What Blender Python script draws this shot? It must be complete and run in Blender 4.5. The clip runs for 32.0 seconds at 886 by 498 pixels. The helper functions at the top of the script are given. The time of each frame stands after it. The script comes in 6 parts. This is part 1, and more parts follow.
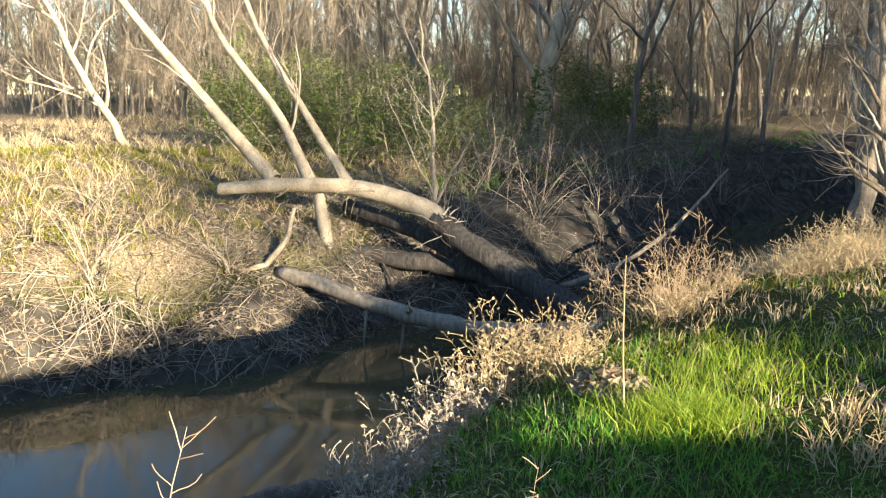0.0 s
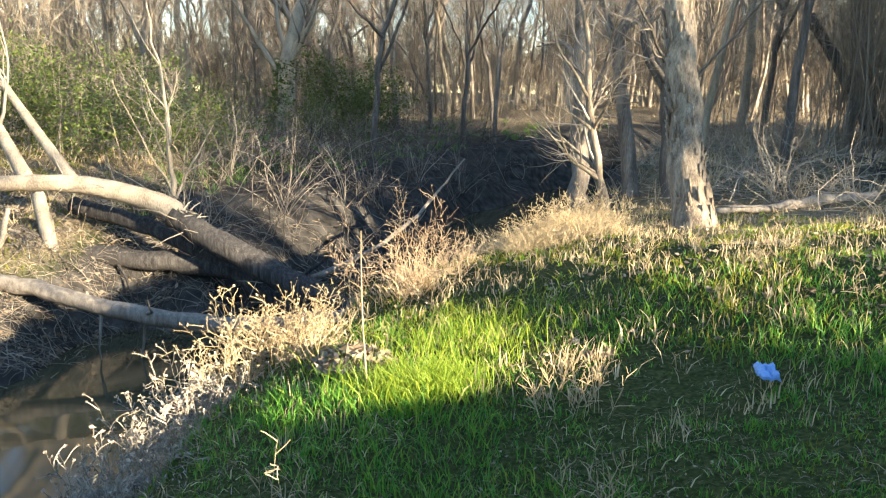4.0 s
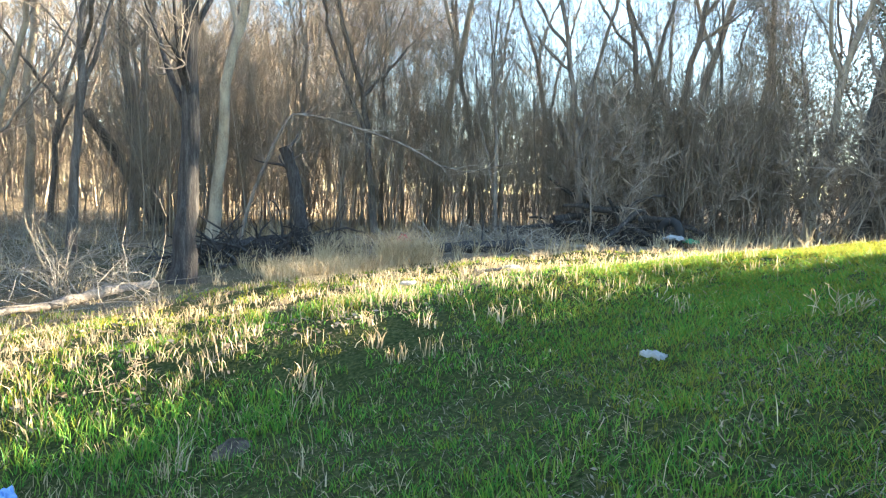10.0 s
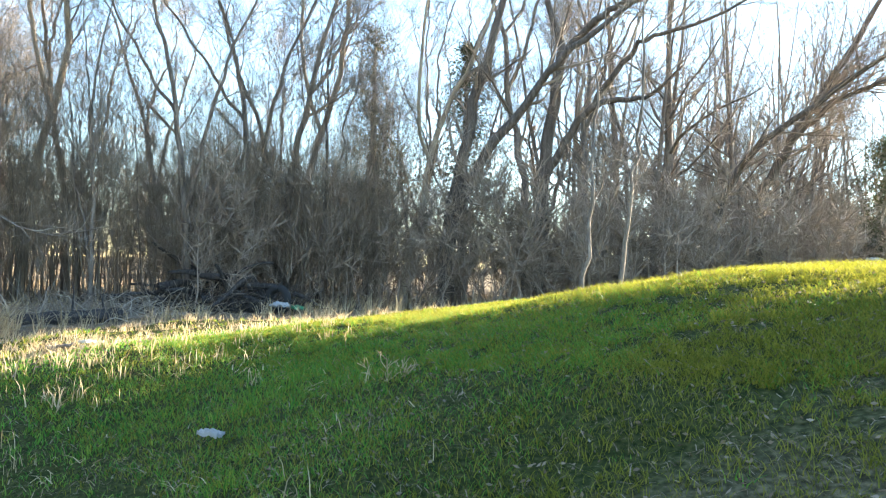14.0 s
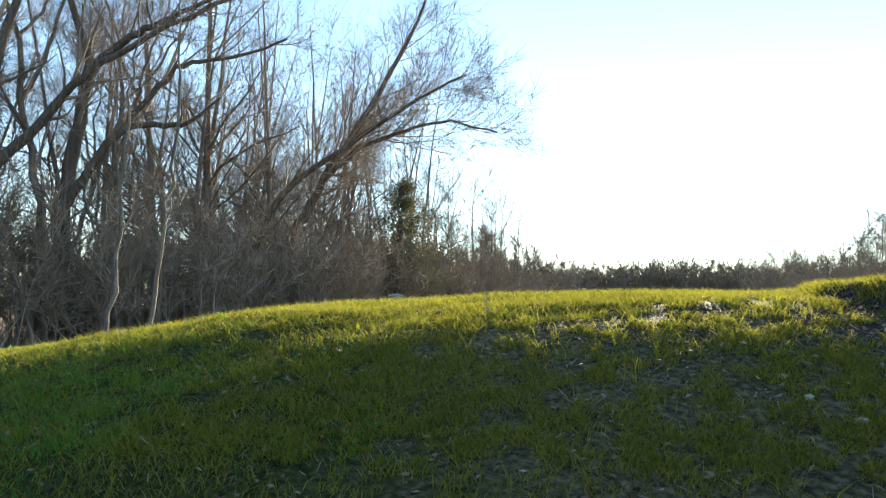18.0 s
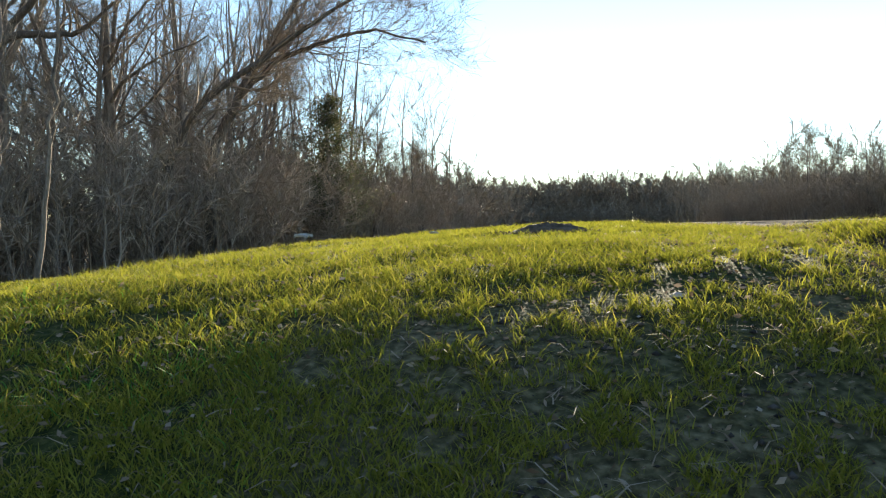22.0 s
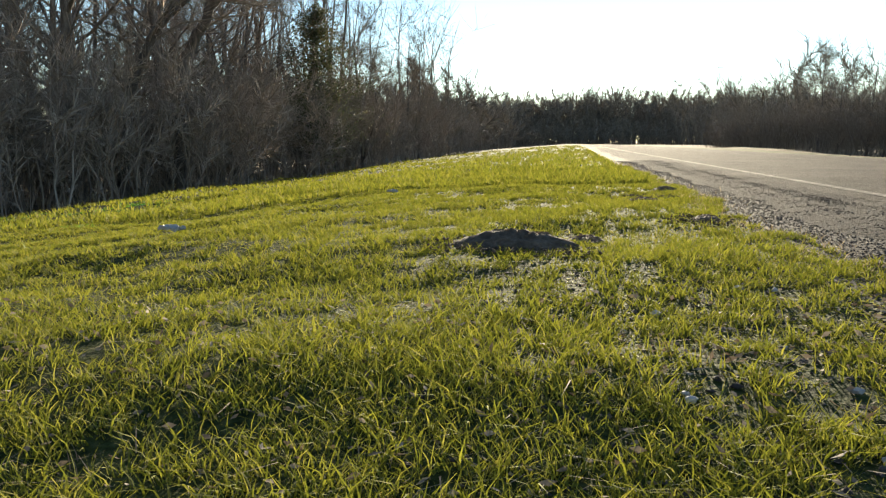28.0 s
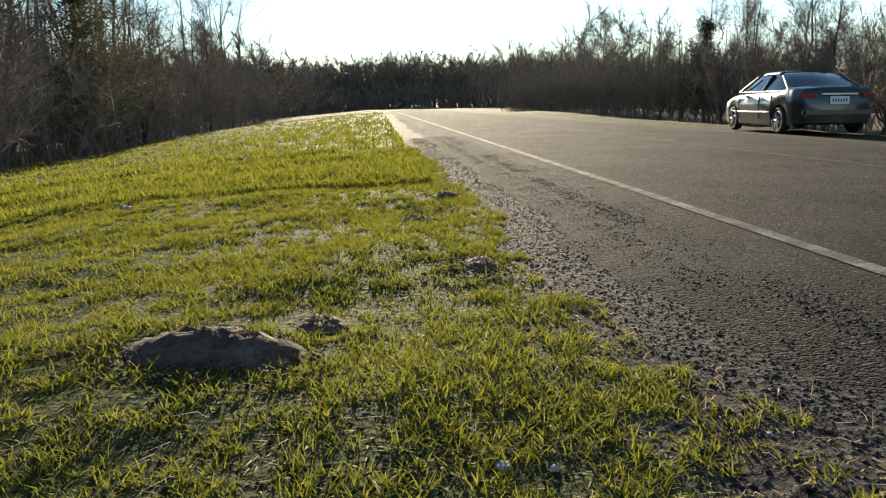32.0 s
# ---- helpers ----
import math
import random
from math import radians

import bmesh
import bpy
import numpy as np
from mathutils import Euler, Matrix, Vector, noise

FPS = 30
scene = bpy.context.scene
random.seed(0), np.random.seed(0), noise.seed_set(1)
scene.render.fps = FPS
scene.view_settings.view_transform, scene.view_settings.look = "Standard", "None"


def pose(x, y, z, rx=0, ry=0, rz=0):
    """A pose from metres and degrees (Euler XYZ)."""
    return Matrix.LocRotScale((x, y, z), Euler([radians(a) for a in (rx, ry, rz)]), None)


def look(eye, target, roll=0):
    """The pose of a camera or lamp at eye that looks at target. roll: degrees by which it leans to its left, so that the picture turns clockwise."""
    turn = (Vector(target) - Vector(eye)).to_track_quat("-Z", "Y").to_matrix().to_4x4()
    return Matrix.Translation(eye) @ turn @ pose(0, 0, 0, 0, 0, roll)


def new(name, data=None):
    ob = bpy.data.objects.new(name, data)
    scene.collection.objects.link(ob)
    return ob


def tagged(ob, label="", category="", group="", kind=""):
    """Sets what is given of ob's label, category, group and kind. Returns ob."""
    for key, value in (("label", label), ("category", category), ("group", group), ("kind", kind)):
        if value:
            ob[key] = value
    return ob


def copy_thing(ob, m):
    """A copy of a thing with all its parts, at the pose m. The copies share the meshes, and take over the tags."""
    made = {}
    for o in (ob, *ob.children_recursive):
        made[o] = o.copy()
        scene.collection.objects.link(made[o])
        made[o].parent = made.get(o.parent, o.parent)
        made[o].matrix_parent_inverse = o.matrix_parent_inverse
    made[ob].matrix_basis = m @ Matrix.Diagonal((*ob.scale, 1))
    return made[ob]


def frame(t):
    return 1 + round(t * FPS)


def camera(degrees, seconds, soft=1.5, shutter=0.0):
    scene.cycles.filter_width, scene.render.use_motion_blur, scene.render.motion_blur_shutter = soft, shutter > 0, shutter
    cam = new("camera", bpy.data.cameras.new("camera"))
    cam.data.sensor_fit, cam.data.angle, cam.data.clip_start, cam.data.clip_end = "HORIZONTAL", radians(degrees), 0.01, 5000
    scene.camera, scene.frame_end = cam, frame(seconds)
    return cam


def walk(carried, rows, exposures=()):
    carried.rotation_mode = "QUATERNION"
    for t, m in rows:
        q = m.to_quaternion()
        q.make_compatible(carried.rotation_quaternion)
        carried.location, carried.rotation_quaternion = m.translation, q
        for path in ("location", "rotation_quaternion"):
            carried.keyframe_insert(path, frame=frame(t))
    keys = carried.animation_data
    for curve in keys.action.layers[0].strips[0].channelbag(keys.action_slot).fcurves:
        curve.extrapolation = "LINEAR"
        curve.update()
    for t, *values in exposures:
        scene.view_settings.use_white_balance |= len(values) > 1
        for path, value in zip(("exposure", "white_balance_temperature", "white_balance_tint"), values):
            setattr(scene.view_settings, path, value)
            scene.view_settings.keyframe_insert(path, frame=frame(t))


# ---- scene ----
# ---- the walk ----
cam = camera(58.3, 32.0, soft=1.25)
PATH = [
    (0, (0.097, 0.093, 1.480), (-0.078, 4.999, 0.529), 0.16),
    (0.5, (0.118, 0.097, 1.479), (0.254, 5.003, 0.521), 0.02),
    (1, (0.132, 0.089, 1.481), (0.445, 4.985, 0.516), -0.22),
    (1.5, (0.138, 0.080, 1.484), (0.499, 4.971, 0.511), -0.69),
    (2, (0.146, 0.070, 1.488), (0.830, 4.926, 0.509), -0.35),
    (2.5, (0.151, 0.068, 1.491), (0.985, 4.898, 0.505), -0.48),
    (4.5, (0.176, 0.029, 1.392), (1.826, 4.660, 0.481), 1.22),
    (5, (0.187, 0.012, 1.397), (2.169, 4.531, 0.594), 1.34),
    (5.5, (0.198, 0.005, 1.403), (2.371, 4.440, 0.617), 1.06),
    (6, (0.222, 0.002, 1.405), (2.589, 4.338, 0.632), 0.56),
    (6.5, (0.254, -0.024, 1.415), (3.070, 4.031, 0.628), 0.37),
    (7, (0.273, -0.054, 1.440), (3.495, 3.682, 0.626), 0.41),
    (7.5, (0.320, -0.062, 1.441), (3.867, 3.364, 0.619), 0.51),
    (8, (0.357, -0.073, 1.452), (4.068, 3.172, 0.617), 0.42),
    (8.5, (0.394, -0.088, 1.457), (4.296, 2.920, 0.606), 0.77),
    (9, (0.408, -0.112, 1.472), (4.478, 2.687, 0.696), 0.82),
    (9.5, (0.419, -0.152, 1.489), (4.713, 2.352, 0.950), 1.08),
    (10, (0.420, -0.171, 1.504), (4.863, 2.094, 1.149), 1.17),
    (10.5, (0.427, -0.198, 1.506), (5.008, 1.782, 1.195), 1.39),
    (11, (0.423, -0.240, 1.517), (5.123, 1.440, 1.219), 1.37),
    (11.5, (0.419, -0.276, 1.526), (5.221, 1.107, 1.351), 1.39),
    (12, (0.429, -0.300, 1.521), (5.293, 0.851, 1.409), 1.24),
    (12.5, (0.475, -0.338, 1.536), (5.398, 0.528, 1.419), 0.80),
    (13, (0.504, -0.362, 1.535), (5.470, 0.213, 1.456), 1.28),
    (13.5, (0.497, -0.381, 1.538), (5.488, -0.088, 1.588), 1.71),
    (15.5, (0.610, -0.422, 1.568), (5.464, -1.605, 1.780), 1.09),
    (16, (0.669, -0.434, 1.564), (5.332, -2.201, 1.925), 0.55),
    (16.5, (0.749, -0.459, 1.570), (5.264, -2.576, 1.939), -0.36),
    (17, (0.809, -0.491, 1.565), (5.172, -2.916, 1.847), -0.56),
    (17.5, (0.916, -0.564, 1.574), (5.203, -3.120, 1.879), 0.13),
    (18, (1.004, -0.626, 1.595), (5.234, -3.265, 1.975), 0.69),
    (18.5, (1.116, -0.684, 1.598), (5.286, -3.419, 1.954), 0.54),
    (19, (1.238, -0.741, 1.620), (5.409, -3.496, 1.739), -1.06),
    (19.5, (1.341, -0.810, 1.637), (5.536, -3.529, 1.517), -2.80),
    (20, (1.415, -0.901, 1.655), (5.607, -3.624, 1.539), -1.65),
    (20.5, (1.504, -0.983, 1.695), (5.656, -3.766, 1.578), -1.26),
    (21, (1.613, -1.056, 1.707), (5.714, -3.915, 1.598), -1.10),
    (21.5, (1.734, -1.143, 1.731), (5.716, -4.164, 1.605), -0.99),
    (22, (1.841, -1.247, 1.738), (5.841, -4.244, 1.597), -0.64),
    (22.5, (1.967, -1.359, 1.769), (5.984, -4.331, 1.603), -0.32),
    (23, (2.074, -1.449, 1.784), (6.103, -4.404, 1.605), -0.07),
    (23.5, (2.179, -1.542, 1.820), (6.213, -4.488, 1.592), -0.37),
    (24, (2.262, -1.646, 1.827), (6.306, -4.576, 1.582), -0.17),
    (24.5, (2.328, -1.744, 1.873), (6.380, -4.645, 1.464), 0.16),
    (26.5, (2.633, -2.115, 1.955), (6.578, -5.130, 1.370), 0.44),
    (27, (2.669, -2.203, 2.003), (6.633, -5.188, 1.392), 0.75),
    (27.5, (2.728, -2.278, 2.013), (6.700, -5.248, 1.374), 0.44),
    (28, (2.800, -2.358, 2.055), (6.771, -5.322, 1.386), 0.19),
    (28.5, (2.864, -2.460, 2.090), (6.731, -5.556, 1.409), 0.28),
    (29, (2.927, -2.576, 2.123), (6.783, -5.678, 1.412), 0.39),
    (29.5, (2.984, -2.671, 2.154), (6.854, -5.749, 1.413), 0.09),
    (30, (3.054, -2.757, 2.183), (6.873, -5.889, 1.408), 0.25),
    (30.5, (3.114, -2.844, 2.222), (6.707, -6.227, 1.414), -0.26),
    (31, (3.158, -2.943, 2.229), (6.596, -6.476, 1.396), -0.13),
    (31.5, (3.196, -3.046, 2.271), (6.586, -6.619, 1.409), -0.18),
    (32, (3.224, -3.124, 2.285), (6.353, -6.920, 1.391), -0.93),
]
EXPOSURES = [(0, 2.55), (2, 3.1), (5, 3.2), (8, 3.7), (10, 3.85), (13, 3.85), (15.5, 3.0), (19, 2.4), (24, 2.1), (26.5, 2.0), (29, 1.6), (32, 1.5)]
walk(cam, [(t, look(eye, target, roll)) for t, eye, target, roll in PATH], EXPOSURES)

# ---- sky and sun ----
SUN_AZ, SUN_EL = radians(137.3), radians(12.7)      # clockwise from +y, above the horizon
world = bpy.data.worlds.new("world")
scene.world = world
world.use_nodes = True
wn, wl = world.node_tree.nodes, world.node_tree.links
sky = wn.new("ShaderNodeTexSky")
sky.sky_type, sky.sun_disc = "NISHITA", False
sky.sun_elevation, sky.sun_rotation = SUN_EL, SUN_AZ
sky.air_density, sky.dust_density, sky.ozone_density = 1.0, 0.0, 2.0
wl.new(sky.outputs["Color"], wn["Background"].inputs["Color"])
wn["Background"].inputs["Strength"].default_value = 0.075
sun = new("sun", bpy.data.lights.new("sun", "SUN"))
sun.data.energy, sun.data.angle, sun.data.color = 5.0, radians(0.55), (1.0, 0.86, 0.62)
to_sun = Vector((math.sin(SUN_AZ) * math.cos(SUN_EL), math.cos(SUN_AZ) * math.cos(SUN_EL), math.sin(SUN_EL)))
sun.matrix_world = look(to_sun * 50, (0, 0, 0))

rng = np.random.default_rng(7)


# ---- materials ----
def material(name, ramp, scale=4.0, rough=0.85, bump=0.3, detail=6.0, stretch=(1, 1, 1), fine=40.0, translucent=0.0, attr="", island=False, metal=0.0, spec=0.3, world_space=False):
    """A procedural surface: a colour ramp over coarse and fine noise, with relief from the fine noise."""
    m = bpy.data.materials.new(name)
    m.use_nodes = True
    n, l = m.node_tree.nodes, m.node_tree.links
    bsdf = n["Principled BSDF"]
    bsdf.inputs["Roughness"].default_value = rough
    bsdf.inputs["Metallic"].default_value = metal
    bsdf.inputs["Specular IOR Level"].default_value = spec
    co = n.new("ShaderNodeTexCoord")
    mp = n.new("ShaderNodeMapping")
    mp.inputs["Scale"].default_value = stretch
    l.new(co.outputs["Object"], mp.inputs["Vector"])
    big, small = n.new("ShaderNodeTexNoise"), n.new("ShaderNodeTexNoise")
    big.inputs["Scale"].default_value, big.inputs["Detail"].default_value = scale, detail
    small.inputs["Scale"].default_value, small.inputs["Detail"].default_value = fine, 8.0
    for t in (big, small):
        l.new(mp.outputs["Vector"], t.inputs["Vector"])
    mix = n.new("ShaderNodeMath")
    mix.operation = "MULTIPLY_ADD"
    mix.inputs[1].default_value = 0.45
    l.new(small.outputs["Fac"], mix.inputs[0])
    half = n.new("ShaderNodeMath")
    half.operation = "MULTIPLY"
    half.inputs[1].default_value = 0.55
    l.new(big.outputs["Fac"], half.inputs[0])
    l.new(half.outputs[0], mix.inputs[2])
    fac = mix
    if island:
        geo = n.new("ShaderNodeNewGeometry")
        add = n.new("ShaderNodeMath")
        add.operation = "MULTIPLY_ADD"
        add.inputs[1].default_value = 0.6
        l.new(geo.outputs["Random Per Island"], add.inputs[0])
        sc = n.new("ShaderNodeMath")
        sc.operation = "MULTIPLY"
        sc.inputs[1].default_value = 0.42
        l.new(mix.outputs[0], sc.inputs[0])
        l.new(sc.outputs[0], add.inputs[2])
        fac = add
    cr = n.new("ShaderNodeValToRGB")
    e = cr.color_ramp.elements
    stops = list(ramp)
    lo, hi = (0.08, 0.92) if island else (0.33, 0.67)
    for i, c in enumerate(stops):
        pos = lo + (hi - lo) * i / max(1, len(stops) - 1)
        el = e[i] if i < 2 else e.new(pos)
        el.position, el.color = pos, (*c, 1)
    l.new(fac.outputs[0], cr.inputs["Fac"])
    l.new(cr.outputs["Color"], bsdf.inputs["Base Color"])
    if bump:
        b = n.new("ShaderNodeBump")
        b.inputs["Strength"].default_value, b.inputs["Distance"].default_value = bump, 0.02
        l.new(mix.outputs[0], b.inputs["Height"])
        l.new(b.outputs["Normal"], bsdf.inputs["Normal"])
    if translucent:
        tr, ms = n.new("ShaderNodeBsdfTranslucent"), n.new("ShaderNodeMixShader")
        ms.inputs["Fac"].default_value = translucent
        l.new(cr.outputs["Color"], tr.inputs["Color"])
        l.new(bsdf.outputs[0], ms.inputs[1])
        l.new(tr.outputs[0], ms.inputs[2])
        l.new(ms.outputs[0], n["Material Output"].inputs["Surface"])
    return m


BARK = material("bark", [(0.06, 0.048, 0.038), (0.16, 0.13, 0.105), (0.30, 0.255, 0.21)], 3, 0.9, 0.9, stretch=(3, 3, 0.5), fine=25)
BARK_PALE = material("bark_pale", [(0.15, 0.115, 0.08), (0.31, 0.25, 0.18), (0.45, 0.375, 0.27)], 3, 0.85, 1.2, stretch=(2, 2, 0.8), fine=34)
BARK_SHAG = material("bark_shaggy", [(0.07, 0.05, 0.038), (0.20, 0.155, 0.11), (0.36, 0.29, 0.21)], 5, 0.9, 1.0, stretch=(4, 4, 0.6), fine=30)
BARK_FURROW = material("bark_furrowed", [(0.016, 0.014, 0.013), (0.05, 0.044, 0.04), (0.11, 0.098, 0.09)], 3, 0.95, 1.4, stretch=(9, 9, 0.7), fine=16)
BARK_DARK = material("bark_dark", [(0.04, 0.033, 0.028), (0.10, 0.082, 0.068), (0.19, 0.16, 0.135)], 3, 0.9, 0.9, stretch=(4, 4, 0.45), fine=26)
TWIG = material("twigs", [(0.10, 0.078, 0.06), (0.21, 0.168, 0.13), (0.36, 0.295, 0.225)], 1.5, 0.8, 0.0, island=True)
# Darker copy of TWIG: the far bank's shade is put into its colour.
TWIG_SHADED = material("twigs_shaded", [(0.03, 0.025, 0.021), (0.075, 0.062, 0.052), (0.16, 0.135, 0.11)], 1.5, 0.85, 0.0, island=True)
TWIG_GREY = material("twigs_grey", [(0.13, 0.105, 0.08), (0.26, 0.215, 0.165), (0.42, 0.36, 0.28)], 1.5, 0.8, 0.0, island=True)
BRUSH = material("brush_stems", [(0.085, 0.066, 0.05), (0.185, 0.147, 0.108), (0.34, 0.28, 0.205)], 0.5, 0.85, 0.0, island=True)
DRIFT = material("driftwood", [(0.09, 0.073, 0.06), (0.19, 0.16, 0.13), (0.31, 0.27, 0.22)], 4, 0.8, 0.7, stretch=(5, 5, 1), fine=30)
WOOD_BARE = material("bare_wood", [(0.34, 0.27, 0.19), (0.50, 0.42, 0.31), (0.62, 0.54, 0.42)], 4, 0.75, 0.4, stretch=(1, 1, 1), fine=30)
GRASS = material("grass_lush", [(0.026, 0.112, 0.02), (0.062, 0.205, 0.024), (0.14, 0.28, 0.03), (0.29, 0.34, 0.05)], 0.6, 0.6, 0.0, island=True, translucent=0.4)
# Sunlit copy of GRASS: the sun's brightness and yellow are in its colour.
GRASS_SUN = material("grass_sunlit", [(0.10, 0.19, 0.02), (0.22, 0.32, 0.03), (0.40, 0.42, 0.05)], 0.6, 0.5, 0.0, island=True, translucent=0.5)
TURF = material("grass_turf", [(0.078, 0.09, 0.012), (0.15, 0.162, 0.017), (0.235, 0.235, 0.025), (0.33, 0.28, 0.06)], 0.7, 0.8, 0.0, island=True, translucent=0.45)
DRY = material("grass_dry", [(0.24, 0.17, 0.095), (0.44, 0.34, 0.20), (0.62, 0.51, 0.33)], 0.8, 0.8, 0.0, island=True, translucent=0.35)
WEED = material("weed_stems", [(0.18, 0.115, 0.07), (0.32, 0.23, 0.145), (0.48, 0.38, 0.26)], 0.8, 0.8, 0.0, island=True, translucent=0.15)
LEAF_DEAD = material("leaf_dead", [(0.10, 0.07, 0.045), (0.22, 0.165, 0.11), (0.36, 0.30, 0.23)], 1, 0.85, 0.0, island=True, translucent=0.2)
LEAF_GREEN = material("leaf_evergreen", [(0.04, 0.062, 0.012), (0.085, 0.115, 0.024), (0.16, 0.18, 0.04)], 1, 0.5, 0.0, island=True, translucent=0.3)
CEDAR = material("cedar_leaf", [(0.035, 0.04, 0.02), (0.065, 0.07, 0.03), (0.11, 0.10, 0.05)], 1, 0.7, 0.0, island=True, translucent=0.35)
# Brush copy for the backlit roadside woods; haze is painted in by lightening it.
BRUSH_HAZED = material("brush_hazed", [(0.115, 0.09, 0.07), (0.24, 0.19, 0.148), (0.39, 0.32, 0.25)], 0.5, 0.9, 0.0, island=True)
STONE = material("stone", [(0.12, 0.11, 0.10), (0.24, 0.22, 0.20), (0.42, 0.40, 0.37)], 6, 0.8, 0.4, island=True)
GRIT = material("grit", [(0.018, 0.016, 0.015), (0.045, 0.040, 0.037), (0.12, 0.11, 0.10)], 6, 0.9, 0.4, island=True, spec=0.1)
SOIL = material("mound_soil", [(0.035, 0.026, 0.018), (0.075, 0.057, 0.04), (0.14, 0.11, 0.08)], 8, 0.95, 1.0, fine=60)


def ground_material():
    """Grass roots, leaf litter, mud and gravel, blended by the zones of the ground."""
    m = bpy.data.materials.new("ground")
    m.use_nodes = True
    n, l = m.node_tree.nodes, m.node_tree.links
    bsdf = n["Principled BSDF"]
    bsdf.inputs["Specular IOR Level"].default_value = 0.05
    co = n.new("ShaderNodeTexCoord")

    def noise_tex(scale, detail=6.0):
        t = n.new("ShaderNodeTexNoise")
        t.inputs["Scale"].default_value, t.inputs["Detail"].default_value = scale, detail
        l.new(co.outputs["Object"], t.inputs["Vector"])
        return t.outputs["Fac"]

    def ramp(src, cols, lo=0.32, hi=0.68):
        r = n.new("ShaderNodeValToRGB")
        for i, c in enumerate(cols):
            p = lo + (hi - lo) * i / (len(cols) - 1)
            el = r.color_ramp.elements[i] if i < 2 else r.color_ramp.elements.new(p)
            el.position, el.color = p, (*c, 1)
        l.new(src, r.inputs["Fac"])
        return r.outputs["Color"]

    def mixed(a, b, name, edge):
        at = n.new("ShaderNodeAttribute")
        at.attribute_name = name
        add = n.new("ShaderNodeMath")
        add.operation = "MULTIPLY_ADD"
        l.new(edge, add.inputs[0])
        add.inputs[1].default_value = 0.7
        l.new(at.outputs["Fac"], add.inputs[2])
        mr = n.new("ShaderNodeMapRange")
        mr.inputs["From Min"].default_value, mr.inputs["From Max"].default_value = 0.65, 1.05
        l.new(add.outputs[0], mr.inputs["Value"])
        mx = n.new("ShaderNodeMix")
        mx.data_type = "RGBA"
        l.new(mr.outputs[0], mx.inputs["Factor"])
        l.new(a, mx.inputs["A"])
        l.new(b, mx.inputs["B"])
        return mx.outputs["Result"]

    coarse, mid, fine = noise_tex(0.8), noise_tex(5.0), noise_tex(45.0, 9.0)
    soil = ramp(fine, [(0.014, 0.020, 0.006), (0.034, 0.044, 0.012), (0.075, 0.075, 0.028)])
    litter = ramp(fine, [(0.06, 0.045, 0.03), (0.15, 0.115, 0.075), (0.31, 0.25, 0.17)])
    shaded_mud = ramp(mid, [(0.022, 0.02, 0.018), (0.042, 0.038, 0.034), (0.075, 0.068, 0.06)])
    grit = ramp(fine, [(0.016, 0.014, 0.012), (0.038, 0.033, 0.03), (0.09, 0.082, 0.074)])
    c = mixed(soil, litter, "litter", coarse)
    c = mixed(c, shaded_mud, "shaded_mud", mid)
    c = mixed(c, grit, "gravel", mid)
    l.new(c, bsdf.inputs["Base Color"])
    bsdf.inputs["Roughness"].default_value = 0.9
    b = n.new("ShaderNodeBump")
    b.inputs["Strength"].default_value, b.inputs["Distance"].default_value = 0.7, 0.02
    l.new(fine, b.inputs["Height"])
    l.new(b.outputs["Normal"], bsdf.inputs["Normal"])
    return m


def water_material():
    m = bpy.data.materials.new("creek_water")
    m.use_nodes = True
    n, l = m.node_tree.nodes, m.node_tree.links
    b = n["Principled BSDF"]
    b.inputs["Base Color"].default_value = (0.05, 0.046, 0.026, 1)
    b.inputs["Roughness"].default_value, b.inputs["IOR"].default_value = 0.06, 1.33
    co, t, bp = n.new("ShaderNodeTexCoord"), n.new("ShaderNodeTexNoise"), n.new("ShaderNodeBump")
    t.inputs["Scale"].default_value, t.inputs["Detail"].default_value = 2.2, 3.0
    bp.inputs["Strength"].default_value, bp.inputs["Distance"].default_value = 0.12, 0.02
    l.new(co.outputs["Object"], t.inputs["Vector"])
    l.new(t.outputs["Fac"], bp.inputs["Height"])
    l.new(bp.outputs["Normal"], b.inputs["Normal"])
    return m


GROUND, WATER = ground_material(), water_material()


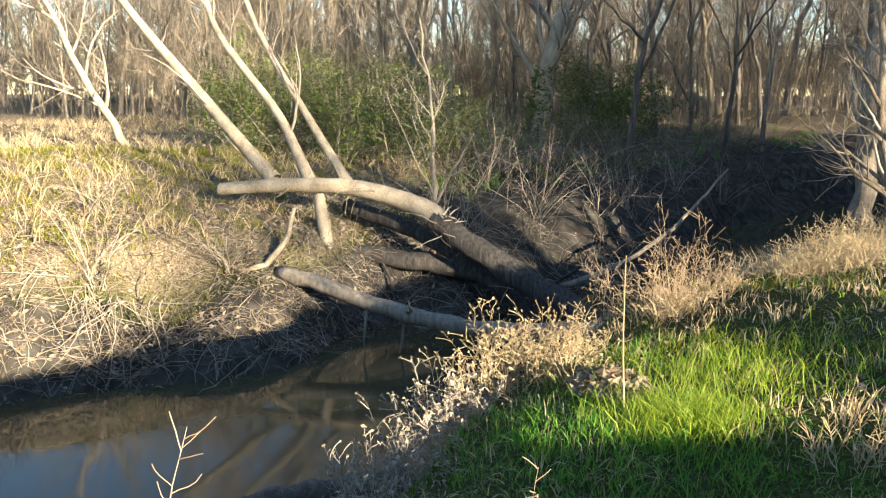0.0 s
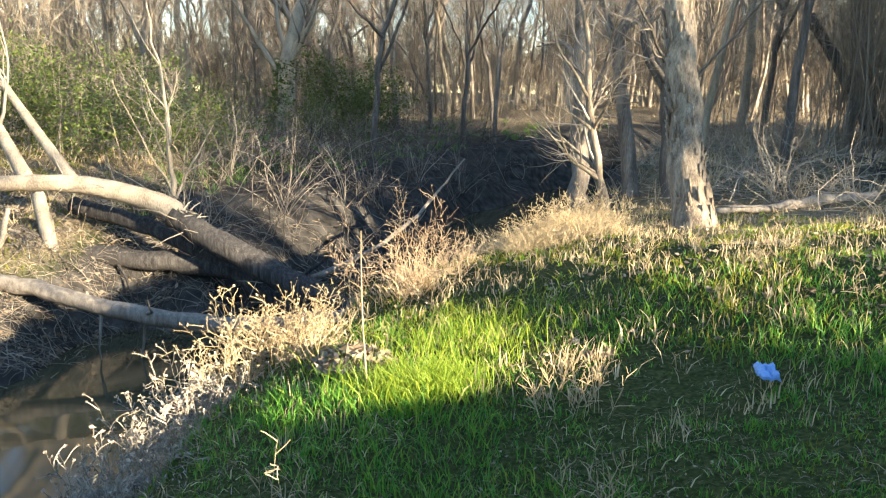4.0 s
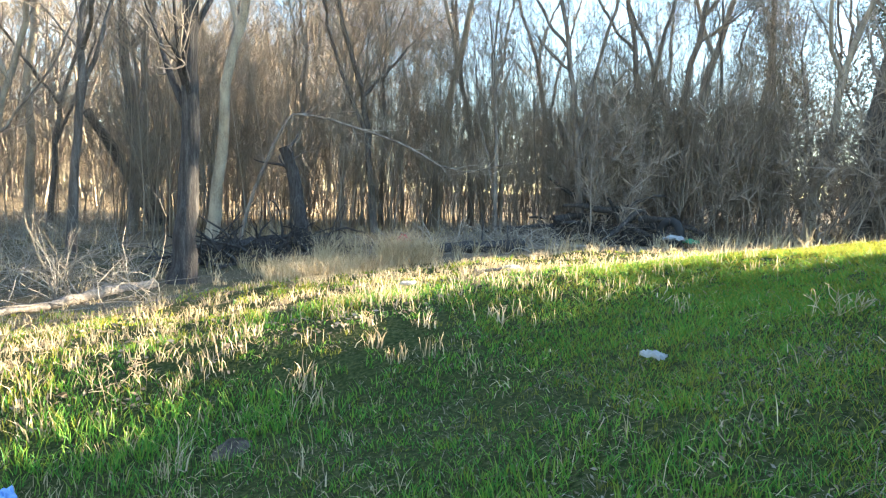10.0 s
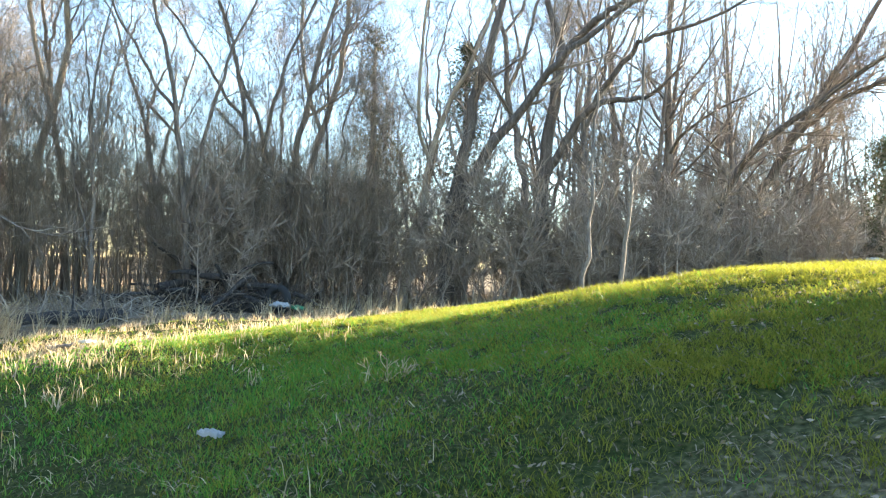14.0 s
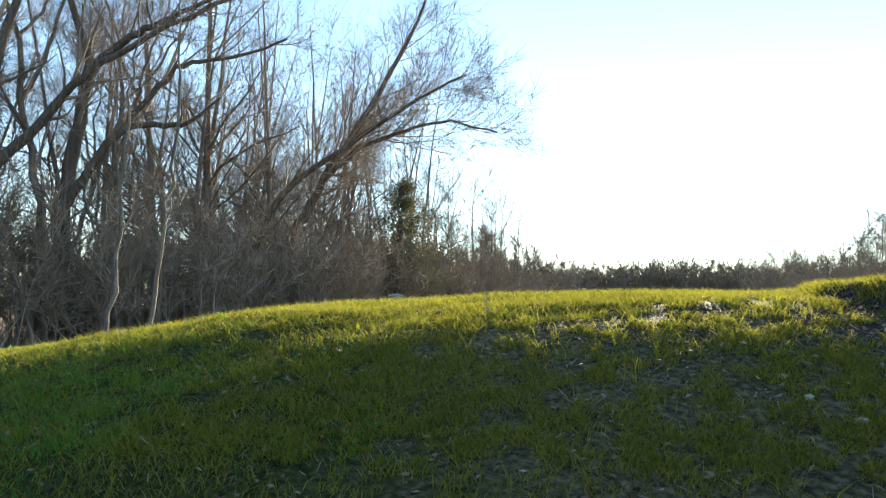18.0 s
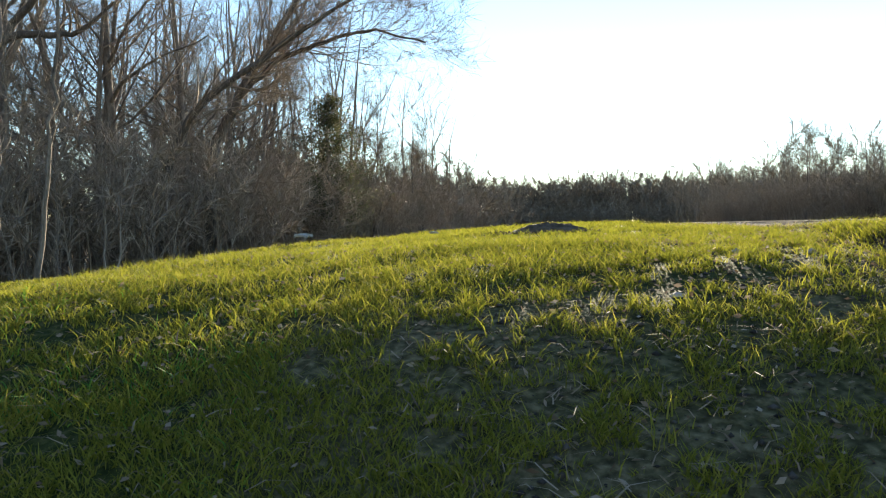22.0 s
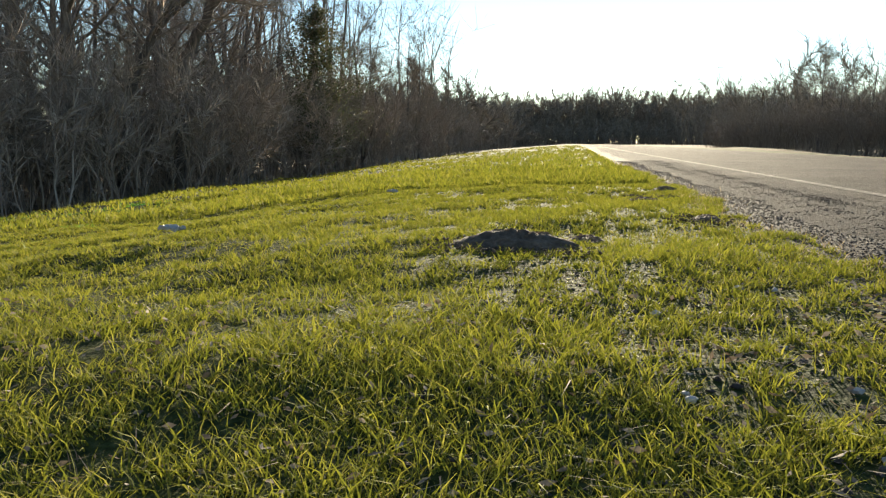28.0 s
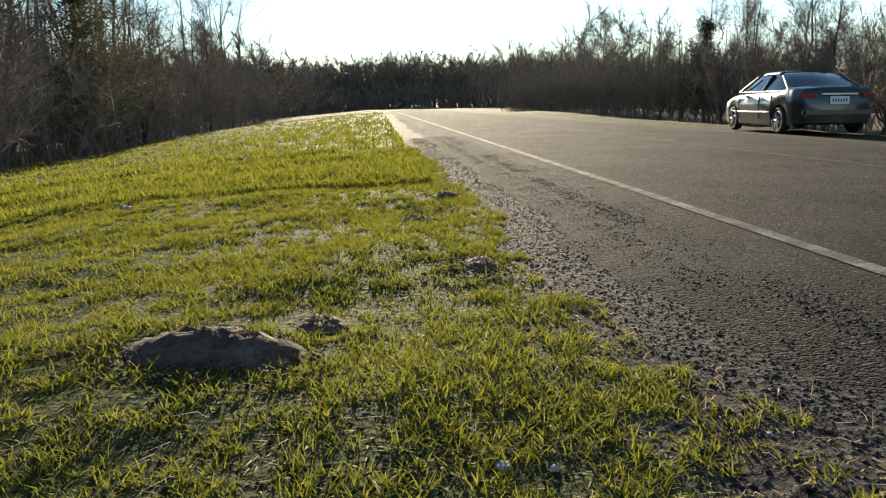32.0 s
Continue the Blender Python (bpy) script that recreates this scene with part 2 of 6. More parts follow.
def asphalt_material():
    """Chip seal: stone chips of many greys in dark binder, with broad worn and stained patches."""
    m = bpy.data.materials.new("asphalt")
    m.use_nodes = True
    n, l = m.node_tree.nodes, m.node_tree.links
    bsdf = n["Principled BSDF"]
    bsdf.inputs["Roughness"].default_value, bsdf.inputs["Specular IOR Level"].default_value = 0.95, 0.04
    co = n.new("ShaderNodeTexCoord")
    chips, patch = n.new("ShaderNodeTexVoronoi"), n.new("ShaderNodeTexNoise")
    chips.inputs["Scale"].default_value = 105.0
    patch.inputs["Scale"].default_value, patch.inputs["Detail"].default_value = 1.4, 7.0
    for t in (chips, patch):
        l.new(co.outputs["Object"], t.inputs["Vector"])
    cr = n.new("ShaderNodeValToRGB")
    cols = [(0.0, (0.010, 0.009, 0.0085)), (0.55, (0.031, 0.0275, 0.0255)), (0.82, (0.066, 0.058, 0.054)), (1.0, (0.20, 0.18, 0.17))]
    for k, (p, c) in enumerate(cols):
        el = cr.color_ramp.elements[k] if k < 2 else cr.color_ramp.elements.new(p)
        el.position, el.color = p, (*c, 1)
    l.new(chips.outputs["Color"], cr.inputs["Fac"])
    tone = n.new("ShaderNodeMapRange")
    tone.inputs["From Min"].default_value, tone.inputs["From Max"].default_value = 0.3, 0.7
    tone.inputs["To Min"].default_value, tone.inputs["To Max"].default_value = 0.42, 1.0
    l.new(patch.outputs["Fac"], tone.inputs["Value"])
    mul = n.new("ShaderNodeVectorMath")
    mul.operation = "SCALE"
    l.new(cr.outputs["Color"], mul.inputs[0])
    l.new(tone.outputs[0], mul.inputs["Scale"])
    l.new(mul.outputs[0], bsdf.inputs["Base Color"])
    b = n.new("ShaderNodeBump")
    b.inputs["Strength"].default_value, b.inputs["Distance"].default_value = 0.8, 0.007
    b.invert = True
    l.new(chips.outputs["Distance"], b.inputs["Height"])
    l.new(b.outputs["Normal"], bsdf.inputs["Normal"])
    return m


ASPHALT = asphalt_material()
PAINT = material("road_paint", [(0.025, 0.023, 0.021), (0.075, 0.070, 0.066), (0.24, 0.23, 0.215)], 6, 0.9, 0.6, fine=80, spec=0.06)

# ---- the lie of the land ----
# s runs along the road, w across it to the road's far side, from the edge of the grass verge
EDGE, ALONG, ACROSS = np.array([4.22, -4.79]), np.array([0.694, -0.720]), np.array([-0.720, -0.694])
CREEK = np.array([(-30, -8), (-9, 3), (-4.5, 5.6), (-1.3, 7.4), (1, 9.3), (3, 11.3), (4.8, 13.6), (7, 17), (9.8, 20.3), (13.5, 22.6), (19, 23.6), (30, 22), (60, 14), (160, -20)], float)
WATER_Z = -1.5


def road_sw(x, y):
    dx, dy = np.asarray(x) - EDGE[0], np.asarray(y) - EDGE[1]
    return dx * ALONG[0] + dy * ALONG[1], dx * ACROSS[0] + dy * ACROSS[1]


def road_xy(s, w):
    return EDGE[0] + s * ALONG[0] + w * ACROSS[0], EDGE[1] + s * ALONG[1] + w * ACROSS[1]


def smooth(a, b, v):
    t = np.clip((np.asarray(v, float) - a) / (b - a), 0, 1)
    return t * t * (3 - 2 * t)


def creek_off(x, y):
    """Distance from the creek's middle; positive on the far bank."""
    x, y = np.asarray(x, float), np.asarray(y, float)
    best, sign = np.full(x.shape, 1e9), np.zeros(x.shape)
    for a, b in zip(CREEK[:-1], CREEK[1:]):
        d = b - a
        t = np.clip(((x - a[0]) * d[0] + (y - a[1]) * d[1]) / (d @ d), 0, 1)
        px, py = x - a[0] - t * d[0], y - a[1] - t * d[1]
        r = np.hypot(px, py)
        near = r < best
        best = np.where(near, r, best)
        sign = np.where(near, np.sign(d[0] * py - d[1] * px), sign)
    return best * sign


def waves(x, y, size, seed):
    """Cheap rolling unevenness, about -1 to 1."""
    k, r = 2 * np.pi / size, np.random.default_rng(seed)
    out = 0
    for _ in range(5):
        a, f, p = r.uniform(0, 2 * np.pi), r.uniform(0.6, 1.7), r.uniform(0, 6.28)
        out = out + np.sin(k * f * (x * np.cos(a) + y * np.sin(a)) + p)
    return out / 2.6


def bank_top(x):
    """How far the near bank's brink lies from the creek's middle."""
    return np.interp(x, [-1.5, -0.3, 0.0, 0.3, 0.7, 1.5], [5.1, 4.8, 4.1, 3.6, 3.25, 2.5])


VERGE_W = [-60, -14, -11, -8, -6, -4.2, -2.4, -1.2, 0, 60]
VERGE_F = [0.0, 0.01, 0.18, 0.43, 0.607, 0.755, 0.935, 0.98, 1.0, 1.0]

RISE_S = [-7.0, -5.6, -4.4, -3.3, -2.3, -1.7, -0.8, 0.3]
RISE_F = [0.0, 0.25, 0.505, 0.74, 0.935, 0.965, 0.985, 1.0]


def height(x, y):
    x, y = np.asarray(x, float), np.asarray(y, float)
    s, w = road_sw(x, y)
    c = creek_off(x, y)
    f = np.interp(w, VERGE_W, VERGE_F)
    f = 0.5 * f + 0.25 * np.interp(w - 0.4, VERGE_W, VERGE_F) + 0.25 * np.interp(w + 0.4, VERGE_W, VERGE_F)
    long = np.where(s < -2, -2 + (s + 2) * (1 - 0.36 * smooth(-3.6, -5.6, w)), s)
    rise = sum(np.interp(long + k, RISE_S, RISE_F) for k in (-0.35, 0.0, 0.35)) / 3
    end = smooth(-1.5, -4.0, s)
    shoulder = smooth(0, 1, (w + 0.55 - 0.25 * end) / (0.75 + 0.8 * end))
    rise = np.maximum(rise, shoulder)
    flat = 0.08 - 0.16 * smooth(3.0, 6.5, y - 0.3 * x) * smooth(13, 8, x) + 0.38 * smooth(5, 16, x) + 0.35 * smooth(20, 70, np.hypot(x, y))
    lift = f * rise * (1 - 0.045 * smooth(1.2, 2.2, w) - 0.075 * smooth(6.2, 7.8, w) - 0.2 * smooth(9.5, 13, w))
    z = flat * (1 - lift) + 1.72 * lift
    calm = 1 - smooth(-0.6, 0.1, w) * (1 - smooth(7.4, 9.5, w))
    z = z + calm * (0.016 * waves(x, y, 1.7, 1) + 0.008 * waves(x, y, 0.9, 6) + 0.05 * waves(x, y, 5.0, 2) * smooth(-1.5, -4, w))
    z = z + (0.25 * waves(x, y, 40, 3)) * smooth(25, 60, np.hypot(x, y)) * calm
    # the creek's bed and its two banks
    top = bank_top(x) + 0.25 * waves(x, y, 4, 4)
    near = np.interp(-c / top, [0, 0.35, 0.6, 0.85, 1.0, 1.25], [1, 0.88, 0.6, 0.2, 0.06, 0])
    far = np.interp(c + 0.35 * waves(x, y, 3, 5), [0, 1.0, 1.5, 2.4, 3.2, 6], [1, 0.9, 0.78, 0.35, 0.12, 0])
    cut = np.where(c < 0, near, far)
    z = z * (1 - cut) + cut * (-1.95)
    z = z + np.where(c > 0, smooth(2.2, 9, c) * 0.35 + 0.25 * smooth(-1, -7, x) * smooth(3, 8, c), 0)
    return z


def spread(lo, hi, step, far, growth=1.16):
    """Grid lines: even between lo and hi, then wider and wider out to far."""
    mid = list(np.arange(lo, hi, step))
    out, d, v = [], step, hi
    while v < far:
        out.append(v)
        d *= growth
        v += d
    low, d, v = [], step, lo
    while v > -far:
        d *= growth
        v -= d
        low.append(v)
    return np.array(low[::-1] + mid + out)


def mesh_object(name, verts, faces, mat, parent=None, label="", smooth_shade=False):
    """One mesh object from numpy arrays; faces all of one length, or a list of such arrays."""
    me = bpy.data.meshes.new(name)
    verts = np.asarray(verts, np.float32)
    groups = [np.asarray(g, np.int32) for g in (faces if isinstance(faces, list) else [faces]) if len(g)]
    loops = np.concatenate([g.ravel() for g in groups])
    sizes = np.concatenate([np.full(len(g), g.shape[1], np.int32) for g in groups])
    starts = np.concatenate([[0], np.cumsum(sizes)[:-1]]).astype(np.int32)
    me.vertices.add(len(verts))
    me.vertices.foreach_set("co", verts.ravel())
    me.loops.add(len(loops))
    me.loops.foreach_set("vertex_index", loops)
    me.polygons.add(len(sizes))
    me.polygons.foreach_set("loop_start", starts)
    me.polygons.foreach_set("loop_total", sizes)
    if smooth_shade:
        me.polygons.foreach_set("use_smooth", np.ones(len(sizes), bool))
    me.update(calc_edges=True)
    me.materials.append(mat)
    ob = new(name, me)
    if parent is not None:
        ob.parent = parent
    if label:
        ob["label"] = label
    return ob


def thing(name, label, category, at=(0, 0, 0), group="", kind="", turn=0.0):
    e = new(name)
    e.empty_display_size = 0.2
    e.matrix_basis = pose(*at, 0, 0, turn)
    return tagged(e, label, category, group, kind)


def part(name, bm, mat, parent, label=""):
    me = bpy.data.meshes.new(name)
    bm.to_mesh(me)
    bm.free()
    me.materials.append(mat)
    ob = new(name, me)
    ob.parent = parent
    if label:
        ob["label"] = label
    return ob


gx, gy = spread(-9, 24, 0.13, 1500, 1.13), spread(-14, 24, 0.13, 1500, 1.13)
gx = np.unique(np.concatenate([gx] + [gx[(gx > 1.4) & (gx < 5.4)] + k for k in (0.0325, 0.065, 0.0975)]).round(5))
gy = np.unique(np.concatenate([gy] + [gy[(gy > -5.6) & (gy < 0.2)] + k for k in (0.0325, 0.065, 0.0975)]).round(5))
GX, GY = np.meshgrid(gx, gy)
GZ = height(GX, GY)
nx, ny = len(gx), len(gy)
ids = np.arange(nx * ny).reshape(ny, nx)
quads = np.stack([ids[:-1, :-1], ids[:-1, 1:], ids[1:, 1:], ids[1:, :-1]], -1).reshape(-1, 4)
ground = mesh_object("ground", np.stack([GX, GY, GZ], -1).reshape(-1, 3), quads, GROUND, smooth_shade=True)
tagged(ground, "grassy creek bank and road embankment with leaf litter and mud", "ground", kind="structure")
gs, gw = road_sw(GX, GY)
gc = creek_off(GX, GY)


def zone(name, values):
    a = ground.data.attributes.new(name, "FLOAT", "POINT")
    a.data.foreach_set("value", np.clip(values, 0, 1).astype(np.float32).ravel())


# Mud along the creek; widened up the far bank to paint its shade.
zone("shaded_mud", np.where(gc > 0, smooth(5.4 - 2.4 * smooth(-0.3, -2.0, GX), 3.2 - 1.4 * smooth(-0.3, -2.0, GX), gc), smooth(3.4, 1.8, -gc)))
zone("gravel", smooth(-0.12, 0.12, gw) * smooth(1.4, 0.5, gw) * smooth(-3.6, -1.8, gs))
woods = np.maximum(smooth(-8.0, -10.0, gw) * smooth(8, 14, GX), smooth(3.6 - 1.8 * smooth(-0.3, -2.0, GX), 6.5 - 3.0 * smooth(-0.3, -2.0, GX), gc))
zone("litter", np.maximum.reduce([0.95 * woods, 0.55 * smooth(3, 7, GY) * smooth(2, 5, GX), smooth(9, 11, gw), 0.42 * smooth(-2.4, -1.0, gw) * smooth(-1.2, -2.6, gs), 0.35 * smooth(60, 90, np.hypot(GX, GY))]))

# water: one level sheet along the creek's bed
mid = np.concatenate([np.linspace(a, b, 6)[:-1] for a, b in zip(CREEK[1:-1], CREEK[2:])])
tan = np.gradient(mid, axis=0)
tan /= np.linalg.norm(tan, axis=1)[:, None]
nor = np.stack([-tan[:, 1], tan[:, 0]], 1)
wv = np.concatenate([np.c_[mid + nor * 3.4, np.full(len(mid), WATER_Z)], np.c_[mid - nor * 3.4, np.full(len(mid), WATER_Z)]])
k = np.arange(len(mid) - 1)
wf = np.stack([k + len(mid), k + len(mid) + 1, k + 1, k], 1)
water = tagged(mesh_object("water", wv, wf, WATER), "still brown creek water mirroring trees and sky", "water", kind="structure")

# road: crowned asphalt with a white edge line
rs = np.concatenate([np.arange(-100, -12, 8.0), np.arange(-12, -4, 1.0), np.arange(-4, 12, 0.12), np.arange(12, 40, 1.0), np.arange(40, 230, 8.0)])
rw = np.array([0.10, 0.12, 0.3, 0.45, 0.6, 0.8, 1.1, 2.0, 3.2, 3.3, 4.4, 5.4, 6.28, 6.3])
RS, RW = np.meshgrid(rs, rw)


def road_edge(s):
    """How far the broken edge of the asphalt lies from the verge line."""
    return 0.30 * smooth(0.6, -1.2, s) + 1.3 * smooth(-1.6, -4.2, s) + 0.07 * waves(s, 0 * s, 2.3, 9) + 0.035 * waves(s, 0 * s, 0.5, 10)


WW = np.maximum(RW, 0.12 + road_edge(RS)) - 0.02 * (RW < 0.11)
X, Y = road_xy(RS, WW)


def road_z(s, w):
    crown = 1.738 + 0.042 * np.clip(w, 0, 3.25) / 3.25 - 0.075 * np.clip((w - 3.25) / 3.05, 0, 1)
    return crown - 0.035 * smooth(0.55, 0.0, w - 0.12 - road_edge(s))


RZ = road_z(RS, WW)
RZ[0] -= 0.12
RZ[-1] -= 0.12
ids = np.arange(RS.size).reshape(RS.shape)
rq = np.stack([ids[:-1, :-1], ids[1:, :-1], ids[1:, 1:], ids[:-1, 1:]], -1).reshape(-1, 4)[:, ::-1]
road = tagged(mesh_object("road", np.stack([X, Y, RZ], -1).reshape(-1, 3), rq, ASPHALT, smooth_shade=True), "weathered grey two-lane asphalt road", "road", kind="structure")
TAR = material("road_tar", [(0.008, 0.008, 0.008), (0.016, 0.015, 0.014), (0.03, 0.028, 0.026)], 5, 0.8, 0.4, fine=70, spec=0.1)
lines_on_road = ((1.07, 0.075, -2.2, PAINT, "worn white painted road edge line", "road marking"), (3.22, 0.055, -60, TAR, "dark tar seam along the middle of the road", "road seam"))
for lw, wide, first, mat, label, kind_ in lines_on_road:
    LS, LW = np.meshgrid(rs[rs > first], np.array([lw, lw + wide]))
    LW = LW + 0.012 * waves(LS, LW, 3.1, 61) * (mat is TAR)
    X, Y = road_xy(LS, LW)
    ids = np.arange(LS.size).reshape(LS.shape)
    q = np.stack([ids[:-1, :-1], ids[1:, :-1], ids[1:, 1:], ids[:-1, 1:]], -1).reshape(-1, 4)[:, ::-1]
    tagged(mesh_object("road_marking", np.stack([X, Y, road_z(LS, LW) + 0.004], -1).reshape(-1, 3), q, mat), label, kind_, kind="structure")

# ---- growing things ----
def unit(v):
    v = np.asarray(v, float)
    return v / (np.linalg.norm(v) + 1e-9)


def wander(r, p, d, length, n, bend=0.12, lift=0.0):
    """A crooked line of n steps from p towards d; lift turns it up (or down) as it goes."""
    pts, d = [np.array(p, float)], unit(d)
    for _ in range(n):
        d = unit(d + r.normal(0, bend, 3) + np.array([0, 0, lift]))
        pts.append(pts[-1] + d * (length / n))
    return np.array(pts)


def curve_through(pts, n):
    """A smooth line of n + 1 points through a few given ones."""
    pts = np.asarray(pts, float)
    q = np.vstack([2 * pts[0] - pts[1], pts, 2 * pts[-1] - pts[-2]])
    out = []
    for u in np.linspace(0, len(pts) - 1 - 1e-9, n + 1):
        k, t = int(u), u - int(u)
        a, b, c, d = q[k:k + 4]
        out.append(0.5 * (2 * b + (c - a) * t + (2 * a - 5 * b + 4 * c - d) * t * t + (3 * b - a - 3 * c + d) * t ** 3))
    return np.array(out)


def tubes(lines, sides, rough=0.0, r=None):
    """Round branches along lines of (points, radii): verts, quads."""
    vs, fs, base = [], [], 0
    ang = np.arange(sides) * 2 * np.pi / sides
    ca, sa = np.cos(ang), np.sin(ang)
    for pts, rad in lines:
        n = len(pts)
        t = np.empty_like(pts)
        t[1:-1], t[0], t[-1] = pts[2:] - pts[:-2], pts[1] - pts[0], pts[-1] - pts[-2]
        t /= np.linalg.norm(t, axis=1)[:, None] + 1e-9
        ref = np.array([1.0, 0, 0]) if abs(t[0][2]) > 0.7 else np.array([0, 0, 1.0])
        a = np.cross(t, ref)
        a /= np.linalg.norm(a, axis=1)[:, None] + 1e-9
        b = np.cross(t, a)
        rr = np.asarray(rad, float)[:, None, None]
        if rough:
            rr = rr * (1 + rough * r.normal(0, 1, (n, sides, 1)))
        ring = pts[:, None, :] + rr * (a[:, None, :] * ca[None, :, None] + b[:, None, :] * sa[None, :, None])
        vs.append(ring.reshape(-1, 3))
        i = np.arange(n - 1)[:, None] * sides + np.arange(sides)[None, :]
        j = np.arange(n - 1)[:, None] * sides + (np.arange(sides)[None, :] + 1) % sides
        fs.append((np.stack([i, j, j + sides, i + sides], -1).reshape(-1, 4)) + base)
        base += n * sides
    return np.concatenate(vs), np.concatenate(fs)


def taper(r0, r1, n, flare=0.0):
    t = np.linspace(0, 1, n)
    return r0 + (r1 - r0) * t + flare * r0 * np.exp(-t * 14)


def fork(r, pts, rad, count, length, lo=0.3, hi=1.0, angle=0.8, steps=6, bend=0.14, lift=0.04, thin=0.5):
    """Side branches off one line."""
    out = []
    for u in np.sort(r.uniform(lo, hi, count)):
        k = min(int(u * (len(pts) - 1)), len(pts) - 2)
        p = pts[k] + (pts[k + 1] - pts[k]) * (u * (len(pts) - 1) - k)
        along = unit(pts[k + 1] - pts[k])
        side = unit(np.cross(along, r.normal(0, 1, 3)))
        ln = length * r.uniform(0.5, 1.1) * (1.15 - 0.6 * u)
        q = wander(r, p, along * math.cos(angle) + side * math.sin(angle), ln, steps, bend, lift)
        r0 = max(0.002, rad[k] * thin * r.uniform(0.6, 1.0))
        out.append((q, taper(r0, max(0.0015, r0 * 0.22), steps + 1)))
    return out


def tree_lines(seed, path, r0, limbs=9, limb_len=3.0, twigs=7, twig_len=1.1, sprays=4, spray_len=0.5, lo=0.35, up=0.05, r_end=0.25, flare=0.35, angle=0.75):
    """Trunk, limbs and twigs of a bare tree whose trunk follows the path."""
    r = np.random.default_rng(seed)
    trunk = curve_through(path, 16)
    trunk[1:-1] += r.normal(0, 0.02, (len(trunk) - 2, 3)) * [1, 1, 0.2]
    rad = taper(r0, r0 * r_end, len(trunk), flare)
    big = fork(r, trunk, rad, limbs, limb_len, lo, 1.0, angle, 8, 0.13, up, 0.55)
    mid, fine = [], []
    for q, rr in big:
        mid += fork(r, q, rr, twigs, twig_len, 0.2, 1.0, 0.7, 5, 0.16, 0.05, 0.55)
    for q, rr in mid:
        fine += fork(r, q, rr, sprays, spray_len, 0.25, 1.0, 0.6, 3, 0.16, 0.05, 0.6)
    return (trunk, rad), big, mid, fine


def slivers(lines, per, length, width, r, lo=0.15, droop=0.0):
    """Fine twigs along branches: one thin pointed strip each."""
    base, way = [], []
    for q, _ in lines:
        u = r.uniform(lo, 1, per) * (len(q) - 1.001)
        k = u.astype(int)
        seg = q[k + 1] - q[k]
        base.append(q[k] + seg * (u - k)[:, None])
        way.append(seg / (np.linalg.norm(seg, axis=1)[:, None] + 1e-9))
    p, d = np.concatenate(base), np.concatenate(way)
    n = len(p)
    d = d * 0.8 + r.normal(0, 0.55, (n, 3)) + np.array([0, 0, 0.15 - droop])
    d /= np.linalg.norm(d, axis=1)[:, None]
    ln = (length * r.uniform(0.4, 1.2, n))[:, None]
    sd = np.cross(d, r.normal(0, 1, (n, 3)))
    sd *= width / (np.linalg.norm(sd, axis=1)[:, None] + 1e-9)
    v = np.stack([p - sd, p + sd, p + d * ln + r.normal(0, 0.04, (n, 3)) * length], 1).reshape(-1, 3)
    return v, np.arange(3 * n).reshape(-1, 3)


def tree(name, label, seed, path, r0, bark=None, twig=None, category="tree", group="", sides=10, limb_parts=6, fine_per=0, fine_len=0.7, fine_w=0.006, rough=0.035, **kw):
    """A bare tree: trunk, its larger limbs one by one, and the twigs of its crown."""
    base = np.array(path[0], float)
    (trunk, rad), big, mid, fine = tree_lines(seed, np.array(path, float) - base, r0, **kw)
    trunk[0][2] -= 0.25
    e = thing(name, label, category, base.tolist(), group)
    v, f = tubes([(trunk, rad)], sides, rough, np.random.default_rng(seed + 1))
    mesh_object("trunk", v, f, bark or BARK, e, smooth_shade=True)
    order = sorted(big, key=lambda b: -b[1][0])
    for q, rr in order[:limb_parts]:
        v, f = tubes([(q, rr)], 6)
        mesh_object("limb", v, f, bark or BARK, e, smooth_shade=True)
    rest = [tubes(order[limb_parts:], 5)] if order[limb_parts:] else []
    if mid:
        rest.append(tubes(mid, 3 if fine_per else 4))
    if fine:
        rest.append(tubes(fine, 3))
    if rest:
        off, vs, fs = 0, [], []
        for v, f in rest:
            vs.append(v), fs.append(f + off)
            off += len(v)
        faces = [np.concatenate(fs)]
        if fine_per:
            v, f = slivers(mid + big, fine_per, fine_len, fine_w, np.random.default_rng(seed + 2))
            vs.append(v), faces.append(f + off)
        tagged(mesh_object("crown", np.concatenate(vs), faces, twig or TWIG, e, smooth_shade=True), kind="stuff")
    return e


def blades(xy, z, h, w, lean, r, mat, name, label, category, parent=None):
    """Upright blades, each of a bent strip that ends in a point: one object of stuff."""
    n = len(xy)
    a = r.uniform(0, 2 * np.pi, n)
    side = np.stack([np.cos(a), np.sin(a), 0 * a], 1) * (w / 2)[:, None]
    b = r.uniform(0, 2 * np.pi, n)
    tilt = np.stack([np.cos(b), np.sin(b), 0 * b], 1) * (lean * h)[:, None]
    p = np.column_stack([xy, z - 0.012])
    up = np.zeros((n, 3))
    up[:, 2] = h
    m = p + up * 0.55 + tilt * 0.32
    t = p + up * np.sqrt(np.clip(1 - 0.25 * lean ** 2, 0.3, 1))[:, None] + tilt
    v = np.stack([p - side, p + side, m + side * 0.75, m - side * 0.75, t], 1).reshape(-1, 3)
    k = np.arange(n)[:, None] * 5
    ob = mesh_object(name, v, [k + np.array([0, 1, 2, 3]), k + np.array([3, 2, 4])], mat, parent)
    return tagged(ob, label, category, kind="stuff") if parent is None else ob


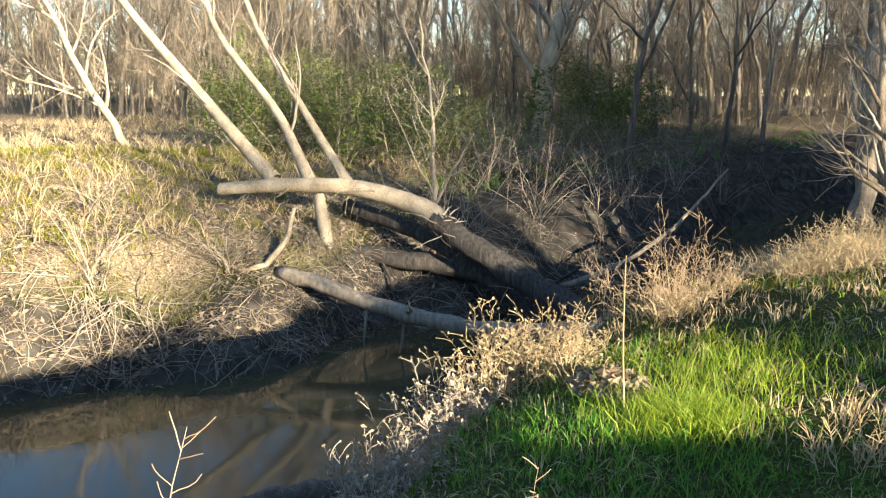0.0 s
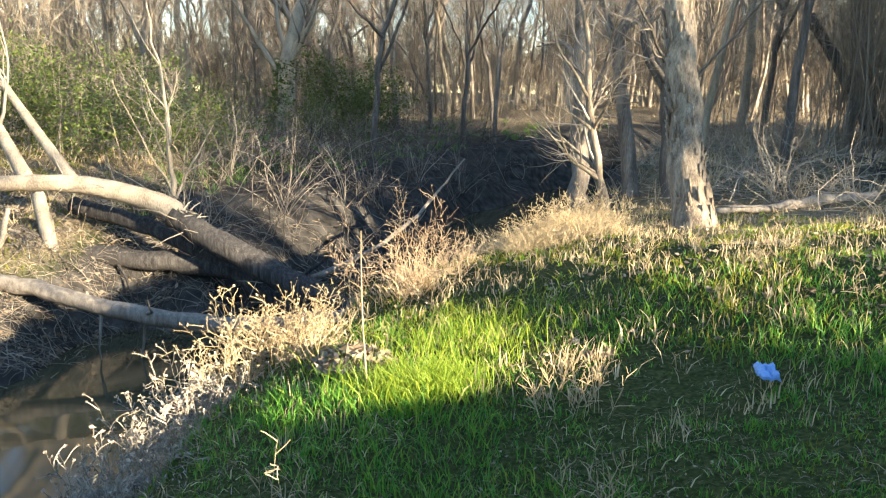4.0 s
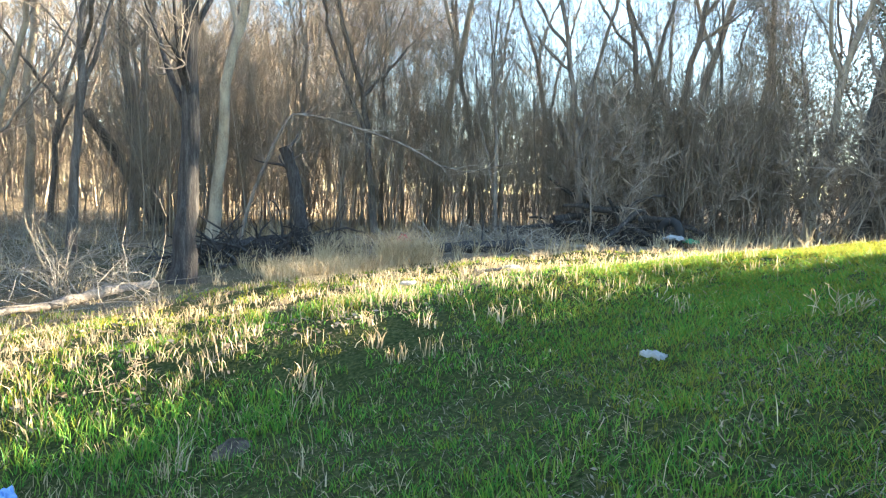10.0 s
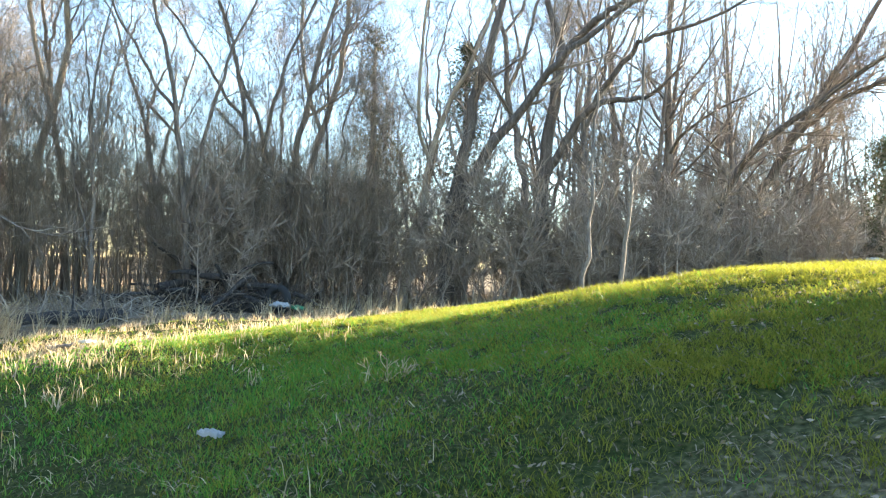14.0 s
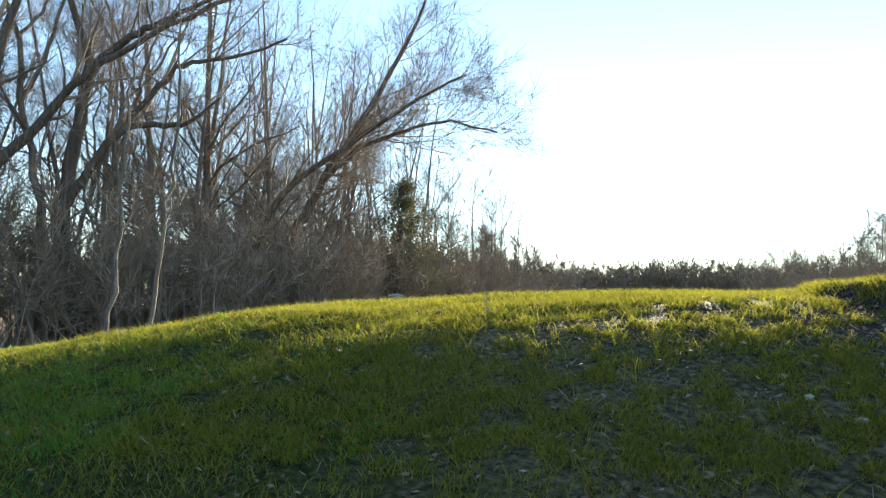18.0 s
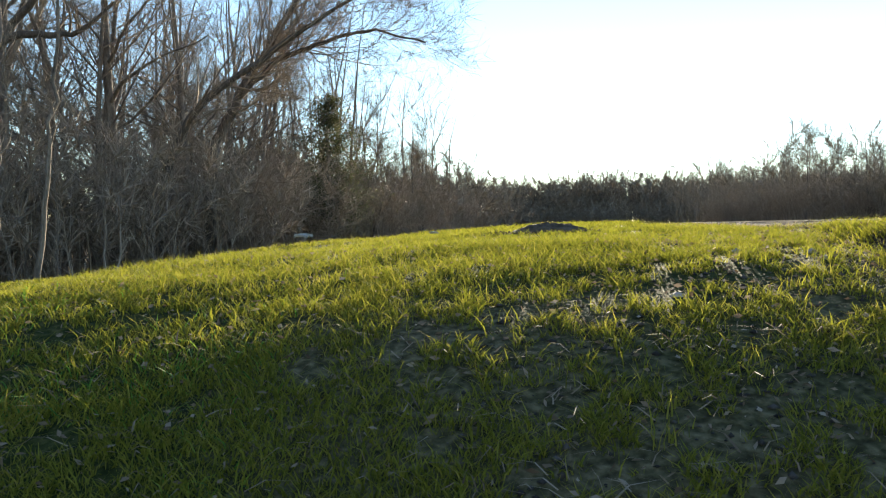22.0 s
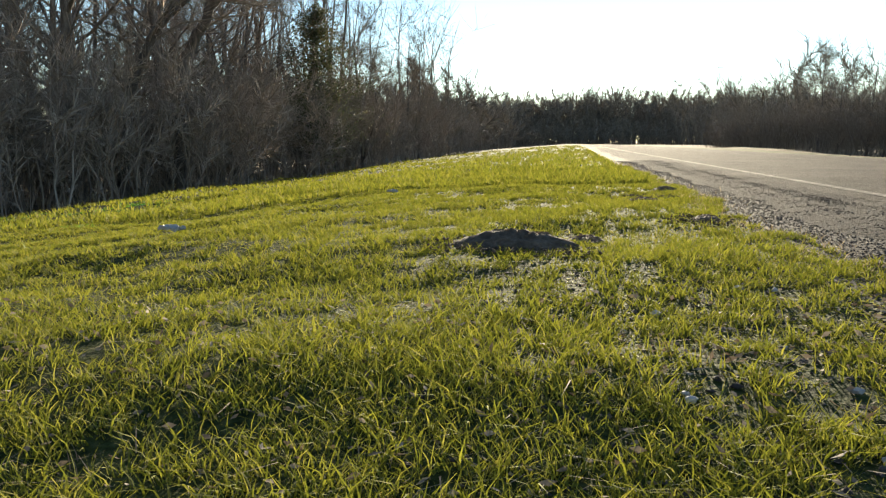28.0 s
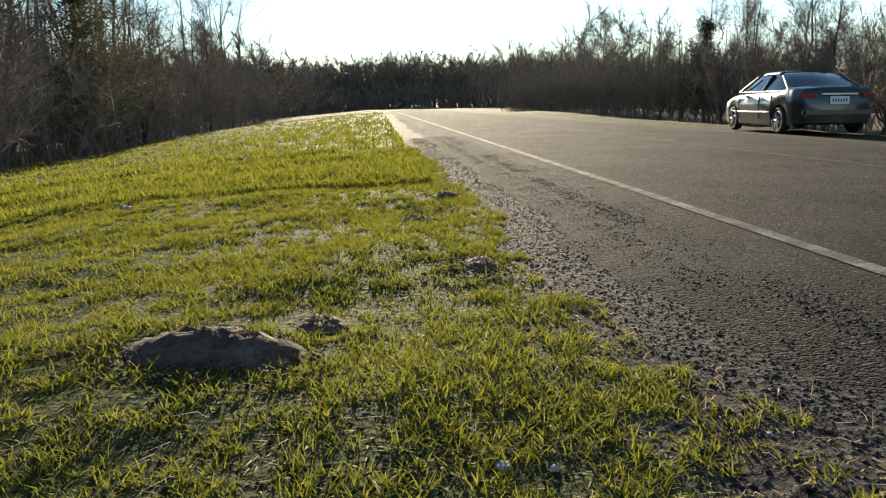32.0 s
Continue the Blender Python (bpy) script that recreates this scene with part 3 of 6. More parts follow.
def leaves(p, size, r, mat, name, label="", category="", parent=None, flat=0.5):
    """Many small leaves, each a bent diamond, at the points p."""
    n = len(p)
    d1 = r.normal(0, 1, (n, 3)) * [1, 1, flat]
    d1 /= np.linalg.norm(d1, axis=1)[:, None]
    d2 = np.cross(d1, r.normal(0, 1, (n, 3)))
    d2 /= np.linalg.norm(d2, axis=1)[:, None] + 1e-9
    nn = np.cross(d1, d2)
    s = (size * r.uniform(0.6, 1.3, n))[:, None]
    v = np.stack([p - d1 * s, p + d2 * s * 0.45 + nn * s * 0.12, p + d1 * s, p - d2 * s * 0.45 + nn * s * 0.12], 1).reshape(-1, 3)
    k = np.arange(n)[:, None] * 4
    return mesh_object(name, v, [np.concatenate([k + np.array([0, 1, 2]), k + np.array([0, 2, 3])])], mat, parent)


def gz(x, y):
    return float(height(np.array(x), np.array(y)))


# ---- the fallen tree over the creek ----
def fallen_tree():
    base = np.array([1.7, 9.7, -1.35])
    e = thing("fallen_tree", "fallen sunlit tree leaning across the creek, with upright limbs", "fallen tree", base.tolist())
    r = np.random.default_rng(21)
    butt = curve_through([(2.35, 9.45, -1.7), (1.29, 9.83, -1.13), (0.55, 10.18, -0.72), (-0.02, 10.45, -0.40), (-0.40, 10.66, -0.16)], 18) - base
    pale = curve_through([(-0.25, 10.62, -0.21), (-0.62, 10.74, 0.0), (-1.15, 10.9, 0.15), (-1.75, 11.04, 0.235), (-2.64, 11.15, 0.225), (-3.44, 11.13, 0.17)], 22) - base
    log = np.concatenate([butt, pale])
    # The butt's bark is dark and rough; shade over it is painted in too.
    v, f = tubes([(butt, np.linspace(0.19, 0.15, 19) * r.uniform(0.92, 1.08, 19))], 16, 0.045, r)
    mesh_object("butt", v, f, BARK_FURROW, e, "dark rough bark of the butt, deepened with painted shade", smooth_shade=True)
    v, f = tubes([(pale, np.linspace(0.15, 0.085, 23) * np.r_[0.75, 0.93, r.uniform(0.95, 1.05, 21)])], 16, 0.025, r)
    mesh_object("trunk", v, f, BARK_PALE, e, "pale cream-brown bark", smooth_shade=True)
    for k in range(26):
        a = r.uniform(0, 6.28)
        at = pale[0] + np.array([0.03 * r.normal(), 0.13 * math.cos(a), 0.13 * math.sin(a)])
        v, f = tubes([(wander(r, at, (r.normal(0.6, 0.4), r.normal(0, 0.5), r.normal(0.1, 0.5)), r.uniform(0.08, 0.3), 3, 0.2), [0.016, 0.012, 0.008, 0.002])], 4)
        mesh_object("splinter", v, f, WOOD_BARE if k % 3 else BARK_DARK, e)
    end = pale[-1]
    v, f = tubes([(np.array([end + [0.01, 0, 0], end + [-0.03, 0, 0.0], end + [-0.05, 0, 0.01]]), [0.084, 0.075, 0.004])], 12, 0.06, r)
    mesh_object("broken_end", v, f, WOOD_BARE, e, "splintered bare wood")
    shoots = [([(-2.71, 11.28, 0.28), (-4.06, 12.0, 1.62), (-5.3, 12.61, 2.9), (-7.2, 13.4, 5.2)], 0.10),
              ([(-2.17, 11.2, 0.26), (-2.8, 11.97, 1.22), (-3.72, 12.64, 2.23), (-4.14, 13.07, 2.95), (-4.7, 13.6, 4.9)], 0.08),
              ([(-1.6, 11.15, 0.20), (-2.38, 11.98, 1.22), (-3.27, 12.81, 2.5), (-4.0, 13.5, 4.2)], 0.072)]
    twigs = []
    for path, r0 in shoots:
        q = curve_through(path, 18) - base
        rad = taper(r0, r0 * 0.4, 19, 0.25)
        v, f = tubes([(q, rad)], 9, 0.03, r)
        mesh_object("limb", v, f, BARK_PALE, e, "upright pale limb", smooth_shade=True)
        sub = fork(r, q, rad, 9, 1.5, 0.15, 1.0, 0.7, 7, 0.12, 0.05, 0.35)
        twigs += sub
        for a, b in sub:
            twigs += fork(r, a, b, 5, 0.6, 0.2, 1, 0.7, 4, 0.15, 0.04, 0.5)
    prop = curve_through([(-2.01, 10.94, 0.1), (-1.88, 10.65, -0.35), (-1.77, 10.45, -0.95)], 8) - base
    v, f = tubes([(prop, np.linspace(0.085, 0.10, 9))], 9, 0.05, r)
    mesh_object("broken_limb", v, f, BARK_PALE, e, "short limb propped on the bank", smooth_shade=True)
    twigs += fork(r, log, np.linspace(0.21, 0.115, len(log)), 26, 0.8, 0.15, 0.95, 1.2, 5, 0.2, 0.0, 0.07)
    v, f = tubes(twigs, 4)
    tagged(mesh_object("crown", v, f, TWIG_GREY, e, smooth_shade=True), kind="stuff")


fallen_tree()


def log_thing(name, label, path, r0, r1, mat, category="log", sides=10, seed=0, stubs=3, segs=18, group=""):
    base = np.array(path[len(path) // 2], float)
    e = thing(name, label, category, base.tolist(), group)
    r = np.random.default_rng(seed)
    q = curve_through(path, segs) - base
    q[1:-1] += r.normal(0, 0.012, (segs - 1, 3))
    rad = np.linspace(r0, r1, segs + 1) * r.uniform(0.92, 1.08, segs + 1)
    q = np.vstack([q[0] * 1.001, q, q[-1] + (q[-1] - q[-2]) * 0.02])
    rad = np.r_[0.004, rad, 0.004]
    v, f = tubes([(q, rad)], sides, 0.04, r)
    mesh_object("stem", v, f, mat, e, smooth_shade=True)
    for a, b in fork(r, q[1:-1], rad[1:-1], stubs, 12 * r1, 0.1, 0.95, 1.0, 4, 0.15, 0.02, 0.3):
        v, f = tubes([(a, b)], 5)
        mesh_object("stub", v, f, mat, e, smooth_shade=True)
    return e


log_thing("driftwood_log", "weathered grey driftwood log lying across the water's edge", [(-2.3, 9.75, -0.72), (-1.8, 9.57, -0.79), (-0.84, 9.06, -1.0), (0.28, 8.77, -1.12), (1.75, 8.5, -1.05)], 0.10, 0.09, DRIFT, seed=3)
log_thing("fallen_log", "dark fallen log lying under the leaning tree", [(-4.3, 11.5, 0.0), (-2.88, 11.06, -0.3), (-2.04, 10.75, -0.55)], 0.10, 0.09, BARK_DARK, seed=4)
# The next two logs also carry shade in their bark colour.
log_thing("fallen_log", "old fallen trunk below the leaning tree, bark half gone", [(-1.7, 11.45, -0.1), (-0.48, 10.91, -0.45), (0.61, 10.41, -1.12), (1.1, 10.1, -1.5)], 0.11, 0.10, BARK_FURROW, seed=5)
log_thing("fallen_log", "mossy dark log lying in the creek bank", [(-1.75, 10.83, -0.62), (-0.5, 10.8, -0.8), (0.9, 10.5, -1.0), (1.6, 10.2, -1.4)], 0.12, 0.16, BARK_FURROW, seed=6)
log_thing("bent_root", "pale bent branch curving up from the sunlit bank", [(-3.4, 9.75, -0.75), (-2.9, 9.7, -0.72), (-2.48, 9.79, -0.6), (-2.25, 10.05, -0.3), (-2.22, 10.32, 0.02)], 0.055, 0.028, BARK_PALE, "branch", 8, 7, 2)
log_thing("sunken_log", "wet dark log half sunk at the near water's edge", [(-1.6, 5.5, -1.55), (-0.9, 5.65, -1.47), (-0.3, 5.72, -1.42)], 0.09, 0.11, BARK_DARK, seed=8, stubs=1)
log_thing("fallen_branch", "long grey branch slanting over the shaded water", [(1.4, 11.2, -1.2), (2.4, 11.6, -0.9), (3.6, 13.2, -0.5), (5.0, 15.5, 0.1)], 0.045, 0.018, DRIFT, "branch", 7, 9, 6)
log_thing("fallen_branch", "bleached branch lying on the dry grass", [(5.9, 8.3, 0.05), (6.6, 8.15, 0.10), (7.5, 8.3, 0.13), (8.3, 8.3, 0.16)], 0.035, 0.09, DRIFT, "branch", 8, 10, 3)
log_thing("stick", "thin grey stick lying on the sunlit grass", [(7.2, 2.95, gz(7.2, 2.95) + 0.04), (6.7, 2.6, gz(6.7, 2.6) + 0.06), (6.2, 2.25, gz(6.2, 2.25) + 0.05)], 0.018, 0.012, DRIFT, "stick", 6, 11, 1, 8)

# ---- trees along the creek and on the grass ----
tree("sapling", "slender pale sapling growing beside the fallen tree", 31, [(-0.42, 11.78, -0.35), (-0.46, 11.9, 0.5), (-0.49, 12.05, 1.22), (-0.7, 12.3, 2.6)], 0.045, BARK_PALE, TWIG_GREY, limbs=9, limb_len=1.5, twigs=5, twig_len=0.6, sprays=3, spray_len=0.3, lo=0.05, angle=0.55, sides=7)
tree("bank_tree", "pale leaning tree on the sunlit far bank", 32, [(-6.4, 14.95, 0.2), (-6.52, 14.99, 0.66), (-7.27, 15.19, 1.87), (-7.98, 15.43, 3.23), (-9.0, 15.8, 6.5)], 0.10, BARK_PALE, TWIG_GREY, limbs=12, limb_len=2.0, twigs=6, twig_len=0.9, sprays=3, lo=0.15)
ivy = tree("ivy_tree", "forked tree with ivy round its lower trunk", 33, [(2.05, 23.1, 0.1), (2.07, 23.2, 0.5), (2.18, 23.53, 2.11), (2.5, 23.79, 3.4), (3.0, 24.2, 5.0), (3.4, 24.6, 9.0)], 0.33, BARK_PALE, TWIG, limbs=12, limb_len=4.0, lo=0.3)
rr = np.random.default_rng(34)
hh = 2.2 * rr.uniform(0, 1, 1100) ** 1.4
aa = rr.uniform(1.6, 5.0, 1100)
pp = np.column_stack([0.02 + hh * 0.09 + np.cos(aa) * 0.40 * (1.25 - hh * 0.2), 0.1 + hh * 0.17 + np.sin(aa) * 0.40 * (1.25 - hh * 0.2), hh])
leaves(pp + rr.normal(0, 0.05, pp.shape), 0.06, rr, LEAF_GREEN, "ivy", parent=ivy)["label"] = "green ivy leaves"

lean = tree("leaning_tree", "leaning tree with shaggy sunlit bark beside the creek", 35, [(4.72, 6.72, -0.08), (4.66, 6.95, 0.6), (4.72, 7.25, 1.4), (4.80, 7.59, 2.4), (4.86, 7.85, 3.2), (4.9, 8.3, 5.0), (5.1, 9.0, 8.5)], 0.195, BARK_SHAG, TWIG, sides=22, limbs=11, limb_len=3.0, lo=0.42, r_end=0.4)
# loose plates of bark
rr = np.random.default_rng(36)
axis = curve_through([(0, 0, 0), (-0.06, 0.23, 0.68), (0, 0.53, 1.48), (0.08, 0.87, 2.48), (0.14, 1.13, 3.28)], 40)
for _ in range(290):
    u = rr.uniform(0.02, 0.98)
    k = int(u * 39)
    c = axis[k] + (axis[k + 1] - axis[k]) * rr.uniform()
    al = unit(axis[k + 1] - axis[k])
    ang = rr.uniform(0, 6.28)
    a1 = unit(np.cross(al, [1, 0, 0]))
    out = math.cos(ang) * a1 + math.sin(ang) * np.cross(al, a1)
    sd = np.cross(al, out)
    rad = 0.196 * (1 - 0.28 * u)
    ln, wd, lf = rr.uniform(0.03, 0.10), rr.uniform(0.008, 0.022), rr.uniform(0.006, 0.022)
    q = [c + out * (rad - 0.01) - sd * wd - al * ln, c + out * (rad - 0.01) + sd * wd - al * ln, c + out * (rad + lf) + sd * wd * 0.8 + al * ln, c + out * (rad + lf) - sd * wd * 0.8 + al * ln]
    q += [p_ - out * 0.018 for p_ in q]
    mesh_object("bark_plate", np.array(q), np.array([[0, 1, 2, 3], [7, 6, 5, 4], [0, 4, 5, 1], [2, 6, 7, 3], [1, 5, 6, 2], [3, 7, 4, 0]]), BARK_SHAG, lean)

tree("creek_tree", "grey straight tree in a clump at the water's edge", 37, [(5.4, 10.9, -0.6), (5.37, 10.95, 0.2), (5.40, 11.1, 1.6), (5.44, 11.32, 3.26), (5.3, 11.6, 8.0)], 0.17, BARK, TWIG, group="trees in the creekside clump", limbs=10, limb_len=2.6, lo=0.3)
tree("creek_tree", "slim crooked sunlit tree in front of the creekside clump", 38, [(5.42, 10.15, -0.25), (5.37, 10.25, 0.3), (5.20, 10.4, 1.4), (5.25, 10.6, 2.2), (5.05, 10.9, 3.4), (4.7, 11.2, 6.0)], 0.07, BARK_SHAG, TWIG_GREY, group="trees in the creekside clump", limbs=18, limb_len=1.5, twigs=6, twig_len=0.8, lo=0.15)
tree("creek_tree", "grey tree of the creekside clump forking to one side", 39, [(6.25, 10.9, -0.5), (6.21, 10.9, 0.2), (6.14, 11.3, 2.03), (6.3, 11.4, 2.6), (6.9, 11.5, 4.2), (7.3, 11.6, 7.5)], 0.14, BARK, TWIG, group="trees in the creekside clump", limbs=10, limb_len=2.6, lo=0.3)
tree("creek_tree", "dark tree standing behind the leaning tree", 40, [(6.6, 10.3, -0.4), (6.55, 10.4, 0.5), (6.6, 10.6, 2.0), (7.0, 10.9, 4.5), (7.4, 11.2, 8.0)], 0.15, BARK_DARK, TWIG, group="trees in the creekside clump", limbs=9, limb_len=2.6, lo=0.35)
tree("upright_tree", "straight dark furrowed tree at the edge of the grass", 41, [(8.78, 8.25, 0.05), (8.80, 8.25, 0.6), (8.86, 8.23, 1.6), (8.93, 8.22, 3.0), (8.98, 8.3, 6.0), (9.05, 8.4, 10.5)], 0.18, BARK_FURROW, TWIG, sides=28, rough=0.05, angle=0.6, limbs=12, limb_len=3.0, lo=0.52, r_end=0.4, flare=0.5)
tree("dead_tree", "dead dark tree with a broken stub and mossy trunk", 42, [(16.1, 16.3, 0.2), (15.95, 16.58, 1.0), (15.8, 16.9, 2.2), (15.85, 17.46, 4.88), (15.8, 17.6, 8.0)], 0.30, BARK_FURROW, TWIG, limbs=8, limb_len=3.5, lo=0.3)
log_thing("broken_limb", "dark broken limb leaning out of the brush", [(16.0, 16.5, 0.6), (15.5, 17.1, 2.0), (14.86, 17.75, 3.47)], 0.19, 0.13, BARK_FURROW, "limb", 9, 43, 2, 10)
tree("snag", "short rotting tree stub with a reddish broken top", 44, [(12.5, 8.9, 0.25), (12.45, 8.96, 0.8), (12.52, 9.1, 1.5), (12.42, 9.33, 2.3)], 0.15, BARK_FURROW, TWIG, limbs=6, limb_len=1.1, twigs=3, twig_len=0.5, sprays=2, lo=0.4, r_end=0.7)
tree("arching_tree", "bare tree whose long pale branch arches over the grass", 45, [(11.4, 9.6, 0.2), (11.45, 9.4, 1.1), (11.68, 8.81, 2.56), (11.93, 8.52, 2.83), (12.17, 7.57, 2.60), (12.37, 6.65, 2.28), (12.51, 5.81, 1.86), (12.81, 4.88, 2.02)], 0.034, BARK, TWIG_GREY, limbs=20, limb_len=1.1, twigs=4, twig_len=0.5, lo=0.35, r_end=0.3)


def shrub(name, label, at, seed, stems, length, r0, mat, lean_out=0.5, twigs=4, category="shrub", bend=0.13, lift=-0.03, twig_len=0.4, group="", heads=0.0, foot=0.07):
    """Many stems from one foot, arching outwards; heads: the size of the seed heads at the tips."""
    r = np.random.default_rng(seed)
    lines = []
    for _ in range(stems):
        a = r.uniform(0, 6.28)
        d = np.array([math.cos(a) * lean_out * r.uniform(0.2, 1.4), math.sin(a) * lean_out * r.uniform(0.2, 1.4), 1])
        q = wander(r, (r.normal(0, foot), r.normal(0, foot), -0.05), d, length * r.uniform(0.5, 1.1), 7, bend, lift)
        rad = taper(r0 * r.uniform(0.6, 1), r0 * 0.25, 8)
        lines.append((q, rad))
        lines += fork(r, q, rad, twigs, twig_len, 0.25, 1, 0.8, 4, 0.18, 0.0, 0.6)
    v, f = tubes(lines, 4)
    faces = [f]
    if heads:
        tip = np.repeat(np.array([q[-1] for q, _ in lines]), 3, 0)
        tip = tip + r.normal(0, heads * 0.6, tip.shape)
        d1, d2 = r.normal(0, heads, tip.shape), r.normal(0, heads * 0.6, tip.shape)
        k = len(v) + np.arange(len(tip))[:, None] * 4
        v = np.concatenate([v, np.stack([tip - d1, tip + d2, tip + d1, tip - d2], 1).reshape(-1, 3)])
        faces.append(k + np.array([0, 1, 2, 3]))
    ob = mesh_object(name, v, faces if heads else f, mat, smooth_shade=not heads)
    ob.location = at
    return tagged(ob, label, category, group)


shrub("bare_shrub", "pale arching bare shrub beside the fallen branch", (7.2, 8.7, gz(7.2, 8.7)), 50, 16, 1.5, 0.012, TWIG_GREY, 0.9, 5, lift=-0.09)
for i, (x, y, n, ln) in enumerate(((0.42, 4.45, 54, 0.5), (0.68, 4.6, 40, 0.42), (0.22, 4.2, 50, 0.5), (0.55, 4.15, 26, 0.36))):
    shrub("dry_weeds", "pale dry seed-headed weeds on the creek bank", (x, y, gz(x, y)), 60 + i, int(n * 1.1), ln, 0.0021, DRY, 0.5, 6, "weeds", twig_len=0.14, group="dry weeds on the bank", heads=0.0048, foot=0.10)
for i, (x, y, n, ln) in enumerate(((-0.02, 3.55, 40, 0.34), (-0.14, 3.05, 40, 0.3), (0.1, 3.9, 44, 0.36), (-0.30, 2.7, 34, 0.3), (-0.25, 3.4, 30, 0.34), (0.0, 4.1, 34, 0.4))):
    shrub("dry_weeds", "shaded grey-mauve twiggy weeds on the creek bank", (x, y, gz(x, y)), 64 + i, n, ln, 0.0020, TWIG_GREY, 0.6, 6, "weeds", twig_len=0.12, group="dry weeds on the bank", heads=0.005, foot=0.12)
for i, (x, y, n, ln) in enumerate(((1.5, 5.6, 24, 0.55), (1.9, 6.0, 26, 0.5), (1.25, 5.9, 12, 0.8))):
    shrub("dry_weeds", "reddish-brown dry weed clump hanging over the creek", (x, y, gz(x, y)), 70 + i, int(n * 1.4), ln, 0.0018, WEED, 0.8, 7, "weeds", twig_len=0.16, group="dry weeds on the bank", heads=0.004)
for i, (x, y, n, ln) in enumerate(((2.75, 6.35, 50, 0.42), (3.1, 6.8, 60, 0.5), (3.6, 7.1, 64, 0.55), (4.1, 8.1, 56, 0.5), (3.5, 6.6, 40, 0.4))):
    shrub("dry_weeds", "sunlit tan heap of dry matted weeds", (x, y, gz(x, y)), 80 + i, int(n * 1.3), ln, 0.0024, DRY, 0.9, 6, "weeds", lift=-0.12, twig_len=0.16, group="dry weeds on the bank", heads=0.0045, foot=0.12)
shrub("dry_weeds", "tall feathery reddish weeds leaning over the creek", (1.62, 5.95, gz(1.62, 5.95)), 87, 16, 0.85, 0.0026, WEED, 0.3, 8, "weeds", twig_len=0.2, group="dry weeds on the bank", heads=0.004)
shrub("weed_stalk", "brown dried weed stalk with curled seed heads", (-0.88, 2.05, gz(-0.88, 2.05)), 90, 2, 0.66, 0.0045, WEED, 0.2, 7, "weed", twig_len=0.2)
shrub("weed_stalk", "thin tall dry stalk standing in the grass", (0.80, 3.3, gz(0.8, 3.3)), 91, 1, 0.75, 0.006, DRY, 0.02, 2, "weed", 0.05, 0.02, twig_len=0.1)
for i, (x, y, n, ln) in enumerate(((1.46, 2.9, 7, 0.34), (1.6, 3.05, 6, 0.3), (3.32, 3.2, 8, 0.35), (0.35, 2.35, 5, 0.35), (1.25, 2.1, 4, 0.3), (2.8, 4.6, 7, 0.4), (3.5, 4.2, 6, 0.35), (4.4, 3.9, 5, 0.35), (4.0, -0.2, 4, 0.12))):
    shrub("dry_sprig", "dry branched sprig standing in the green grass", (x, y, gz(x, y)), 100 + i, int(n * 1.5), ln, 0.0021, DRY, 0.5, 6, "weed", 0.08, -0.01, twig_len=0.10, group="dry sprigs in the grass")

hr = np.random.default_rng(95)
for hx, hy, hw, hn in ((3.0, 6.75, 0.42, 1300), (3.55, 7.25, 0.40, 1200), (4.1, 8.1, 0.40, 900), (1.55, 5.65, 0.22, 300)):
    hq = np.column_stack([hr.normal(hx, hw * 0.6, hn), hr.normal(hy, hw * 0.5, hn)])
    heap = blades(hq, height(hq[:, 0], hq[:, 1]), hr.uniform(0.06, 0.28, hn), hr.uniform(0.004, 0.010, hn), hr.uniform(0.5, 2.0, hn), hr, DRY, "dry_grass_heap", "matted heap of tan dry grass on the bank", "dry grass")

# ---- the woods ----
def open_ground(x, y):
    """True where no wood grows: the grass, the creek, the road and its verges."""
    s, w = road_sw(x, y)
    c = creek_off(x, y)
    d = np.hypot(x - 0.5, y + 0.3)
    near = (c < 0) & (w > -9.2 - 7.0 * smooth(12, 3, s)) & (w < 10.4)
    meadow = (c < 0) & (d < 16.5 + 1.5 * np.sin(x)) & (w < 10)
    bank = (c >= 0) & ((c < 4.5) | (d < 16) | ((d < 24) & (x > -0.5) & (x < 9)))
    creek = (np.abs(c) < 2.6)
    return near | meadow | bank | creek


def limbed_tree(name, label, seed, lines, bark, twig, group, twigs=9, twig_len=2.0, sprays=6, spray_len=0.9, fine_per=9, fine_len=0.6, fine_w=0.004, sides=9, thin=0.5):
    """A bare tree whose trunk and great limbs follow given lines of (points, first and last radius)."""
    r = np.random.default_rng(seed)
    base = np.array(lines[0][0][0], float)
    e = thing(name, label, "tree", base.tolist(), group)
    mid, fine = [], []
    for i, (path, r0, r1) in enumerate(lines):
        q = curve_through(path, 20) - base
        q[1:-1] += r.normal(0, 0.03, (19, 3))
        if i == 0:
            q[0][2] -= 0.25
        rad = taper(r0, r1, 21, 0.3 if i == 0 else 0.0)
        v, f = tubes([(q, rad)], sides, 0.03, r)
        mesh_object("trunk" if i == 0 else "limb", v, f, bark, e, smooth_shade=True)
        mid += fork(r, q, rad, twigs, twig_len, 0.3, 1.0, 0.7, 7, 0.13, 0.06, thin)
    for q, rr_ in mid:
        fine += fork(r, q, rr_, sprays, spray_len, 0.2, 1.0, 0.65, 4, 0.15, 0.05, 0.55)
    v, f = tubes(mid, 4)
    w, g = tubes(fine, 3)
    x, h = slivers(fine + mid, fine_per, fine_len, fine_w, r)
    tagged(mesh_object("crown", np.concatenate([v, w, x]), [np.concatenate([f, g + len(v)]), h + len(v) + len(w)], twig, e), kind="stuff")
    return e


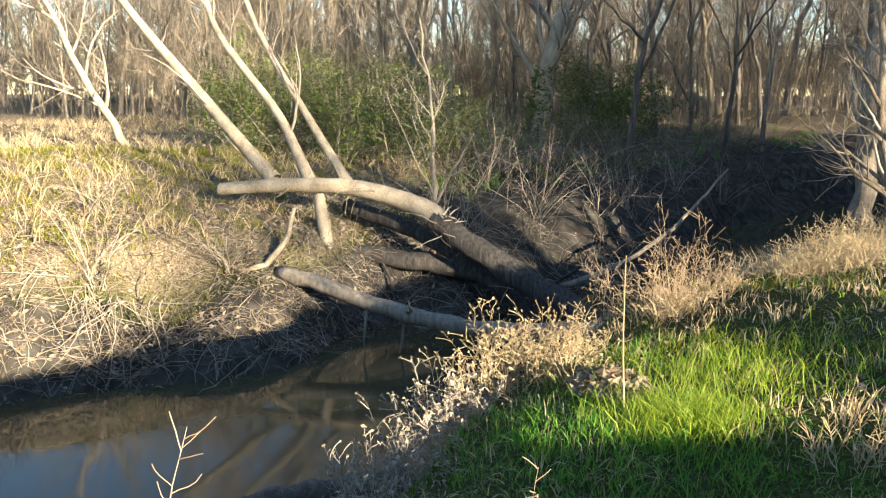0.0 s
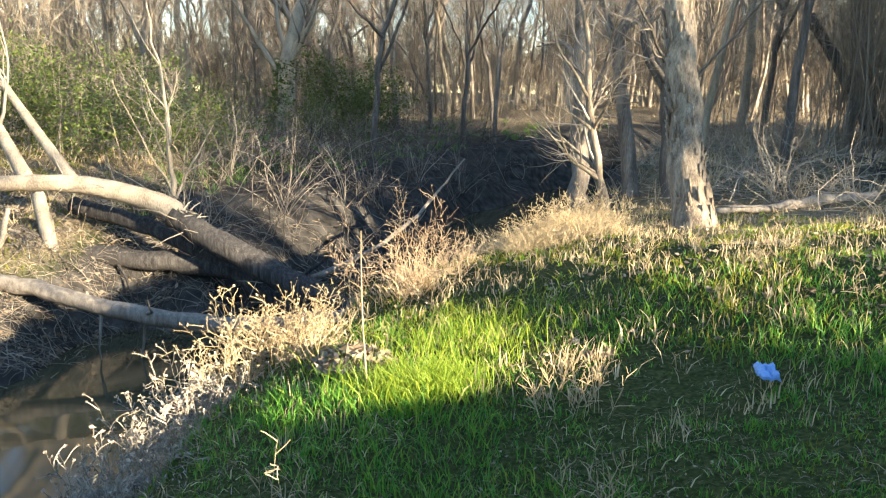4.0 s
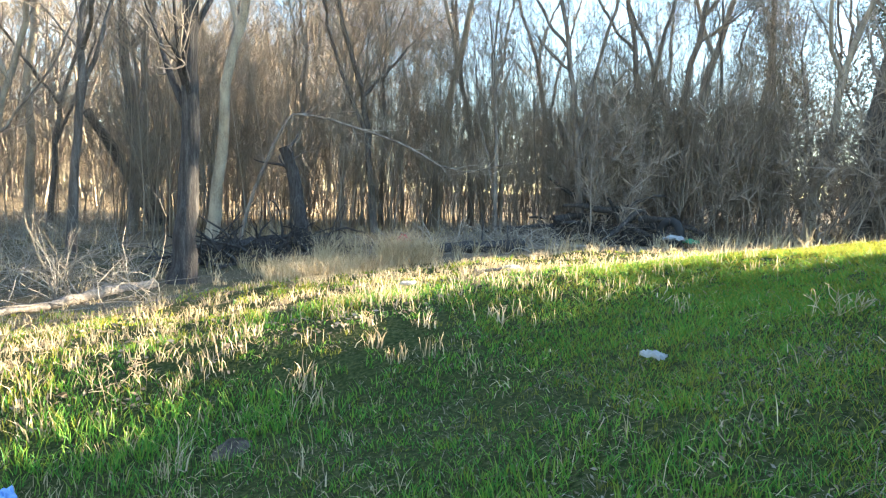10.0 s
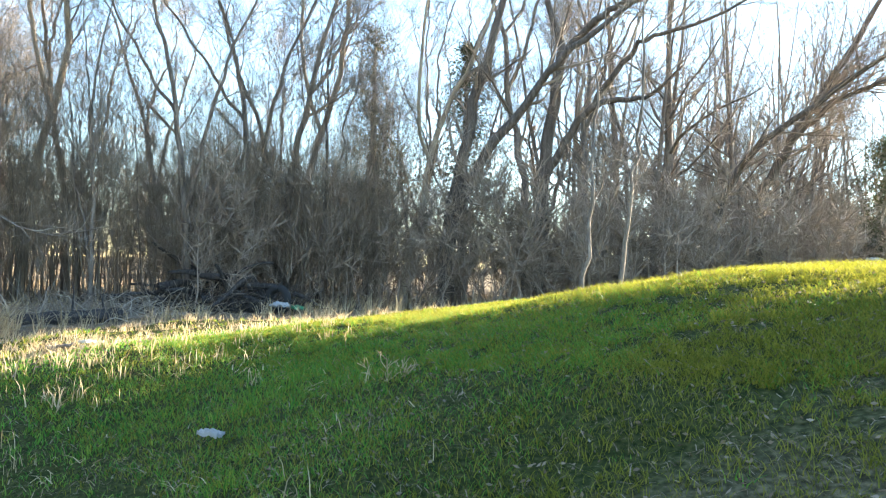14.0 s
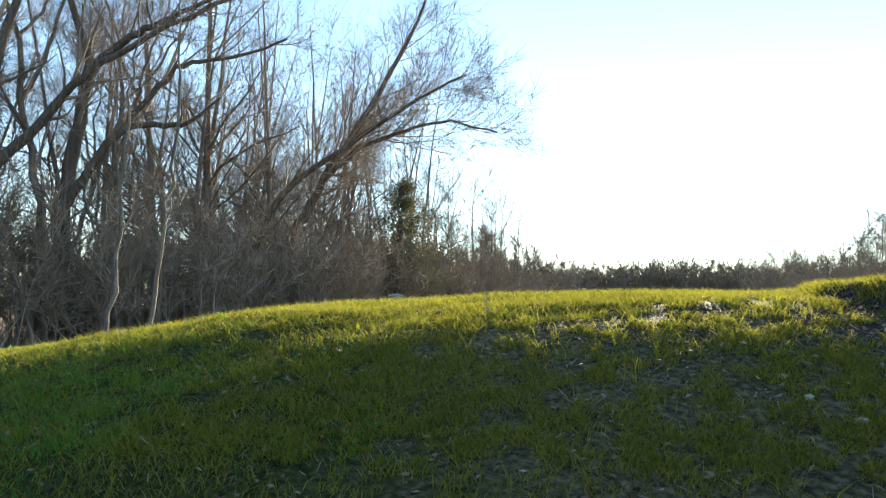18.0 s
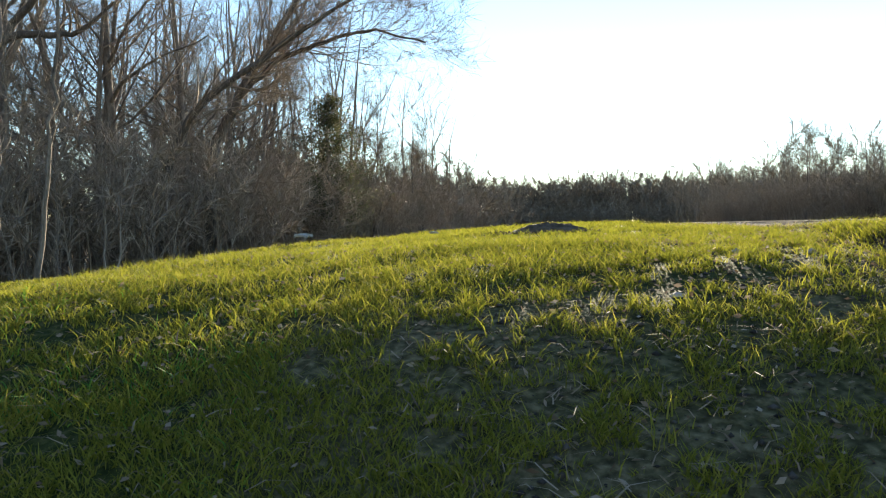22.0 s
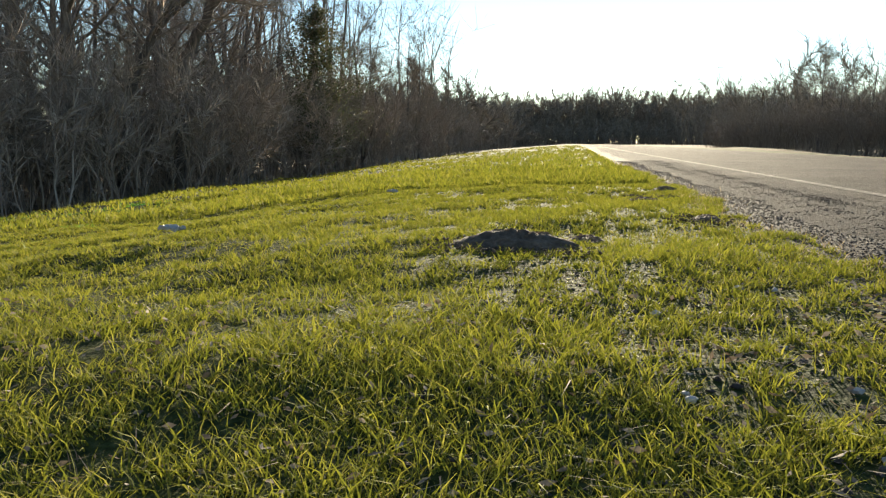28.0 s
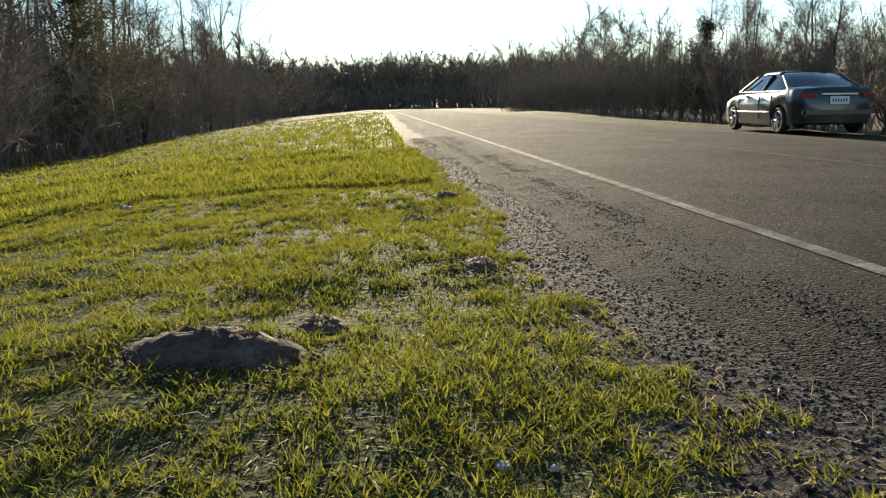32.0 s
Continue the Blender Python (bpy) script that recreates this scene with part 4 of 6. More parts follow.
wood_rng = np.random.default_rng(200)
KINDS = []
for i, (h, r0, leanx) in enumerate(((12, 0.13, 0.5), (14, 0.15, -0.7), (11, 0.11, 1.0), (13, 0.14, -0.3), (10, 0.09, 0.3), (9, 0.08, -1.2), (12, 0.12, 1.6))):
    x, y = -4 + 3.4 * i, 27 + 2.1 * (i % 3)
    z = gz(x, y)
    kr = np.random.default_rng(300 + i)
    foot = np.array([x, y, z - 0.1])
    up = wander(kr, foot, (leanx * 0.06, 0.02, 1), h, 9, 0.10, 0.06)
    stems_ = [(up, r0 * 0.85, r0 * 0.12)]
    for fork_at in ((2, 4), (3,), (2, 3, 5), (4, 5), (1, 3), (3, 5), (2, 4, 6))[i]:
        side = wander(kr, up[fork_at], (kr.normal(0, 0.55), kr.normal(0, 0.55), 1), h * (1 - fork_at / 9) * 0.95, 8, 0.12, 0.10)
        stems_.append((side, r0 * 0.6 * (1 - fork_at / 12), r0 * 0.08))
    KINDS.append(limbed_tree("forest_tree", "tall bare grey-brown woodland tree with crooked limbs", 300 + i, stems_, (BARK, BARK_PALE, BARK_DARK, BARK, BARK, BARK_DARK, BARK)[i], TWIG, "trees of the woods",
                             twigs=12, twig_len=3.0, sprays=8, spray_len=1.2, fine_per=11, fine_len=0.8, fine_w=0.004, sides=7))


def plant(kind, x, y, scale=1.0, turn=None):
    m = pose(x, y, gz(x, y) - 0.05, 0, 0, wood_rng.uniform(0, 360) if turn is None else turn)
    ob = copy_thing(kind, m)
    ob.scale = (scale, scale, scale * wood_rng.uniform(0.9, 1.1))
    return ob


# trees that stand out at the edge of the wood
for x, y, k, sc, tn in ((20.14, 3.81, 0, 1.0, 40), (24.17, 4.38, 1, 1.05, 10),
                         (3.97, 20.16, 2, 0.9, 0), (7.4, 23.5, 2, 0.8, 70), (8.6, 24.0, 4, 0.9, 200), (-1.5, 19.5, 0, 0.8, 90), (-5.5, 18.5, 5, 0.9, 30)):
    plant(KINDS[k], x, y, sc, tn)


for px, py, ph in ((14.81, -2.78, 6.5), (14.58, -3.38, 6.0)):
    pr_ = np.random.default_rng(int(px * 100))
    limbed_tree("sapling", "slender pale-stemmed sapling before the dark thicket", int(px * 10), [(wander(pr_, (px, py, gz(px, py)), (0.02, -0.15, 1), ph, 7, 0.03, 0.02), 0.042, 0.012)], BARK, BRUSH_HAZED, "saplings before the thicket", twigs=10, twig_len=1.4, sprays=4, spray_len=0.6, fine_per=5, fine_len=0.4)
limbed_tree("forest_tree", "large bare tree with one long limb sweeping outwards", 341, [
    ([(20.61, -0.32, 0.4), (20.61, -0.5, 2.46), (20.61, -0.73, 4.14), (20.6, -1.01, 5.7), (20.59, -1.32, 7.07), (20.57, -1.71, 8.6), (20.5, -2.3, 11.5)], 0.21, 0.06),
    ([(20.61, -0.52, 2.6), (20.09, -1.27, 4.35), (19.54, -2.02, 5.26), (18.98, -2.62, 6.15), (18.36, -3.43, 6.87), (17.61, -4.57, 7.6), (16.77, -5.71, 8.2)], 0.14, 0.035)],
    BARK_DARK, BRUSH_HAZED, "trees of the woods")
limbed_tree("forest_tree", "large forked bare tree with arching limbs", 343, [
    ([(20.97, -2.78, 0.4), (20.97, -2.83, 2.98), (20.96, -2.91, 4.59), (20.93, -3.13, 6.36), (20.92, -3.22, 7.33), (20.96, -2.91, 8.13), (21.0, -2.3, 10.6)], 0.22, 0.06),
    ([(20.93, -3.18, 6.9), (20.21, -3.72, 7.61), (19.47, -4.28, 7.94), (18.68, -4.93, 8.23), (17.8, -5.77, 8.6)], 0.12, 0.03),
    ([(20.96, -2.87, 3.9), (20.51, -3.25, 4.76), (19.99, -3.94, 5.61), (19.45, -4.61, 5.68), (18.94, -5.05, 5.71), (18.38, -5.58, 6.24)], 0.12, 0.03),
    ([(20.1, -3.80, 5.5), (19.55, -4.4, 6.42), (18.97, -4.89, 7.01), (18.26, -5.8, 7.14), (17.46, -6.76, 7.54)], 0.085, 0.025)],
    BARK_DARK, BRUSH_HAZED, "trees of the woods")
limbed_tree("forest_tree", "bare leaning tree with a wide fan of twigs", 342, [
    ([(22.9, -7.65, 0.5), (22.61, -7.75, 2.28), (22.28, -7.95, 3.61), (21.86, -8.38, 4.71), (21.32, -9.06, 5.44), (20.66, -9.93, 6.19), (20.03, -10.64, 6.83), (19.33, -11.39, 7.4), (18.5, -12.2, 7.9)], 0.14, 0.03)],
    BARK_DARK, BRUSH_HAZED, "trees of the woods", twigs=30, twig_len=3.2, sprays=10, spray_len=1.2, fine_per=10, fine_len=0.7, fine_w=0.005, thin=0.36)
limbed_tree("forest_tree", "forked bare tree with drooping twigs", 344, [
    ([(22.96, -9.0, 0.5), (22.74, -9.18, 3.48), (22.48, -9.45, 4.54), (22.15, -9.85, 5.53), (21.73, -10.43, 6.69), (21.14, -11.29, 8.45), (20.71, -11.78, 9.61), (20.35, -12.12, 10.9)], 0.17, 0.035),
    ([(22.36, -9.7, 5.2), (21.55, -10.62, 6.24), (20.56, -11.56, 6.67), (19.51, -12.42, 6.86), (18.44, -13.21, 6.45)], 0.085, 0.02)],
    BARK_DARK, BRUSH_HAZED, "trees of the woods", twigs=30, twig_len=3.0, sprays=10, spray_len=1.2, fine_per=10, fine_len=0.7, fine_w=0.005, thin=0.36)
spots = []
for _ in range(6000):
    if len(spots) >= 160:
        break
    a, d = wood_rng.uniform(-0.7, 2.55), 16 + 48 * wood_rng.uniform() ** 1.3
    x, y = 0.5 + d * math.sin(a), -0.3 + d * math.cos(a)
    s, w = road_sw(x, y)
    if open_ground(x, y) or w > -12.2 or s > 42 or (s > 2 and w < -24) or any((x - p) ** 2 + (y - q) ** 2 < (1.3 + 0.03 * d) ** 2 for p, q in spots):
        continue
    spots.append((x, y))
    plant(KINDS[wood_rng.integers(len(KINDS))], x, y, wood_rng.uniform(0.65, 1.1))


# trees along the wood's edge beside the road, with haze-lightened twigs
DARK_KINDS = []
for i, (h, r0, leanx) in enumerate(((12.5, 0.15, 1.2), (13.5, 0.18, -0.8), (11.5, 0.13, 0.6), (12, 0.12, 2.2))):
    x, y = 24 + 3.0 * i, -6.5 - 3.6 * i
    z = gz(x, y)
    path = [(x, y, z - 0.1), (x - leanx * 0.15, y - leanx * 0.1, z + h * 0.2), (x - leanx * 0.5, y - leanx * 0.3, z + h * 0.5), (x - leanx, y - leanx * 0.7, z + h)]
    DARK_KINDS.append(tree("forest_tree", "tall dark bare tree at the edge of the roadside wood", 350 + i, path, r0, BARK, BRUSH_HAZED, group="trees of the woods", sides=7, limb_parts=5,
                           limbs=16, limb_len=5.0, twigs=10, twig_len=2.0, sprays=0, lo=0.3, r_end=0.1, up=0.04, angle=0.95, fine_per=7, fine_len=0.8, fine_w=0.003))
edge_rng = np.random.default_rng(360)
for i in range(21):
    s_ = 9 + 41 * edge_rng.uniform() ** 1.15
    w_ = -12.6 - 7.0 * float(smooth(12, 3, s_)) - 6 * edge_rng.uniform() ** 1.4
    plant(DARK_KINDS[i % 4], *[float(v) for v in road_xy(s_, w_)], edge_rng.uniform(0.72, 1.05), edge_rng.uniform(-50, 50) if i % 3 else None)
for i in range(12):
    s_ = edge_rng.uniform(12, 42)
    w_ = -12.2 - 6.0 * float(smooth(12, 3, s_)) - 5.5 * edge_rng.uniform()
    plant(DARK_KINDS[i % 4], *[float(v) for v in road_xy(s_, w_)], edge_rng.uniform(0.95, 1.15))


def simple_woods(name, label, seed, points, h_lo, h_hi, branches, mat, category="woods", wide=1.0, fine=60, fine_w=0.008, fine_len=0.16, tilt=0.2, bend=0.17):
    """Far or thick growth, too many to count: thin stems with side branches and twigs in one mesh."""
    r = np.random.default_rng(seed)
    stems, side = [], []
    for x, y, z in points:
        h = r.uniform(h_lo, h_hi)
        q = wander(r, (x, y, z - 0.1), (r.normal(0, tilt), r.normal(0, tilt), 1), h, 6, bend, 0.05)
        rad = taper(0.0055 * h * wide * r.uniform(0.6, 1.5), 0.003 * wide, 7)
        stems.append((q, rad))
        side += fork(r, q, rad, branches, h * 0.42, 0.2, 1, 0.6, 4, 0.17, 0.06, 0.65)
    v, f = tubes(stems + side, 3)
    vv, ff = slivers(stems + side, max(1, int(fine / (1 + branches))), h_hi * fine_len, fine_w * wide, r, 0.1)
    return tagged(mesh_object(name, np.concatenate([v, vv]), [f, ff + len(v)], mat), label, category, kind="stuff")


def scatter(r, n, a0, a1, d0, d1, power, keep):
    """Points round the start of the walk, by bearing and distance, where keep allows."""
    a, d = r.uniform(a0, a1, n * 4), d0 + (d1 - d0) * r.uniform(0, 1, n * 4) ** power
    x, y = 0.5 + d * np.sin(a), -0.3 + d * np.cos(a)
    ok = keep(x, y)
    x, y = x[ok][:n], y[ok][:n]
    return np.column_stack([x, y, height(x, y)])


def in_wood(x, y):
    s, w = road_sw(x, y)
    return ~open_ground(x, y) & (w < -9.5) & ((s < 2) | (w > -26))


def left_edge(x, y):
    s, w = road_sw(x, y)
    edge = -9.0 - 7.0 * smooth(12, 3, s) + 0.5 * np.sin(s * 0.9)
    return (w < edge) & (w > edge - 5) & (s > -12) & (s < 75) & (np.hypot(x, y) > 14)


fr = np.random.default_rng(401)
simple_woods("far_woods", "far bare woodland behind the nearer trees", 402, scatter(fr, 520, -0.8, 1.45, 34, 90, 1.2, in_wood), 8, 14, 5, BRUSH, wide=1.0, fine=170, fine_w=0.009, tilt=0.12, bend=0.11)
simple_woods("far_woods", "fine-twigged woodland behind the brush", 415, scatter(fr, 190, 0.75, 1.6, 30, 60, 1.0, in_wood), 8, 13, 6, BRUSH, wide=0.9, fine=230, fine_w=0.006)
simple_woods("far_woods", "far belt of bare woodland beyond the field", 416, scatter(fr, 260, 0.45, 1.5, 62, 115, 1.0, lambda x, y: road_sw(x, y)[1] < -26), 7, 12, 3, BRUSH, wide=1.4, fine=110, fine_w=0.022)
simple_woods("far_woods", "far bare woodland beyond the roadside trees", 414, scatter(fr, 60, 1.45, 2.3, 34, 90, 1.2, in_wood), 8, 14, 5, BRUSH, wide=1.3, fine=70, fine_w=0.010, tilt=0.1, bend=0.1)
simple_woods("undergrowth", "dense brown brush and saplings inside the woods", 403, scatter(fr, 1500, -0.7, 1.45, 18, 50, 1.0, in_wood), 1.4, 5.0, 3, BRUSH, "undergrowth", wide=0.5, fine=100, fine_w=0.009, tilt=0.1, bend=0.09)
simple_woods("undergrowth", "dense brown brush inside the roadside woods, lightened for haze", 413, scatter(fr, 420, 1.45, 2.4, 17, 45, 1.0, in_wood), 1.5, 4.0, 3, BRUSH_HAZED, "undergrowth", wide=0.6, fine=60, fine_w=0.012, tilt=0.12, bend=0.1)
simple_woods("thicket", "dense brown thicket along the foot of the embankment", 404, scatter(fr, 2300, 1.25, 2.45, 12, 95, 1.3, left_edge), 1.7, 3.9, 3, BRUSH_HAZED, "undergrowth", fine=110, fine_w=0.011)
simple_woods("far_brush", "low brown brush far back between the trunks", 417, scatter(fr, 900, -1.0, 1.5, 52, 110, 1.0, in_wood), 3.0, 6.0, 3, BRUSH, "brush", wide=1.4, fine=110, fine_w=0.024, fine_len=0.2)
simple_woods("far_brush", "low brown brush beyond the field", 418, scatter(fr, 500, 0.3, 1.75, 80, 115, 1.0, lambda x, y: road_sw(x, y)[1] < -26), 3.0, 6.0, 3, BRUSH, "brush", wide=1.4, fine=110, fine_w=0.028, fine_len=0.2)


def belt(x, y):
    s, w = road_sw(x, y)
    return ~open_ground(x, y) & (w < -9.5) & (w > -24)


simple_woods("sapling_stand", "close stand of thin saplings and whips, lightened for haze", 412, scatter(fr, 90, 1.5, 2.3, 17, 40, 1.2, belt), 2.5, 6.0, 3, BRUSH_HAZED, "saplings", wide=0.8, fine=40, fine_w=0.007)
simple_woods("sapling_stand", "close stand of thin brown saplings and whips", 409, scatter(fr, 900, 0.7, 1.5, 18, 42, 1.2, belt), 2.5, 7.0, 3, BRUSH, "saplings", wide=0.5, fine=80, fine_w=0.007, tilt=0.08, bend=0.07)
simple_woods("far_woods", "far bare woodland deep behind the creek", 410, scatter(fr, 260, -0.8, 1.7, 50, 120, 1.0, in_wood), 8, 14, 3, BRUSH, wide=1.6, fine=110, fine_w=0.02)


def strip(n, s0, s1, w0, w1, r):
    s, w = r.uniform(s0, s1, n), r.uniform(w0, w1, n)
    x, y = road_xy(s, w)
    return np.column_stack([x, y, height(x, y)])


simple_woods("roadside_thicket", "bare thicket along the far side of the road", 405, strip(1300, 8, 76, 11.3, 15.5, fr), 1.8, 3.4, 3, BRUSH, "undergrowth", fine=70)
simple_woods("distant_treeline", "distant bare treeline closing the end of the road", 406, strip(2300, 140, 180, -60, 50, fr), 7.8, 9.6, 3, BRUSH, "treeline", wide=1.8, fine=120, fine_w=0.03, fine_len=0.10)
simple_woods("distant_treeline", "distant bare treeline beyond the roadside thicket", 407, strip(500, 60, 150, 14, 50, fr), 5, 9, 2, BRUSH, "treeline", wide=1.6, fine=90, fine_w=0.015)
simple_woods("distant_treeline", "distant bare woodland along the road's other side", 408, strip(800, 60, 155, -40, -10, fr), 4, 8, 2, BRUSH, "treeline", wide=1.6, fine=100, fine_w=0.03)
simple_woods("distant_brush", "low brush at the foot of the distant treeline", 411, strip(900, 128, 142, -60, 50, fr), 2.5, 4.5, 2, BRUSH, "brush", wide=1.8, fine=80, fine_w=0.03, fine_len=0.12)
BUSHY = []
for i, (h, leanx) in enumerate(((5.2, 0.3), (4.6, -0.4), (5.6, 0.1))):
    x, y = [float(v) for v in road_xy(15.0 + 6.5 * i, 12.4 + 0.6 * i)]
    z = gz(x, y)
    BUSHY.append(tree("roadside_tree", "small bare roadside tree with a dense twiggy crown", 370 + i, [(x, y, z - 0.1), (x + leanx * 0.2, y, z + h * 0.25), (x + leanx, y + 0.1, z + h)], 0.085, BARK_DARK, BRUSH, group="roadside trees", sides=7, limb_parts=5,
                      limbs=17, limb_len=2.3, twigs=10, twig_len=1.0, sprays=0, lo=0.1, r_end=0.12, up=0.10, angle=0.75, fine_per=16, fine_len=0.55, fine_w=0.0045))
for s, w, k, sc in ((11, 13, 4, 0.64), (16.5, 12.6, 6, 0.58), (20, 14, 3, 0.58), (22.5, 13, 5, 0.64), (25.5, 12.5, 6, 0.64), (28.5, 14, 0, 0.64), (32, 12.6, 4, 0.64), (36, 13.6, 1, 0.54), (41, 12.6, 6, 0.58), (47, 13.6, 2, 0.64), (54, 12.8, 1, 0.51), (62, 12.6, 4, 0.58), (72, 12.8, 6, 0.51), (21, 12.5, 0, 0.54), (24, 13.5, 3, 0.64), (27, 12.2, 1, 0.58), (30, 13, 2, 0.64), (34, 12.4, 0, 0.64), (18, 13.5, 2, 0.58), (38, 13.0, 4, 0.64), (15, 14, 1, 0.58), (44, 12.5, 5, 0.70), (50, 13, 0, 0.58), (58, 12.5, 3, 0.51), (66, 13, 2, 0.54), (13, 12.8, 5, 0.70), (46, -10.5, 4, 0.5), (52, -10.8, 2, 0.45), (58, -10.2, 5, 0.42), (38, -10.5, 0, 0.55)):
    plant(BUSHY[k % 3] if w > 0 else KINDS[k], *road_xy(s, w), sc * 1.4 if w > 0 else sc)
for s, w, k, sc in ((27.5, -10.4, 0, 1.25), (31.5, -9.9, 1, 1.35), (35.5, -10.6, 2, 1.2), (40.5, -9.8, 0, 1.2), (46, -10.2, 2, 1.15), (52, -10.0, 1, 1.1)):
    ob = plant(BUSHY[k], *road_xy(s, w), sc)
    tagged(ob, "small bare twiggy tree at the edge of the thicket", "tree", "trees at the thicket's end")


def evergreen(name, label, x, y, h, rad, seed, mat, n=5200, leaf=0.10):
    """A cedar: a trunk and an uneven cone of small sprays."""
    r = np.random.default_rng(seed)
    z = gz(x, y)
    e = thing(name, label, "evergreen tree", (x, y, z))
    v, f = tubes([(np.array([[0, 0, -0.2], [0.05, 0, h * 0.4], [0, 0.05, h * 0.96]]), [0.022 * h, 0.015 * h, 0.01])], 7)
    mesh_object("trunk", v, f, BARK, e, smooth_shade=True)
    boughs, pts = [], []
    for _ in range(int(70 + h * 8)):
        u = r.uniform(0.08, 1.0)
        a = r.uniform(0, 6.28)
        ln = rad * (1.03 - u) ** 0.7 * r.uniform(0.35, 1.25)
        q = wander(r, (0, 0, u * h * 0.93), (math.cos(a), math.sin(a), 0.35), max(0.15, ln), 4, 0.1, 0.05)
        boughs.append((q, taper(0.018, 0.004, 5)))
        m = max(6, int(n / (70 + h * 8)))
        t = r.uniform(0.25, 1.05, m)
        pts.append(q[0] + (q[-1] - q[0]) * t[:, None] + r.normal(0, 0.10 + 0.05 * ln, (m, 3)))
    v, f = tubes(boughs, 3)
    mesh_object("branch_layer", v, f, BARK, e)
    leaves(np.concatenate(pts), leaf, r, mat, "foliage", parent=e, flat=0.8)
    return e


evergreen("cedar", "dark green cedar at the end of the wood", 28.0, -15.6, 6.1, 2.7, 501, CEDAR, 12000, 0.045)
evergreen("cedar", "tall dark cedar among the bare trees", 27.5, 2.2, 10.0, 3.2, 502, CEDAR, 15000, 0.045)
evergreen("cedar", "dark cedar among the bare trees", 25.5, -0.9, 8.6, 2.9, 503, CEDAR, 13000, 0.045)
evergreen("cedar", "small dark cedar across the road", *[float(v) for v in road_xy(30.0, 12.8)], 4.3, 1.6, 504, CEDAR, 8000, 0.045)


def leafy_bush(name, label, x, y, h, rad, seed, n, leaf=0.032):
    r = np.random.default_rng(seed)
    e = thing(name, label, "bush", (x, y, gz(x, y)))
    lines = []
    for _ in range(46):
        a = r.uniform(0, 6.28)
        q = wander(r, (r.normal(0, rad * 0.35), r.normal(0, rad * 0.35), -0.05), (math.cos(a) * 0.5, math.sin(a) * 0.5, 1), h * r.uniform(0.6, 1.1), 7, 0.16, -0.03)
        rad_ = taper(0.012, 0.003, 8)
        lines.append((q, rad_))
        lines += fork(r, q, rad_, 5, 0.7, 0.2, 1, 0.8, 4, 0.2, 0, 0.6)
    v, f = tubes(lines, 3)
    tagged(mesh_object("stem_mass", v, f, TWIG, e), kind="stuff")
    pts = np.concatenate([q[1:] for q, _ in lines])
    pts = pts[r.integers(0, len(pts), n)] + r.normal(0, 0.10, (n, 3))
    leaves(pts, leaf, r, LEAF_GREEN, "foliage", parent=e, flat=0.7)


leafy_bush("honeysuckle_bush", "green leafy bush behind the fallen tree", -2.0, 15.2, 2.0, 1.5, 511, 10000)
leafy_bush("honeysuckle_bush", "green leafy bush behind the fallen tree", -3.9, 16.0, 2.2, 1.5, 512, 10000)
leafy_bush("honeysuckle_bush", "green leafy bush on the shaded far bank", -0.2, 16.4, 1.7, 1.2, 513, 4000)
leafy_bush("evergreen_bush", "rounded dark evergreen bush on the far bank", 3.9, 23.8, 2.5, 1.7, 505, 9000, 0.045)
leafy_bush("honeysuckle_bush", "low green leaves at the foot of the ivy tree", 2.9, 22.0, 0.8, 1.4, 514, 2500)


# ---- tangles on the far bank ----
def tangle(name, label, seed, n, keep_c, x0, x1, length, r0, mat, flat=0.5, category="tangle", lift=-0.10, ymax=30):
    r = np.random.default_rng(seed)
    x = r.uniform(x0, x1, n * 30)
    y = r.uniform(5, ymax, n * 30)
    c = creek_off(x, y)
    ok = (c > keep_c[0]) & (c < keep_c[1])
    x, y = x[ok][:n], y[ok][:n]
    z = height(x, y)
    lines = []
    for a, b, zz in zip(x, y, z):
        d = (r.normal(0, 1), r.normal(0, 1) - 0.3, flat * r.uniform(0.4, 2))
        q = wander(r, (a, b, zz - 0.03), d, length * r.uniform(0.4, 1.2), 7, 0.22, lift)
        g = height(q[:, 0], q[:, 1])
        q[:, 2] = np.maximum(q[:, 2], g + 0.01)
        lines.append((q, taper(r0 * r.uniform(0.5, 1.2), r0 * 0.3, 8)))
        if r.uniform() < 0.6:
            lines += fork(r, q, lines[-1][1], 3, length * 0.4, 0.2, 1, 0.8, 3, 0.2, 0, 0.6)
    v, f = tubes(lines, 3)
    return tagged(mesh_object(name, v, f, mat), label, category, kind="stuff")


tangle("root_tangle", "grey tangle of roots and twigs hanging down the bank", 601, 900, (1.2, 2.9), -7, 1.5, 0.6, 0.005, TWIG, 0.3, "roots", -0.16)
tangle("brush_tangle", "tangle of dead brush, darkened for the far bank's shade", 602, 800, (1.8, 7.5), -0.5, 9, 1.4, 0.010, TWIG_SHADED, 1.0, "brush")
tangle("brush_tangle", "dry twigs and stems on the sunlit far bank", 603, 500, (2.6, 7), -8, 0, 0.6, 0.004, DRY, 1.2, "brush")
tangle("brush_tangle", "dead brush along the creek beyond the trees", 604, 700, (-6, -2.4), 6.5, 16, 1.4, 0.008, TWIG_GREY, 1.0, "brush")

